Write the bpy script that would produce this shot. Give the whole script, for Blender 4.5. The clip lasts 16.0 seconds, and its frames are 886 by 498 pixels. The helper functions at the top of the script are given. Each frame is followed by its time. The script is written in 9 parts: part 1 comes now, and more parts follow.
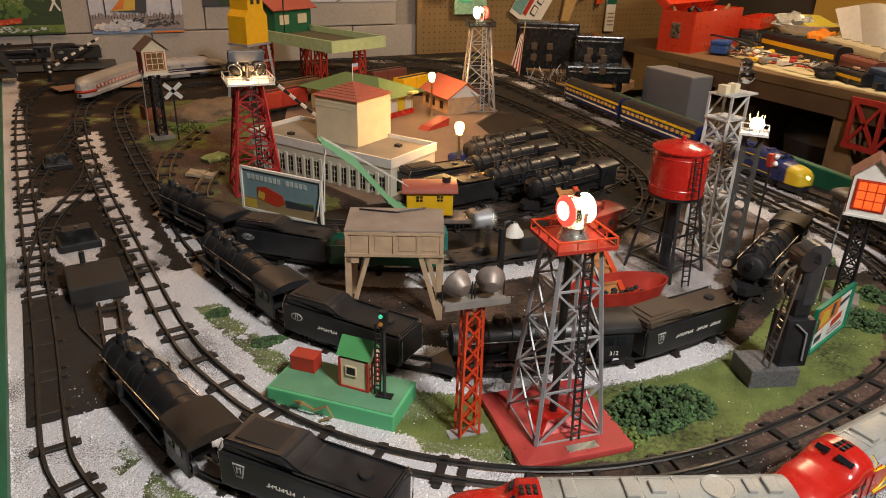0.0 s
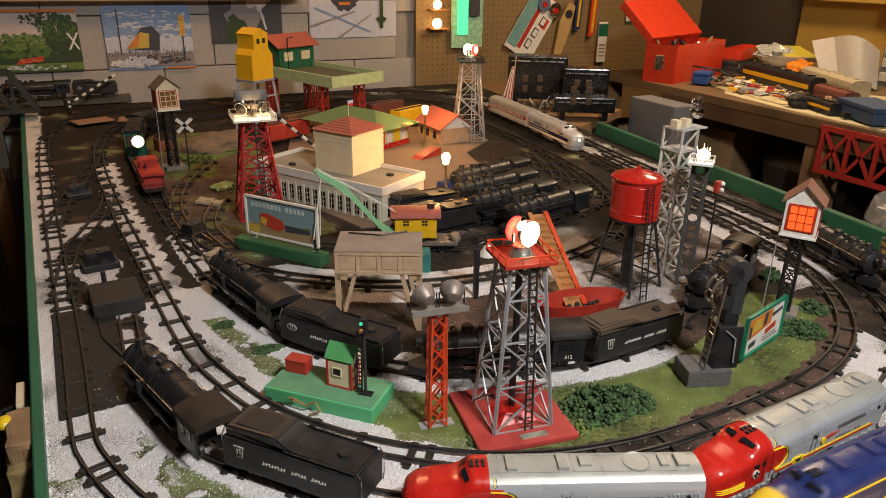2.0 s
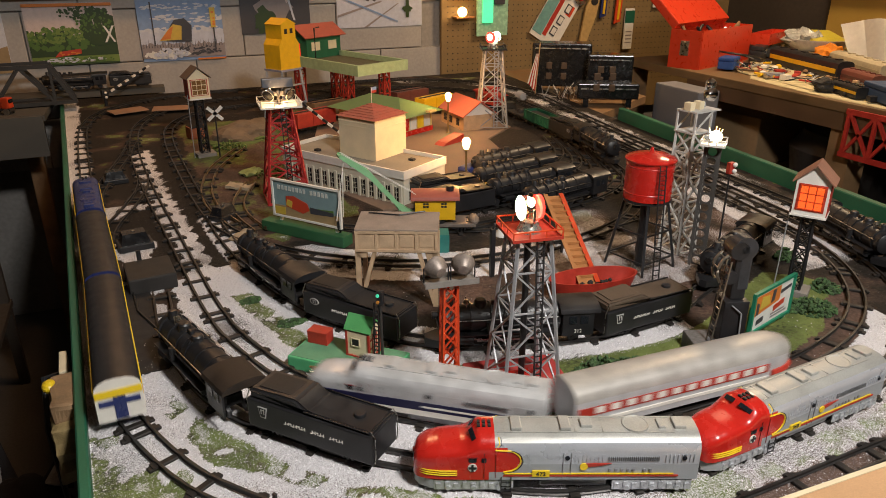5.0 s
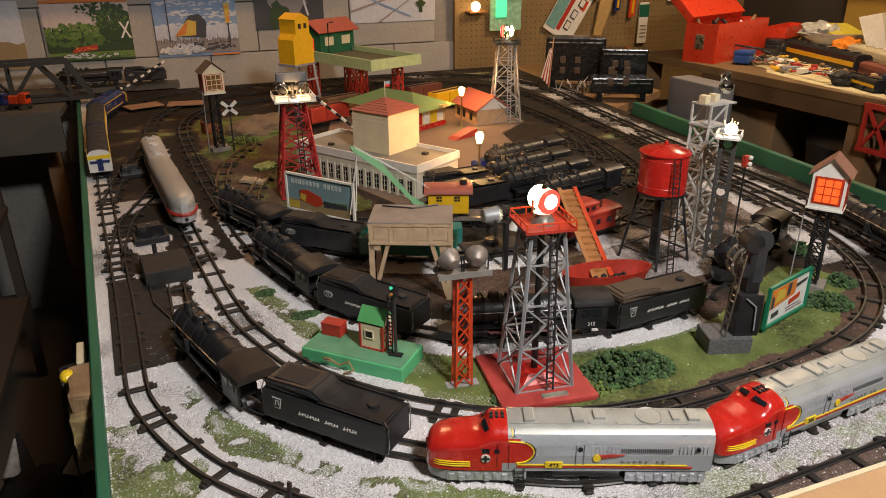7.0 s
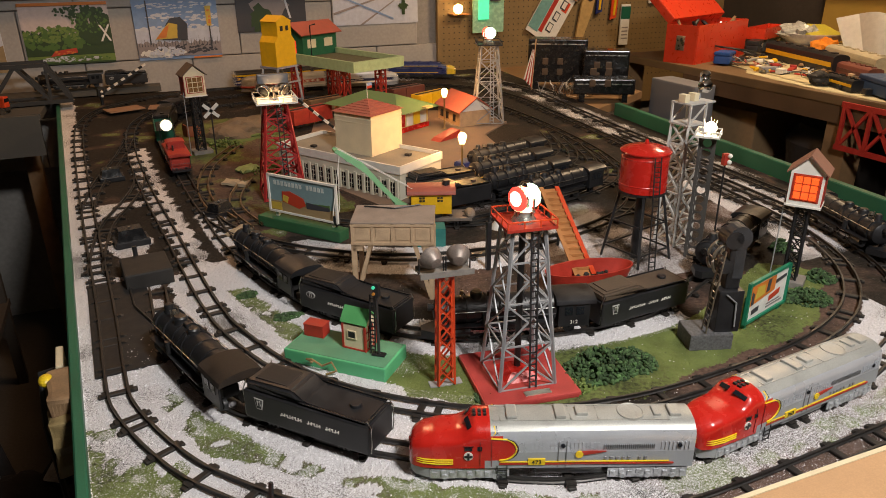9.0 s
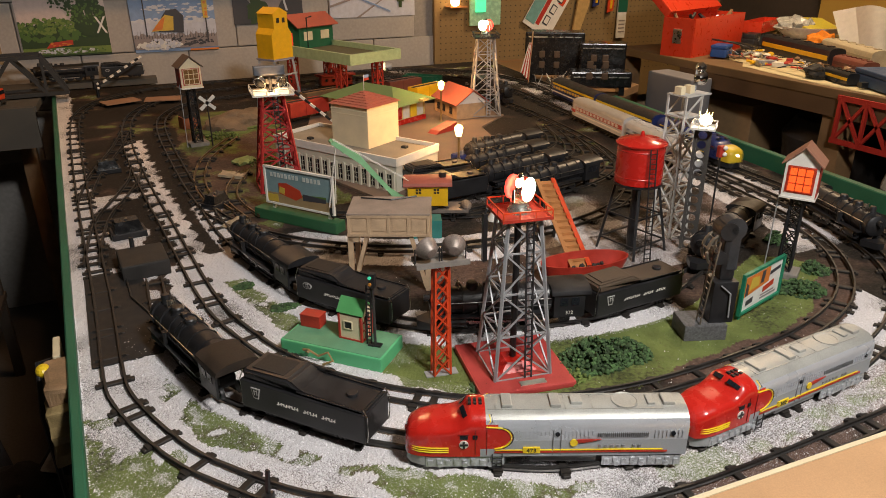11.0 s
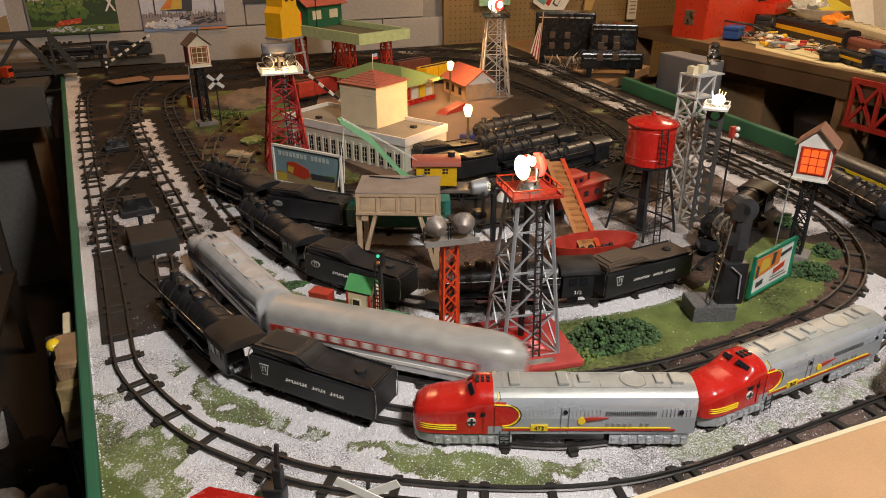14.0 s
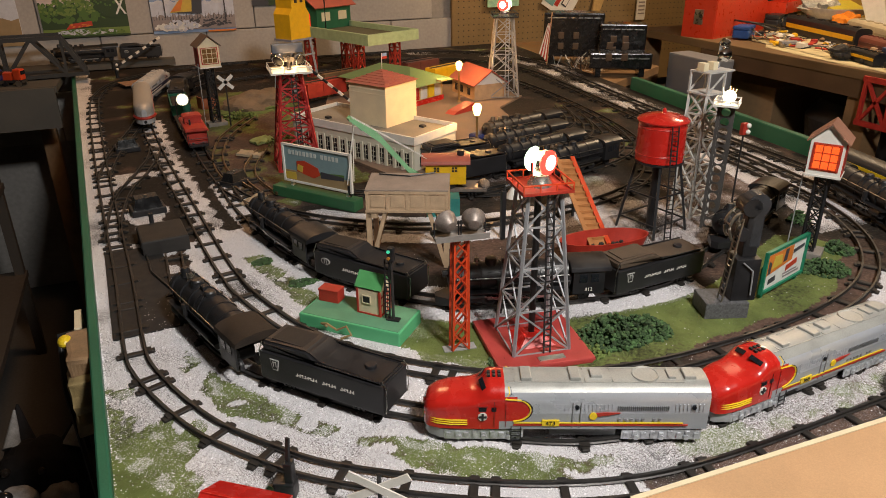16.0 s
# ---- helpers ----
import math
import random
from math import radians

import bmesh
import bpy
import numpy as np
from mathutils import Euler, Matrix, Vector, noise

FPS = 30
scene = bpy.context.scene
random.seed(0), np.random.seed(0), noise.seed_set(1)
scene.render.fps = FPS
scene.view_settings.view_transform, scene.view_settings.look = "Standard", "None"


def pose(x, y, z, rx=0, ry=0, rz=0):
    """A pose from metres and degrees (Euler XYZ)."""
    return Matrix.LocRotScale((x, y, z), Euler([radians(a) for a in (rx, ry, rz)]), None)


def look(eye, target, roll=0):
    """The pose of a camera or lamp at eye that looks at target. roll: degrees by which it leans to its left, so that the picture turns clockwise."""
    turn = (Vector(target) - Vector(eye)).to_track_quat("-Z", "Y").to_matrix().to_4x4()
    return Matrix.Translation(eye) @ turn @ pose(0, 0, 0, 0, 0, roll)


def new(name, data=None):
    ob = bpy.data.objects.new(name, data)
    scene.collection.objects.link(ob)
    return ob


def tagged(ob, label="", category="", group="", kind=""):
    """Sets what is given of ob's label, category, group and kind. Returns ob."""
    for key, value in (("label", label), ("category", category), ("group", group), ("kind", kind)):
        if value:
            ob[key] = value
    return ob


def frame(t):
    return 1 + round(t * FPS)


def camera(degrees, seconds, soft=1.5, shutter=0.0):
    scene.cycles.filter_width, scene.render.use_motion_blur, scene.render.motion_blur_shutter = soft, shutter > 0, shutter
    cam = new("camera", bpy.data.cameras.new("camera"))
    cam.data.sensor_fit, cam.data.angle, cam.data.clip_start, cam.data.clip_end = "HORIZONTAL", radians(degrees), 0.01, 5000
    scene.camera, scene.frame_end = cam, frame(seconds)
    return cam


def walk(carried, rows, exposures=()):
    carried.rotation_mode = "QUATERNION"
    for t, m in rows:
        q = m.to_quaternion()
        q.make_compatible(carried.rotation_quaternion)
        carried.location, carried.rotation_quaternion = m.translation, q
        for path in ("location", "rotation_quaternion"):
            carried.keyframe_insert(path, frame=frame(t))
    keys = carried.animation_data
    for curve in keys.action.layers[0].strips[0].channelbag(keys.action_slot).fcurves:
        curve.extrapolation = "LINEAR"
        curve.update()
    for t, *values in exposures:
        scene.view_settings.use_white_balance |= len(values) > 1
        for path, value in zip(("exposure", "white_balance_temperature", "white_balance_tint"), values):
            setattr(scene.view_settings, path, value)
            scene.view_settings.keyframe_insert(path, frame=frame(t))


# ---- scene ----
cam = camera(64.3, 16.0, soft=0.9, shutter=0.4)
PATH = [
    (0, (-0.343, -0.459, 0.475), (0.484, 1.171, -0.336), 1.6),
    (0.5, (-0.346, -0.49, 0.491), (0.484, 1.15, -0.296), 1.3),
    (1, (-0.348, -0.517, 0.505), (0.479, 1.134, -0.263), 1.2),
    (1.5, (-0.355, -0.56, 0.513), (0.463, 1.101, -0.243), 1.0),
    (2, (-0.356, -0.583, 0.518), (0.461, 1.082, -0.23), 1.0),
    (2.5, (-0.356, -0.607, 0.513), (0.46, 1.053, -0.248), 1.4),
    (3, (-0.357, -0.615, 0.517), (0.442, 1.04, -0.272), 1.1),
    (3.5, (-0.355, -0.617, 0.518), (0.428, 1.05, -0.262), 0.4),
    (4, (-0.355, -0.624, 0.519), (0.414, 1.055, -0.25), 0.2),
    (6.5, (-0.358, -0.636, 0.513), (0.345, 1.065, -0.269), -0.3),
    (7, (-0.358, -0.636, 0.513), (0.343, 1.065, -0.27), -0.3),
    (7.5, (-0.358, -0.634, 0.514), (0.344, 1.066, -0.272), -0.4),
    (8, (-0.357, -0.634, 0.513), (0.356, 1.062, -0.271), -0.5),
    (8.5, (-0.354, -0.637, 0.51), (0.379, 1.054, -0.265), -0.4),
    (11, (-0.355, -0.645, 0.506), (0.389, 1.034, -0.285), -0.2),
    (11.5, (-0.355, -0.647, 0.504), (0.379, 1.032, -0.298), -0.3),
    (12, (-0.358, -0.646, 0.504), (0.369, 1.032, -0.307), -0.2),
    (12.5, (-0.359, -0.644, 0.503), (0.364, 1.031, -0.315), -0.2),
    (13, (-0.356, -0.643, 0.501), (0.365, 1.031, -0.322), -0.1),
    (13.5, (-0.357, -0.644, 0.5), (0.364, 1.027, -0.33), -0.1),
    (14, (-0.357, -0.644, 0.499), (0.361, 1.026, -0.335), -0.0),
    (14.5, (-0.356, -0.641, 0.504), (0.358, 1.03, -0.332), 0.0),
    (15, (-0.358, -0.644, 0.497), (0.351, 1.028, -0.342), -0.0),
    (15.5, (-0.359, -0.645, 0.492), (0.346, 1.029, -0.343), -0.2),
    (16, (-0.36, -0.645, 0.49), (0.338, 1.038, -0.336), -0.4),
]
walk(cam, [(t, look(eye, target, roll)) for t, eye, target, roll in PATH])

# ---- world and lights ----
world = bpy.data.worlds.new("room_dark")
scene.world = world
world.use_nodes = True
world.node_tree.nodes["Background"].inputs["Color"].default_value = (1.0, 0.78, 0.55, 1)
world.node_tree.nodes["Background"].inputs["Strength"].default_value = 0.02
scene.view_settings.exposure = 0.0


def point_lamp(name, at, watts, color, radius):
    data = bpy.data.lights.new(name, "POINT")
    data.energy, data.color, data.shadow_soft_size = watts, color, radius
    ob = new(name, data)
    ob.location = at
    return ob


def area_lamp(name, at, target, watts, color, size):
    data = bpy.data.lights.new(name, "AREA")
    data.energy, data.color, data.size = watts, color, size
    ob = new(name, data)
    ob.matrix_basis = look(at, target)
    return ob


CEILING = 1.45
area_lamp("unseen_ceiling_light", (0.15, -0.95, CEILING - 0.08), (0.2, 0.3, 0), 41.5, (1.0, 0.96, 0.91), 0.22)
# added lamp, never in view, that warms and brightens the back left
area_lamp("unseen_ceiling_light", (-0.15, 1.65, CEILING - 0.08), (-0.15, 1.8, 0), 9.0, (1.0, 0.54, 0.25), 0.3)
# added lamp, never in view, that brightens the bench side
area_lamp("unseen_ceiling_light", (1.80, 1.15, CEILING - 0.08), (1.7, 1.3, 0), 23.0, (1.0, 0.71, 0.43), 0.3)

# ---- materials ----
MATS = {}


def mat(name, color, rough=0.6, metal=0.0, scale=60.0, vary=0.25, bump=0.15, coat=0.0, fine=700.0, island=0.0, emit=None, power=0.0, spec=0.5):
    """A painted or raw surface with coarse and fine variation of its colour, roughness and relief."""
    if name in MATS:
        return MATS[name]
    m = bpy.data.materials.new(name)
    m.use_nodes = True
    nt = m.node_tree
    n, link = nt.nodes, nt.links
    b = n["Principled BSDF"]
    b.inputs["Metallic"].default_value = metal
    b.inputs["Specular IOR Level"].default_value = spec
    b.inputs["Coat Weight"].default_value = coat
    b.inputs["Coat Roughness"].default_value = 0.15
    co = n.new("ShaderNodeTexCoord")
    big, small = n.new("ShaderNodeTexNoise"), n.new("ShaderNodeTexNoise")
    big.inputs["Scale"].default_value, small.inputs["Scale"].default_value = scale, fine
    big.inputs["Detail"].default_value, small.inputs["Detail"].default_value = 5, 3
    for t in (big, small):
        link.new(co.outputs["Object"], t.inputs["Vector"])
    mix = n.new("ShaderNodeMix")
    mix.data_type = "FLOAT"
    mix.inputs["Factor"].default_value = 0.4
    link.new(big.outputs["Fac"], mix.inputs["A"])
    link.new(small.outputs["Fac"], mix.inputs["B"])
    ramp = n.new("ShaderNodeMapRange")
    ramp.inputs["From Min"].default_value, ramp.inputs["From Max"].default_value = 0.3, 0.7
    ramp.inputs["To Min"].default_value, ramp.inputs["To Max"].default_value = 1 - vary, 1 + vary * 0.6
    link.new(mix.outputs["Result"], ramp.inputs["Value"])
    value = ramp.outputs["Result"]
    if island:
        geo, isl, mul = n.new("ShaderNodeNewGeometry"), n.new("ShaderNodeMapRange"), n.new("ShaderNodeMath")
        isl.inputs["To Min"].default_value, isl.inputs["To Max"].default_value = 1 - island, 1 + island
        mul.operation = "MULTIPLY"
        link.new(geo.outputs["Random Per Island"], isl.inputs["Value"])
        link.new(isl.outputs["Result"], mul.inputs[0])
        link.new(value, mul.inputs[1])
        value = mul.outputs["Value"]
    tint = n.new("ShaderNodeVectorMath")
    tint.operation = "SCALE"
    tint.inputs[0].default_value = color
    link.new(value, tint.inputs["Scale"])
    link.new(tint.outputs["Vector"], b.inputs["Base Color"])
    rr = n.new("ShaderNodeMapRange")
    rr.inputs["From Min"].default_value, rr.inputs["From Max"].default_value = 0.3, 0.7
    rr.inputs["To Min"].default_value, rr.inputs["To Max"].default_value = max(0.03, rough - 0.12), min(1, rough + 0.12)
    link.new(big.outputs["Fac"], rr.inputs["Value"])
    link.new(rr.outputs["Result"], b.inputs["Roughness"])
    if bump:
        bp = n.new("ShaderNodeBump")
        bp.inputs["Strength"].default_value, bp.inputs["Distance"].default_value = bump, 0.001
        link.new(small.outputs["Fac"], bp.inputs["Height"])
        link.new(bp.outputs["Normal"], b.inputs["Normal"])
    if emit:
        b.inputs["Emission Color"].default_value = (*emit, 1)
        b.inputs["Emission Strength"].default_value = power
    MATS[name] = m
    return m


def glass_mat(name, color, rough=0.05):
    if name in MATS:
        return MATS[name]
    m = bpy.data.materials.new(name)
    m.use_nodes = True
    b = m.node_tree.nodes["Principled BSDF"]
    b.inputs["Base Color"].default_value = (*color, 1)
    b.inputs["Transmission Weight"].default_value = 1.0
    b.inputs["Roughness"].default_value = rough
    b.inputs["IOR"].default_value = 1.3
    MATS[name] = m
    return m


BLACK = mat("black_paint", (0.018, 0.018, 0.02), 0.42, vary=0.5, scale=40)
BLACK_MATTE = mat("black_matte", (0.016, 0.015, 0.015), 0.7, vary=0.5)
BLACK_GLOSS = mat("black_gloss", (0.012, 0.012, 0.013), 0.22, coat=0.3)
DUSTY = mat("dusty_black", (0.026, 0.023, 0.021), 0.7, vary=0.6, scale=25)
COAL = mat("coal", (0.03, 0.026, 0.022), 0.8, vary=0.7, scale=200, bump=0.8)
STEEL = mat("bright_steel", (0.55, 0.54, 0.52), 0.3, 1.0)
SILVER = mat("silver_paint", (0.54, 0.57, 0.62), 0.34, 0.35, vary=0.12, scale=25, coat=0.15)
SILVER_ROOF = mat("silver_roof_paint", (0.41, 0.41, 0.385), 0.45, 0.25, vary=0.3, scale=25)
CAST_SILVER = mat("cast_silver", (0.55, 0.57, 0.60), 0.38, 0.5, vary=0.5, scale=160)
GREY_PAINT = mat("grey_aluminium_paint", (0.36, 0.37, 0.39), 0.45, 0.25, vary=0.2)
RED = mat("red_enamel", (0.52, 0.018, 0.012), 0.25, vary=0.15, coat=0.5, bump=0.04)
RED_MATTE = mat("red_paint_worn", (0.42, 0.035, 0.02), 0.5, vary=0.35)
RED_BASE = mat("red_base_paint", (0.42, 0.05, 0.045), 0.5, vary=0.3, scale=40)
ORANGE_RED = mat("orange_red_paint", (0.62, 0.06, 0.015), 0.4, vary=0.2)
YELLOW = mat("yellow_paint", (0.72, 0.42, 0.01), 0.45, vary=0.15)
YELLOW_BRIGHT = mat("yellow_stripe_paint", (0.80, 0.56, 0.02), 0.4, vary=0.1, bump=0.03)
WHITE = mat("white_paint", (0.75, 0.72, 0.66), 0.5, vary=0.12)
CREAM = mat("cream_paint", (0.72, 0.62, 0.42), 0.55, vary=0.15, scale=30)
STATION_GREY = mat("station_pale_grey", (0.62, 0.58, 0.47), 0.55, vary=0.15, scale=30)
ROOF_RED = mat("dull_red_roof", (0.38, 0.10, 0.07), 0.6, vary=0.25)
ROOF_BROWN = mat("brown_roof", (0.30, 0.14, 0.09), 0.7, vary=0.25)
ROOF_GREEN = mat("green_roof", (0.13, 0.22, 0.09), 0.55, vary=0.25)
MINT = mat("mint_green_paint", (0.10, 0.44, 0.20), 0.5, vary=0.15, scale=25)
BOOM_GREEN = mat("pale_green_paint", (0.24, 0.50, 0.26), 0.5, vary=0.15)
FENCE_GREEN = mat("dark_green_board_paint", (0.020, 0.125, 0.068), 0.45, vary=0.35, scale=10)
CAR_GREEN = mat("dark_green_car_paint", (0.012, 0.11, 0.065), 0.4, vary=0.2)
TEAL = mat("teal_paint", (0.03, 0.19, 0.17), 0.45)
BLUE = mat("blue_paint", (0.018, 0.030, 0.13), 0.35, coat=0.2, vary=0.2)
BLUE_GLASS = mat("dark_window", (0.012, 0.014, 0.018), 0.12, bump=0)
PLASTER = mat("dusty_tan_paint", (0.50, 0.35, 0.22), 0.7, vary=0.3, scale=50)
PLASTER_TOP = mat("dusty_tan_top", (0.30, 0.235, 0.19), 0.8, vary=0.35, scale=40)
BROWN_WOOD = mat("brown_wood", (0.26, 0.15, 0.07), 0.6, vary=0.4, scale=20)
PALE_WOOD = mat("pale_pine_wood", (0.52, 0.31, 0.16), 0.6, vary=0.22, scale=12)
ORANGE_WOOD = mat("orange_brown_wood", (0.45, 0.19, 0.06), 0.6, vary=0.3, scale=60)
TIE = mat("tie_brown_black", (0.020, 0.016, 0.013), 0.65, vary=0.5)
RAIL = mat("tarnished_rail", (0.050, 0.047, 0.045), 0.42, 0.5, vary=0.5, scale=30)
RAIL_BRASS = mat("worn_bright_rail", (0.33, 0.25, 0.16), 0.35, 0.9, vary=0.4, scale=20)
GRAIN = mat("loose_white_grain", (0.82, 0.80, 0.82), 0.85, vary=0.15, bump=0, island=0.2)
DIRT = mat("brown_dirt_paint", (0.085, 0.058, 0.040), 0.85, vary=0.45, scale=25, bump=0.6)
LICHEN = mat("green_lichen", (0.050, 0.100, 0.034), 0.85, vary=0.6, scale=90, island=0.55)
LICHEN_PALE = mat("yellow_green_lichen", (0.12, 0.17, 0.04), 0.85, vary=0.5, scale=150, island=0.4)
BULB = mat("lit_warm_bulb", (1, 0.9, 0.7), 0.3, emit=(1.0, 0.62, 0.22), power=14.0, bump=0)
BULB_WHITE = mat("lit_white_bulb", (1, 0.95, 0.85), 0.3, emit=(1.0, 0.82, 0.52), power=22.0, bump=0)
CHROME = mat("chrome", (0.75, 0.74, 0.72), 0.12, 1.0, bump=0, vary=0.05)


def ground_material():
    """Dirt, green turf powder and white grit, each strewn where the sheet's weights say, with grainy borders."""
    m = bpy.data.materials.new("strewn_ground")
    m.use_nodes = True
    n, link = m.node_tree.nodes, m.node_tree.links
    b = n["Principled BSDF"]
    b.inputs["Roughness"].default_value = 0.9
    b.inputs["Specular IOR Level"].default_value = 0.2
    co = n.new("ShaderNodeTexCoord")

    def noise_at(scale, detail=3.0):
        t = n.new("ShaderNodeTexNoise")
        t.inputs["Scale"].default_value, t.inputs["Detail"].default_value = scale, detail
        link.new(co.outputs["Object"], t.inputs["Vector"])
        return t.outputs["Fac"]

    def weight(name, grain, spread, sharp):
        a = n.new("ShaderNodeAttribute")
        a.attribute_name = name
        k = n.new("ShaderNodeMath")
        k.operation = "MULTIPLY_ADD"
        link.new(grain, k.inputs[0])
        k.inputs[1].default_value = spread
        link.new(a.outputs["Fac"], k.inputs[2])
        r = n.new("ShaderNodeMapRange")
        r.inputs["From Min"].default_value = 0.5 + spread / 2 - sharp
        r.inputs["From Max"].default_value = 0.5 + spread / 2 + sharp
        link.new(k.outputs["Value"], r.inputs["Value"])
        return r.outputs["Result"]

    def tone(color, fac, lo, hi):
        r = n.new("ShaderNodeMapRange")
        r.inputs["From Min"].default_value, r.inputs["From Max"].default_value = 0.3, 0.7
        r.inputs["To Min"].default_value, r.inputs["To Max"].default_value = lo, hi
        link.new(fac, r.inputs["Value"])
        v = n.new("ShaderNodeVectorMath")
        v.operation = "SCALE"
        v.inputs[0].default_value = color
        link.new(r.outputs["Result"], v.inputs["Scale"])
        return v.outputs["Vector"]

    def over(a, c, fac):
        x = n.new("ShaderNodeMix")
        x.data_type = "RGBA"
        link.new(fac, x.inputs["Factor"])
        link.new(a, x.inputs["A"])
        link.new(c, x.inputs["B"])
        return x.outputs["Result"]

    broad, mid, fine = noise_at(22, 4.0), noise_at(170), noise_at(900, 4.0)
    col = over(tone((0.024, 0.019, 0.015), mid, 0.6, 1.4), tone((0.110, 0.068, 0.052), mid, 0.6, 1.35), weight("dirt", broad, 0.6, 0.3))
    col = over(col, tone((0.128, 0.160, 0.048), broad, 0.65, 1.3), weight("turf", mid, 1.5, 0.3))
    col = over(col, tone((0.71, 0.69, 0.71), fine, 0.60, 1.12), weight("grit", fine, 1.8, 0.18))
    link.new(col, b.inputs["Base Color"])
    bp = n.new("ShaderNodeBump")
    bp.inputs["Strength"].default_value, bp.inputs["Distance"].default_value = 0.6, 0.0012
    link.new(fine, bp.inputs["Height"])
    link.new(bp.outputs["Normal"], b.inputs["Normal"])
    return m


GROUND = ground_material()


# ---- mesh helpers ----
def part(name, bm, material, parent, label="", smooth=False):
    """One bmesh as one mesh object under a thing or part."""
    me = bpy.data.meshes.new(name)
    bmesh.ops.recalc_face_normals(bm, faces=bm.faces)
    if smooth:
        for f in bm.faces:
            f.smooth = True
        for e in bm.edges:
            if len(e.link_faces) == 2 and e.calc_face_angle(0) > 0.6:
                e.smooth = False
    bm.to_mesh(me)
    bm.free()
    for m in material if isinstance(material, (list, tuple)) else [material]:
        me.materials.append(m)
    ob = new(name, me)
    ob.parent = parent
    if label:
        ob["label"] = label
    return ob


def shared(name, me, parent, m):
    """Another object on a mesh that exists already."""
    ob = new(name, me)
    ob.parent = parent
    ob.matrix_basis = m
    return ob


def thing(name, m, label, category, group="", kind=""):
    ob = new(name)
    ob.matrix_basis = m
    ob.empty_display_size = 0.02
    return tagged(ob, label, category, group, kind)


def B():
    return bmesh.new()


def box(bm, x, y, z, sx, sy, sz, m=None, bevel=0.0):
    """A box centred at x, y, with its base at z."""
    r = bmesh.ops.create_cube(bm, size=1.0)
    vs = r["verts"]
    t = Matrix.Translation((x, y, z + sz / 2)) @ Matrix.Diagonal((sx, sy, sz, 1))
    bmesh.ops.transform(bm, matrix=(m @ t) if m else t, verts=vs)
    if bevel:
        es = list({e for v in vs for e in v.link_edges})
        bmesh.ops.bevel(bm, geom=es, offset=bevel, segments=2, affect="EDGES", profile=0.6)
    return bm


def cyl(bm, p, q, r0, r1=None, seg=12, caps=True):
    """A tapered cylinder from p to q."""
    p, q = Vector(p), Vector(q)
    d = q - p
    m = Matrix.Translation((p + q) / 2) @ d.to_track_quat("Z", "Y").to_matrix().to_4x4()
    bmesh.ops.create_cone(bm, cap_ends=caps, segments=seg, radius1=r0, radius2=r0 if r1 is None else r1, depth=d.length, matrix=m)
    return bm


def beam(bm, p, q, w, h=None):
    """A square bar from p to q."""
    p, q = Vector(p), Vector(q)
    d = q - p
    m = Matrix.Translation((p + q) / 2) @ d.to_track_quat("Z", "Y").to_matrix().to_4x4() @ Matrix.Diagonal((w, h or w, d.length, 1))
    bmesh.ops.create_cube(bm, size=1.0, matrix=m)
    return bm


def ball(bm, c, r, sx=1, sy=1, sz=1, seg=14, m=None):
    t = Matrix.Translation(c) @ Matrix.Diagonal((sx, sy, sz, 1))
    bmesh.ops.create_uvsphere(bm, u_segments=seg, v_segments=max(6, seg // 2), radius=r, matrix=(m @ t) if m else t)
    return bm


def turned(bm, profile, seg=24, c=(0, 0, 0)):
    """A surface of revolution about z from (radius, height) pairs."""
    rings = []
    for r, z in profile:
        if r < 1e-6:
            rings.append([bm.verts.new((c[0], c[1], c[2] + z))])
        else:
            rings.append([bm.verts.new((c[0] + r * math.cos(2 * math.pi * i / seg), c[1] + r * math.sin(2 * math.pi * i / seg), c[2] + z)) for i in range(seg)])
    for a, b in zip(rings, rings[1:]):
        for i in range(seg):
            j = (i + 1) % seg
            if len(a) == 1 and len(b) == 1:
                continue
            if len(a) == 1:
                bm.faces.new((a[0], b[i], b[j]))
            elif len(b) == 1:
                bm.faces.new((a[i], a[j], b[0]))
            else:
                bm.faces.new((a[i], a[j], b[j], b[i]))
    return bm


def slab(bm, outline, z0, z1, m=None):
    """A flat outline raised from z0 to z1."""
    lo = [bm.verts.new((x, y, z0)) for x, y in outline]
    hi = [bm.verts.new((x, y, z1)) for x, y in outline]
    bm.faces.new(lo[::-1])
    bm.faces.new(hi)
    k = len(outline)
    for i in range(k):
        j = (i + 1) % k
        bm.faces.new((lo[i], lo[j], hi[j], hi[i]))
    if m:
        bmesh.ops.transform(bm, matrix=m, verts=lo + hi)
    return bm


UPRIGHT = Matrix.Rotation(radians(90), 4, "X")  # lays a flat outline into the x-z plane, thickness towards -y


def tube(bm, pts, r, seg=6):
    """A thin round wire through points."""
    pts = [Vector(p) for p in pts]
    rings = []
    for i, p in enumerate(pts):
        d = (pts[min(i + 1, len(pts) - 1)] - pts[max(i - 1, 0)]).normalized()
        q = d.to_track_quat("Z", "Y")
        rings.append([bm.verts.new(p + q @ Vector((r * math.cos(2 * math.pi * k / seg), r * math.sin(2 * math.pi * k / seg), 0))) for k in range(seg)])
    for a, b in zip(rings, rings[1:]):
        for k in range(seg):
            j = (k + 1) % seg
            bm.faces.new((a[k], a[j], b[j], b[k]))
    bm.faces.new(rings[0][::-1])
    bm.faces.new(rings[-1])
    return bm


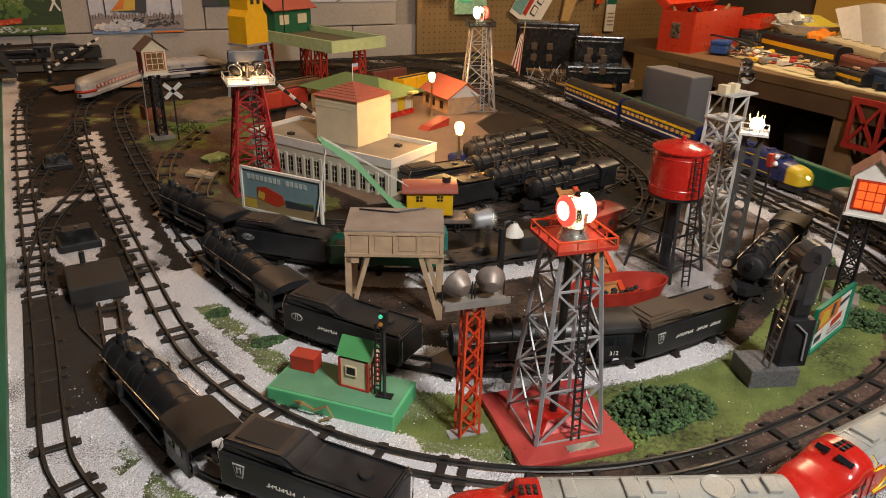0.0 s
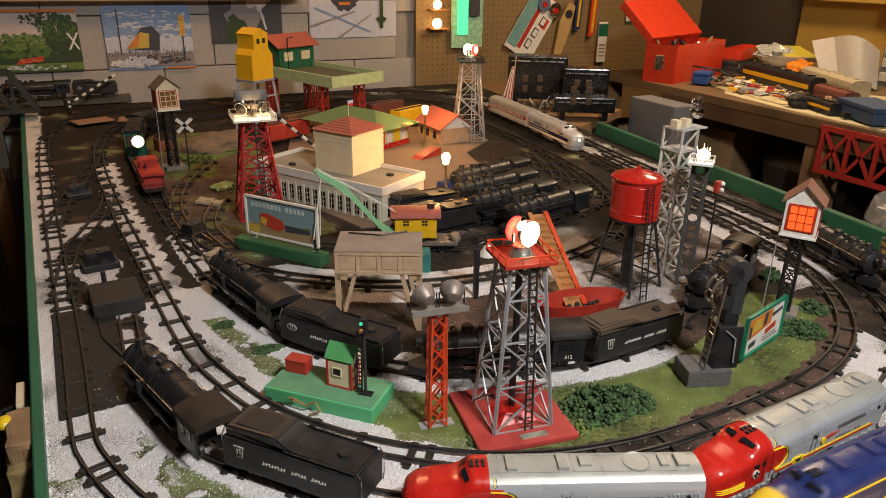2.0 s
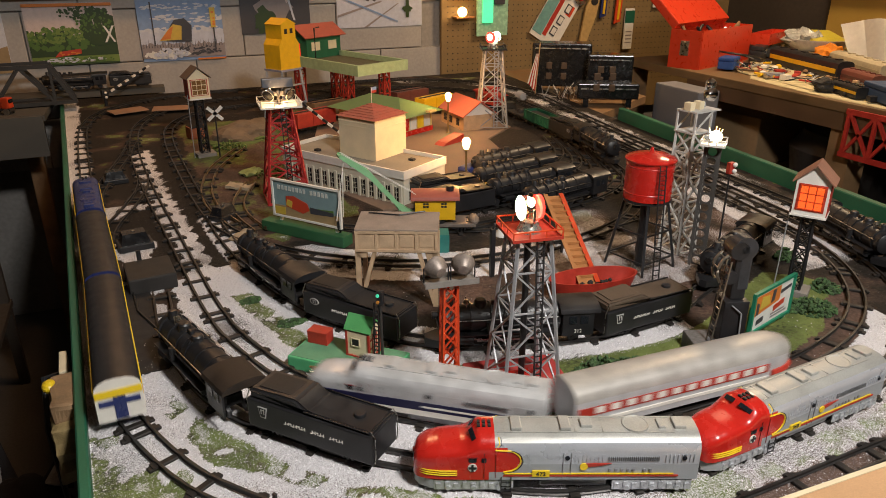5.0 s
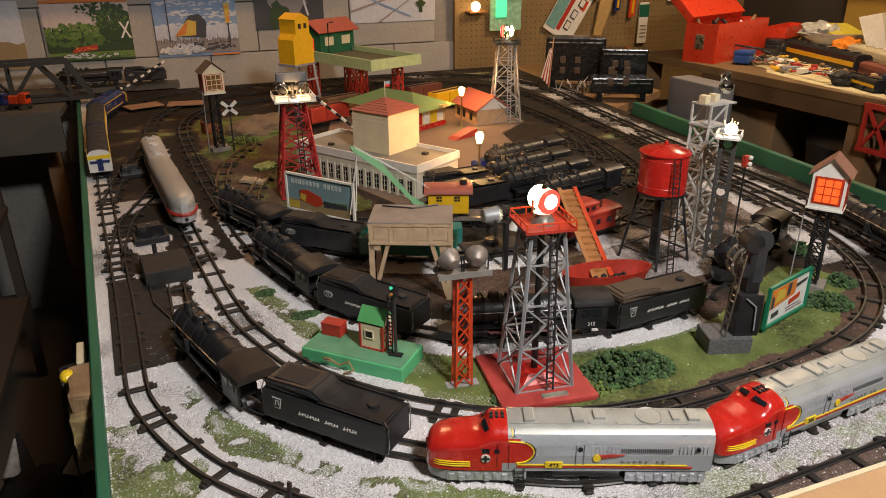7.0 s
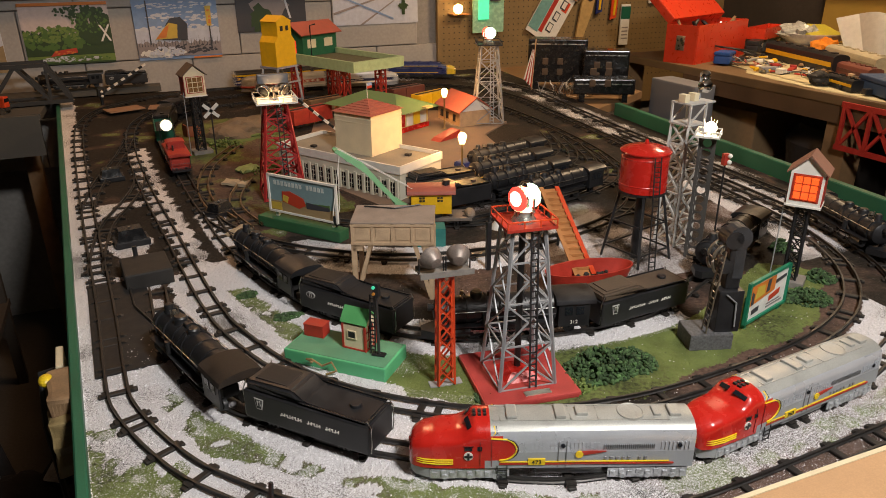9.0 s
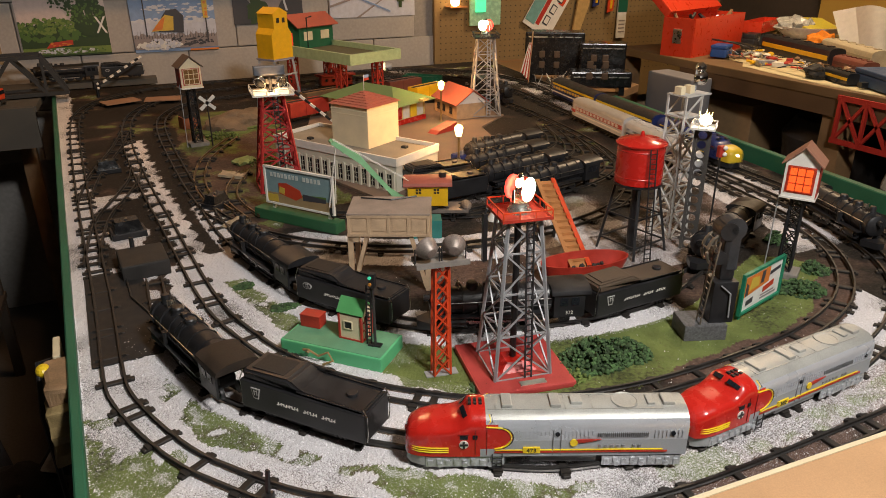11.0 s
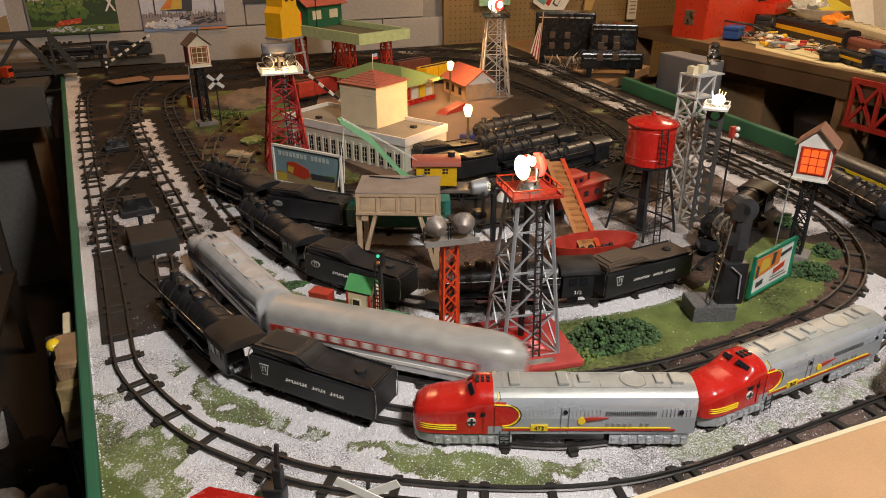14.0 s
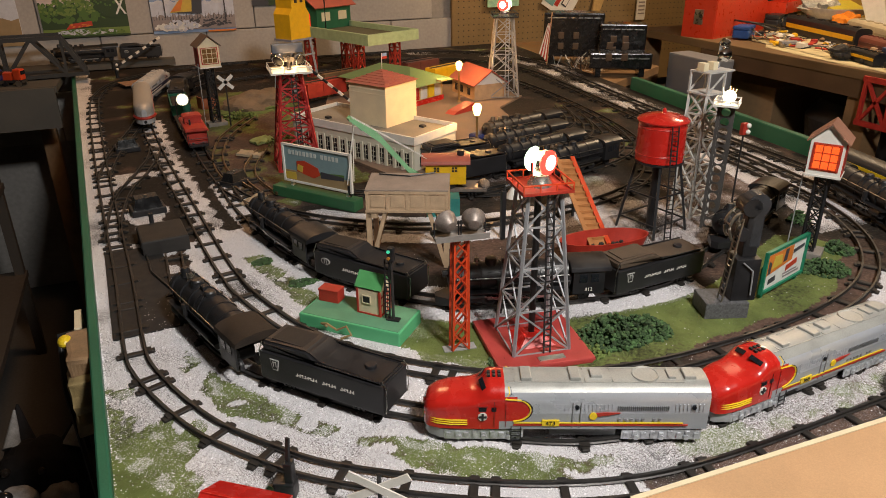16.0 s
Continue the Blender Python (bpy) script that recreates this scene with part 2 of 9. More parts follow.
def loft(sections, pick=None):
    """Skins closed sections (lists of equally many points). pick(x, y, z) names the bmesh that a face goes to."""
    made = {}
    k = len(sections[0])

    def put(pts):
        c = sum((Vector(p) for p in pts), Vector()) / len(pts)
        key = pick(c.x, c.y, c.z) if pick else "all"
        bm, seen = made.setdefault(key, (bmesh.new(), {}))
        vs = []
        for p in pts:
            q = tuple(round(a, 6) for a in p)
            if q not in seen:
                seen[q] = bm.verts.new(p)
            if seen[q] not in vs:
                vs.append(seen[q])
        if len(vs) > 2:
            try:
                bm.faces.new(vs)
            except ValueError:
                pass

    for a, b in zip(sections, sections[1:]):
        for i in range(k):
            j = (i + 1) % k
            put((a[i], a[j], b[j], b[i]))
    for s in (sections[0], sections[-1]):
        put(s)
    return {key: bm for key, (bm, _) in made.items()} if pick else made["all"][0]


class Line:
    """A smooth line through points on the table, by its length."""

    def __init__(self, pts, closed=False):
        p = np.array(pts, float)
        k = len(p)
        out = []
        for i in range(k if closed else k - 1):
            if closed:
                a, b, c, d = p[(i - 1) % k], p[i], p[(i + 1) % k], p[(i + 2) % k]
            else:
                a, b, c, d = p[max(i - 1, 0)], p[i], p[i + 1], p[min(i + 2, k - 1)]
            for u in np.linspace(0, 1, 24, endpoint=False):
                out.append(0.5 * (2 * b + (c - a) * u + (2 * a - 5 * b + 4 * c - d) * u**2 + (3 * b - a - 3 * c + d) * u**3))
        out.append(p[0] if closed else p[-1])
        self.p, self.closed = np.array(out), closed
        self.s = np.concatenate([[0], np.cumsum(np.linalg.norm(np.diff(self.p, axis=0), axis=1))])
        self.length = self.s[-1]

    def at(self, s):
        if self.closed:
            s = s % self.length
        return np.array([np.interp(s, self.s, self.p[:, 0]), np.interp(s, self.s, self.p[:, 1])])

    def near(self, x, y):
        return float(self.s[np.argmin(((self.p - (x, y)) ** 2).sum(1))])

    def away(self, xy):
        """Distances of many places from the line."""
        best = np.full(len(xy), 9.0)
        for q in self.p[::4]:
            best = np.minimum(best, np.hypot(xy[:, 0] - q[0], xy[:, 1] - q[1]))
        return best

    def car(self, front, length, z=0.0):
        """The pose of a vehicle with its nose at front, its x axis ahead; the line's length grows against the travel when length < 0."""
        a, b = self.at(front - length * 0.2), self.at(front - length * 0.8)
        nose = self.at(front)
        d = a - b
        yaw = math.degrees(math.atan2(d[1], d[0]))
        c = (a + b) / 2
        return pose(c[0], c[1], z, 0, 0, yaw)


# ---- the lines of the tracks ----
FRONT_LOOP = Line([(0.30, -0.246), (0.1, -0.249), (-0.02, -0.231), (-0.14, -0.180), (-0.2615, -0.101), (-0.334, -0.022), (-0.3665, 0.025), (-0.397, 0.09), (-0.420, 0.155), (-0.4305, 0.222), (-0.443, 0.456), (-0.468, 0.8), (-0.494, 1.2), (-0.5155, 1.62), (-0.515, 1.9), (-0.46, 2.1), (-0.33, 2.25), (-0.15, 2.32), (0.1, 2.34), (0.6, 2.34), (0.88, 2.25), (1.04, 2.08), (1.09, 1.8), (1.055, 1.5), (1.01, 1.155), (0.975, 0.8), (0.955, 0.5), (0.935, 0.25), (0.88, 0.06), (0.78, -0.08), (0.63, -0.185), (0.46, -0.235)], True)
MIDDLE_LOOP = Line([(0.33, -0.080), (0.15, -0.080), (0.0, -0.043), (-0.12, 0.035), (-0.21, 0.14), (-0.262, 0.26), (-0.294, 0.40), (-0.328, 0.75), (-0.360, 1.1), (-0.380, 1.5), (-0.36, 1.8), (-0.28, 2.0), (-0.13, 2.13), (0.1, 2.18), (0.5, 2.18), (0.75, 2.1), (0.91, 1.93), (0.965, 1.7), (0.945, 1.4), (0.915, 1.1), (0.865, 0.7), (0.825, 0.4), (0.785, 0.22), (0.715, 0.09), (0.61, -0.005), (0.48, -0.058)], True)
INNER_LOOP = Line([(0.37, 0.42), (0.2, 0.41), (0.05, 0.445), (-0.08, 0.53), (-0.17, 0.63), (-0.228, 0.75), (-0.252, 0.88), (-0.270, 1.15), (-0.283, 1.55), (-0.262, 1.76), (-0.18, 1.92), (-0.03, 2.0), (0.2, 2.02), (0.5, 2.0), (0.70, 1.9), (0.81, 1.7), (0.83, 1.35), (0.80, 1.0), (0.745, 0.76), (0.66, 0.59), (0.54, 0.48)], True)
DISPLAY_LINE = Line([(-.366, .50), (-.364, .38), (-.356, .297), (-.330, .183), (-.294, .106), (-.253, .062), (-.201, -.002), (-.136, -.056), (-.083, -.106), (-.010, -.148), (.07, -.167), (.144, -.174), (.27, -.170), (.40, -.157), (.46, -.146), (.60, -.096), (.72, -.015), (.80, .09), (.855, .24), (.885, .45), (.92, .8), (.95, 1.05)])
SIDING_LINE = Line([(-0.246, 0.84), (-0.235, 0.70), (-0.213, 0.56), (-0.174, 0.405), (-0.106, 0.262), (-0.008, 0.166), (0.12, 0.118), (0.25, 0.100), (0.35, 0.112), (0.44, 0.150), (0.54, 0.195), (0.64, 0.242), (0.74, 0.30)])
SPUR_LINES = [Line([(-0.460, 0.60), (-0.453, 0.74), (-0.437, 0.86), (-0.402, 0.98), (-0.374, 1.10), (-0.366, 1.22)]), Line([(-0.10, 1.40), (-0.19, 1.225), (-0.228, 1.08), (-0.238, 0.975), (-0.232, 0.87), (-0.208, 0.77)]), Line([(-0.48, 0.95), (-0.46, 1.15), (-0.41, 1.4), (-0.38, 1.6)]), Line([(-0.13, 1.05), (-0.175, 0.93), (-0.185, 0.83), (-0.165, 0.72)])]
YARD_LINES = [Line([(0.22, 0.565 + 0.088 * i), (0.40, 0.590 + 0.088 * i), (0.58, 0.635 + 0.088 * i), (0.70, 0.72 + 0.088 * i), (0.77, 0.90 + 0.088 * i)]) for i in range(4)]
BACK_LINE = Line([(-0.95, 2.432), (-0.27, 2.432)])
SHELF_TOP = 0.026
ALL_LINES = [FRONT_LOOP, MIDDLE_LOOP, INNER_LOOP, DISPLAY_LINE, SIDING_LINE, *SPUR_LINES, *YARD_LINES]


def left_edge(y):
    return -0.456 - 0.062 * y


def right_edge(y):
    return 0.985 + 0.11 * y


BACK, NEAR = 2.42, -0.285


# ---- the room: floor, walls, ceiling ----
def room():
    concrete = mat("concrete_floor", (0.085, 0.080, 0.075), 0.85, scale=4, vary=0.35, fine=120)
    block = mat("painted_block_wall", (0.40, 0.38, 0.36), 0.8, scale=6, vary=0.22, fine=90, bump=0.5)
    dark = mat("dark_panel_wall", (0.050, 0.037, 0.027), 0.8, scale=3, vary=0.3, fine=60)
    ceil = mat("ceiling_board", (0.42, 0.37, 0.31), 0.9, scale=3, vary=0.15, fine=60)
    peg = mat("pegboard_brown", (0.24, 0.155, 0.062), 0.65, scale=8, vary=0.2, fine=150)
    fl = part("floor", box(B(), 0.2, 0.2, -1.0, 5.2, 4.9, 0.1), concrete, None)
    tagged(fl, "bare grey concrete basement floor", "floor", kind="structure")
    wn = new("wall_north")
    tagged(wn, "pale grey painted block wall behind the layout", "wall", kind="structure")
    part("backing", box(B(), 0.2, 2.62, -0.9, 5.2, 0.2, CEILING + 0.9), mat("mortar_grey", (0.30, 0.285, 0.27), 0.9), wn)
    bm = B()
    box(bm, 0, 0, 0, 0.396, 0.02, 0.196, bevel=0.004)
    first = part("block", bm, block, wn)
    first.matrix_basis = pose(-0.30, 2.512, -0.08)
    for row in range(-1, 4):
        for col in range(-6, 4):
            x, z = -0.30 + 0.4 * col + (0.2 if row % 2 else 0), -0.08 + 0.2 * row
            if (row, col) != (0, 0) and -2.1 < x < 1.0:
                shared("block", first.data, wn, pose(x, 2.512, z))
    for n, x, y, sx, sy in (("wall_west", -2.4, 0.2, 0.1, 4.9), ("wall_east", 2.75, 0.2, 0.1, 4.9), ("wall_south", 0.2, -2.25, 5.2, 0.1)):
        w = part(n, box(B(), x, y, -0.9, sx, sy, CEILING + 0.9), dark, None)
        tagged(w, "dim brown panelled basement wall", "wall", kind="structure")
    c = part("ceiling", box(B(), 0.2, 0.2, CEILING, 5.2, 4.9, 0.1), ceil, None)
    tagged(c, "plain pale ceiling boards", "ceiling", kind="structure")
    # pegboard with its holes, right of the block wall
    pb = new("pegboard")
    tagged(pb, "brown perforated pegboard fixed to the wall", "pegboard", kind="structure")
    part("board", box(B(), 1.85, 2.485, -0.25, 1.72, 0.016, 1.5), peg, pb)
    bm = B()
    for i in range(60):
        for j in range(24):
            bmesh.ops.create_circle(bm, cap_ends=True, segments=6, radius=0.003, matrix=Matrix.Translation((1.02 + i * 0.0262, 2.4745, -0.1 + j * 0.0262)) @ UPRIGHT)
    part("hole", bm, BLACK_MATTE, pb)["kind"] = "stuff"


room()


# ---- the layout table ----
def layout_table():
    table = new("layout_table")
    tagged(table, "large plywood train layout table with green painted edge boards", "table", kind="structure")
    ply = mat("plywood_underside", (0.33, 0.22, 0.12), 0.7, scale=10)
    bm = B()
    slab(bm, [(left_edge(NEAR), NEAR), (right_edge(NEAR), NEAR), (right_edge(BACK), BACK), (left_edge(BACK), BACK)], -0.06, -0.006)
    part("tabletop", bm, ply, table)
    for x, y in ((-0.3, -0.1), (0.8, -0.1), (-0.42, 2.2), (1.05, 2.2), (0.2, 1.2)):
        part("table_leg", box(B(), x, y, -0.9, 0.09, 0.09, 0.84), ply, table)
    for n, y0, y1, f, w, h in (("edge_board", NEAR, BACK, left_edge, -0.012, 0.018), ("edge_board", NEAR, 1.30, right_edge, 0.020, 0.040)):
        bm = B()
        slab(bm, [(f(y0), y0), (f(y0) + w, y0), (f(y1) + w, y1), (f(y1), y1)], -0.09, h)
        bmesh.ops.bevel(bm, geom=bm.edges[:], offset=0.002, segments=1, affect="EDGES")
        part(n, bm, FENCE_GREEN, table, "dark green painted edge board")
    bm = B()
    slab(bm, [(left_edge(NEAR) - 0.02, NEAR), (right_edge(NEAR), NEAR), (right_edge(NEAR), NEAR - 0.018), (left_edge(NEAR) - 0.02, NEAR - 0.018)], -0.10, 0.004)
    part("front_board", bm, FENCE_GREEN, table)

    # ground cover: a fine sheet near the viewer, a coarser one beyond
    near_lines = {k: v for k, v in (("front", FRONT_LOOP), ("display", DISPLAY_LINE), ("middle", MIDDLE_LOOP), ("siding", SIDING_LINE), ("inner", INNER_LOOP))}
    rng = np.random.default_rng(4)

    def sheet(name, y0, y1, step, x0, x1):
        xs, ys = np.arange(x0, x1 + step / 2, step), np.arange(y0, y1 + step / 2, step)
        gx, gy = np.meshgrid(xs, ys)
        px = gx + rng.uniform(-0.3, 0.3, gx.shape) * step
        py = gy + rng.uniform(-0.3, 0.3, gx.shape) * step
        px[:, 0], px[:, -1] = x0, x1
        py[0], py[-1] = y0, y1
        px = np.clip(px, left_edge(py), right_edge(py))
        xy = np.stack([px.ravel(), py.ravel()], 1)
        n1 = np.array([noise.fractal((x * 9, y * 9, 0.3), 1.0, 2.0, 4) for x, y in xy])
        n2 = np.array([noise.noise((x * 45, y * 45, 3.1)) for x, y in xy])
        d = {k: v.away(xy) for k, v in near_lines.items()}
        speck = rng.uniform(0, 1, len(xy))
        x, y = xy[:, 0], xy[:, 1]
        lead = np.minimum(np.minimum(d["front"], d["display"]), d["middle"])
        grit = np.full(len(xy), 0.0)
        # grit lies along the tracks at the near corner, along the left side and under the siding
        sid = np.array(SIDING_LINE.p)
        behind = (y > np.interp(x, sid[:, 0], sid[:, 1])) & (x > -0.24) & (x < 0.64)
        grit = np.maximum(grit, np.where((d["display"] < 0.060) | (d["front"] < 0.085), 0.75, 0) * (x < 0.66) * (y < 0.42))
        mid_x = np.interp(y, [0.26, 0.40, 0.75, 1.1, 1.5], [-0.262, -0.294, -0.328, -0.360, -0.380])
        grit = np.maximum(grit, np.where((d["middle"] < 0.045) & ((y < 0.55) | (d["middle"] < 0.015) | (x > mid_x)), 0.8, 0) * (x < -0.02) * (y < 1.5))
        grit = np.maximum(grit, np.where(d["siding"] < 0.052 - 0.025 * (y > 0.45), 0.85, 0) * (x < 0.36) * (x > -0.30))
        grit = np.maximum(grit, np.where((x < left_edge(y) + 0.045) & (y > 0.05), 0.9, 0))
        grit = np.maximum(grit, np.where((d["siding"] < 0.10) & (x < -0.05) & (y > 0.1) & (y < 0.58) & (d["inner"] > 0.03), 0.62, 0))
        grit = np.maximum(grit, np.where((d["inner"] < 0.06) & (y < 0.62) & (x > -0.12) & (x < 0.5), 0.60, 0))
        score = grit + 0.42 * n1 + 0.10 * n2
        wg = np.clip((score - 0.42) * 3.0 + 0.5, 0, 1)
        # strips of turf between the tracks and a lawn inside the middle loop
        wt = np.zeros(len(xy))
        lawn = MIDDLE_IN(x, y) & (d["middle"] > 0.030 + 0.02 * n1) & (d["siding"] > 0.045) & ~behind & (x < 0.66 + 0.06 * n1) & (y < 0.24)
        wt = np.where(lawn, np.clip(0.9 + 0.5 * n1, 0, 1), wt)
        wg = np.where(lawn & (x > -0.10), np.clip(wg - 0.75, 0, 1), wg)
        strip = (np.abs(d["front"] - d["display"] + 0.016 * n1) < 0.029 + 0.04 * n1 + 0.012 * n2) & (d["display"] > 0.020) & (d["front"] > 0.020) & (y < 0.19)
        patch = np.clip(0.60 + 0.9 * n1 + 0.9 * n2, 0, 1) * strip * (x < 0.62)
        strip = (np.abs(d["middle"] - d["siding"] + 0.02 * n1) < 0.030 + 0.03 * n2 + 0.03 * n1) & (d["middle"] > 0.022) & (x < -0.10) & (y < 0.45)
        patch = np.maximum(patch, np.clip(0.55 + 1.3 * n1 + 0.6 * n2, 0, 1) * strip)
        nearcorner = (x < left_edge(y) + 0.064 + 0.05 * n1 + 0.03 * n2 - 0.30 * (y - 0.02)) & (y < 0.14)
        patch = np.maximum(patch, np.where(nearcorner, 0.85 + 0.4 * n1, 0))
        wt, wg = np.maximum(wt, patch), np.where(patch > 0.45, np.minimum(wg, 0.22 + 0.25 * (n2 > 0.25)), wg)
        wd = np.clip(0.35 - 0.30 * np.clip((y - 0.5) / 0.4, 0, 1) + 0.9 * n1 + np.where((y < 0.0) & (x < 0.66), 0.45, 0.0), 0, 1)
        bare = (d["front"] < 0.022) & (x > 0.02) & (y < 0)
        wg = np.where(bare, np.minimum(wg, 0.20), wg)
        speckled = (d["front"] < 0.075) & (x > 0.05) & (y < 0) & ~bare
        wg = np.where(speckled, np.clip(wg, 0.42, 0.52), wg)
        strewn = (d["front"] < 0.06) & (x > 0.7) & (y > 0.55)
        wg = np.where(strewn, np.clip(0.38 + 0.5 * n1, 0, 0.55), wg)
        pocket = (x < -0.36) & (y > 0.38) & (y < 1.0) & (n1 > 0.12)
        wg = np.where(pocket, np.maximum(wg, 0.62), wg)
        # dirty grit round the tank, under the inner curve and beside the right-hand tracks
        tank = (x > 0.24) & (x < 0.80) & (y > 0.20) & (y < 0.66) & (d["siding"] > 0.03)
        wg = np.where(tank, np.maximum(wg * 0.6, np.clip(0.34 + 0.55 * n1 - 0.9 * np.clip(x - 0.46, 0, 1) - 0.8 * np.clip(y - 0.34, 0, 0.3), 0, 0.50)), wg)
        flank = (x > 0.60) & (y > 0.15) & (y < 0.62) & (np.minimum(d["middle"], d["display"]) > 0.014) & (np.minimum(d["middle"], d["display"]) < 0.06)
        wg = np.where(flank, np.clip(0.62 + 0.6 * n1, 0.2, 0.75), wg)
        wt = np.where(flank | tank, wt * 0.3, wt)
        terrain = (x > -0.245) & (x < 0.05) & (y > 0.74) & (y < 1.80) & (d["inner"] > 0.028)
        wd = np.where(terrain, np.clip(0.85 + 0.5 * n1, 0, 1), wd)
        wt = np.where(terrain, np.clip(0.42 + 1.1 * n1 + 0.3 * n2, 0, 0.9), wt)
        between = (d["front"] < 0.017) & (x < -0.4) & (y > 0.85) & (y < 1.50)
        wg = np.where(between, np.maximum(wg, 0.75), wg)
        far_turf = (y > 0.5) & (n1 > 0.55)
        wt = np.where(far_turf, 0.7, wt)
        wg = np.minimum(wg, 0.84 + 0.5 * n1)
        kind = np.where(wg > 0.5, 0, np.where(wt > 0.5, 1, 2))
        z = 0.0006 * n2 + np.where(kind == 0, 0.0006 + 0.0011 * speck + 0.0016 * n1, np.where(kind == 1, 0.0010 * speck, 0.0))
        z = np.where(lead < 0.016, np.minimum(z, 0.0012), z)
        nx, ny = len(xs), len(ys)
        i = (np.arange(ny - 1)[:, None] * nx + np.arange(nx - 1)[None, :]).ravel()
        faces = np.stack([i, i + 1, i + nx + 1, i + nx], 1)
        me = bpy.data.meshes.new(name)
        me.from_pydata(np.column_stack([xy, z]).tolist(), [], faces.tolist())
        me.materials.append(GROUND)
        for key, w in (("grit", wg), ("turf", wt), ("dirt", wd)):
            me.attributes.new(key, "FLOAT", "POINT").data.foreach_set("value", w.astype(np.float32))
        ob = new(name, me)
        tagged(ob, "white grit, green turf powder and brown dirt scattered over the table", "ground cover", kind="structure")
        if step < 0.005:
            loose_grit(xy, z, wg, wt)

    def loose_grit(xy, z, wg, wt):
        """Single grains that lie on the grit and stray over the turf and dirt about it."""
        edge = (xy[:, 1] < 0.42) & (xy[:, 0] < 0.62)
        pick = np.where(edge, 0.045 + 0.30 * wg + 0.07 * (wt > 0.4), 0.0)
        lawn_side = (xy[:, 0] > -0.16) & (xy[:, 1] > -0.06) & (wg < 0.45)
        pick = np.where(lawn_side, pick * 0.12, pick)
        idx = np.where(rng.uniform(0, 1, len(xy)) < pick)[0]
        if len(idx) > 60000:
            idx = rng.choice(idx, 60000, replace=False)
        r = np.where(wg[idx] > 0.5, rng.uniform(0.0006, 0.0015, len(idx)), rng.uniform(0.0005, 0.0011, len(idx)))
        c = np.column_stack([xy[idx] + rng.uniform(-0.0016, 0.0016, (len(idx), 2)), z[idx] + 0.3 * r])
        octa = np.array([(1, 0, 0), (0, 1, 0), (-1, 0, 0), (0, -1, 0), (0, 0, 1)], float)
        tri = np.array([(0, 1, 4), (1, 2, 4), (2, 3, 4), (3, 0, 4)])
        jit = rng.uniform(0.6, 1.3, (len(idx), 5, 1))
        v = c[:, None, :] + octa[None] * r[:, None, None] * jit
        f = (np.arange(len(idx)) * 5)[:, None, None] + tri[None]
        me = bpy.data.meshes.new("loose_grit")
        me.from_pydata(v.reshape(-1, 3).tolist(), [], f.reshape(-1, 3).tolist())
        me.materials.append(GRAIN)
        tagged(new("loose_grit", me), "loose white grains strewn over grit and turf", "grit", kind="stuff")

    sheet("ground", NEAR, 0.80, 0.0030, left_edge(0.80), right_edge(0.80))
    sheet("ground", 0.80, BACK, 0.009, left_edge(BACK), right_edge(BACK))


def MIDDLE_IN(x, y):
    """Whether places lie inside the middle loop, near its front."""
    p = MIDDLE_LOOP.p[::6]
    hit = np.zeros(len(x), bool)
    for (ax, ay), (bx, by) in zip(p, np.roll(p, -1, axis=0)):
        cross = (ay > y) != (by > y)
        with np.errstate(divide="ignore", invalid="ignore"):
            t = (bx - ax) * (y - ay) / (by - ay) + ax
        hit ^= cross & (x < t)
    return hit


layout_table()


# ---- tracks ----
def rail_mesh(line, off, s0, s1):
    bm = B()
    prof = [(-0.0022, 0.0042), (-0.0006, 0.0052), (-0.0006, 0.0076), (-0.0014, 0.0080), (-0.0014, 0.0096), (0.0014, 0.0096), (0.0014, 0.0080), (0.0006, 0.0076), (0.0006, 0.0052), (0.0022, 0.0042)]
    rings = []
    k = max(2, int((s1 - s0) / 0.018))
    for s in np.linspace(s0, s1, k):
        p, q = line.at(min(s + 0.004, s1) if not line.closed else s + 0.004), line.at(max(s - 0.004, s0) if not line.closed else s - 0.004)
        d = (p - q) / np.linalg.norm(p - q)
        nrm = np.array([-d[1], d[0]])
        c = line.at(s) + nrm * off
        rings.append([bm.verts.new((c[0] + nrm[0] * u, c[1] + nrm[1] * u, w)) for u, w in prof])
    for a, b in zip(rings, rings[1:]):
        for i in range(len(prof)):
            j = (i + 1) % len(prof)
            bm.faces.new((a[i], a[j], b[j], b[i]))
    for r in (rings[0], rings[-1]):
        bm.faces.new(r)
    return bm


def tie_data():
    bm = B()
    bmesh.ops.create_cube(bm, size=1.0, matrix=Matrix.Translation((0, 0, 0.0026)) @ Matrix.Diagonal((0.0085, 0.046, 0.0040, 1)))
    bmesh.ops.bevel(bm, geom=bm.edges[:], offset=0.0008, segments=1, affect="EDGES")
    for s in (-1, 1):
        bmesh.ops.create_cube(bm, size=1.0, matrix=Matrix.Translation((0, s * 0.0155, 0.0050)) @ Matrix.Diagonal((0.0105, 0.0065, 0.0030, 1)))
    me = bpy.data.meshes.new("tie")
    bm.to_mesh(me)
    bm.free()
    me.materials.append(TIE)
    return me


def track(line, label, rail=RAIL, spacing=0.066, pairs=4):
    ob = new("track")
    tagged(ob, label, "railway track", kind="structure")
    end = line.length
    for off in (-0.0119, 0.0119):
        part("rail", rail_mesh(line, off, 0, end), rail, ob)
    me = TIES
    s, k = 0.012, 0
    while s < end - 0.006:
        p, q = line.at(s), line.at(s + 0.006)
        yaw = math.degrees(math.atan2(*(q - p)[::-1]))
        shared("tie", me, ob, pose(p[0], p[1], 0, 0, 0, yaw))
        k += 1
        s += 0.021 if k % pairs == 0 else spacing
    return ob


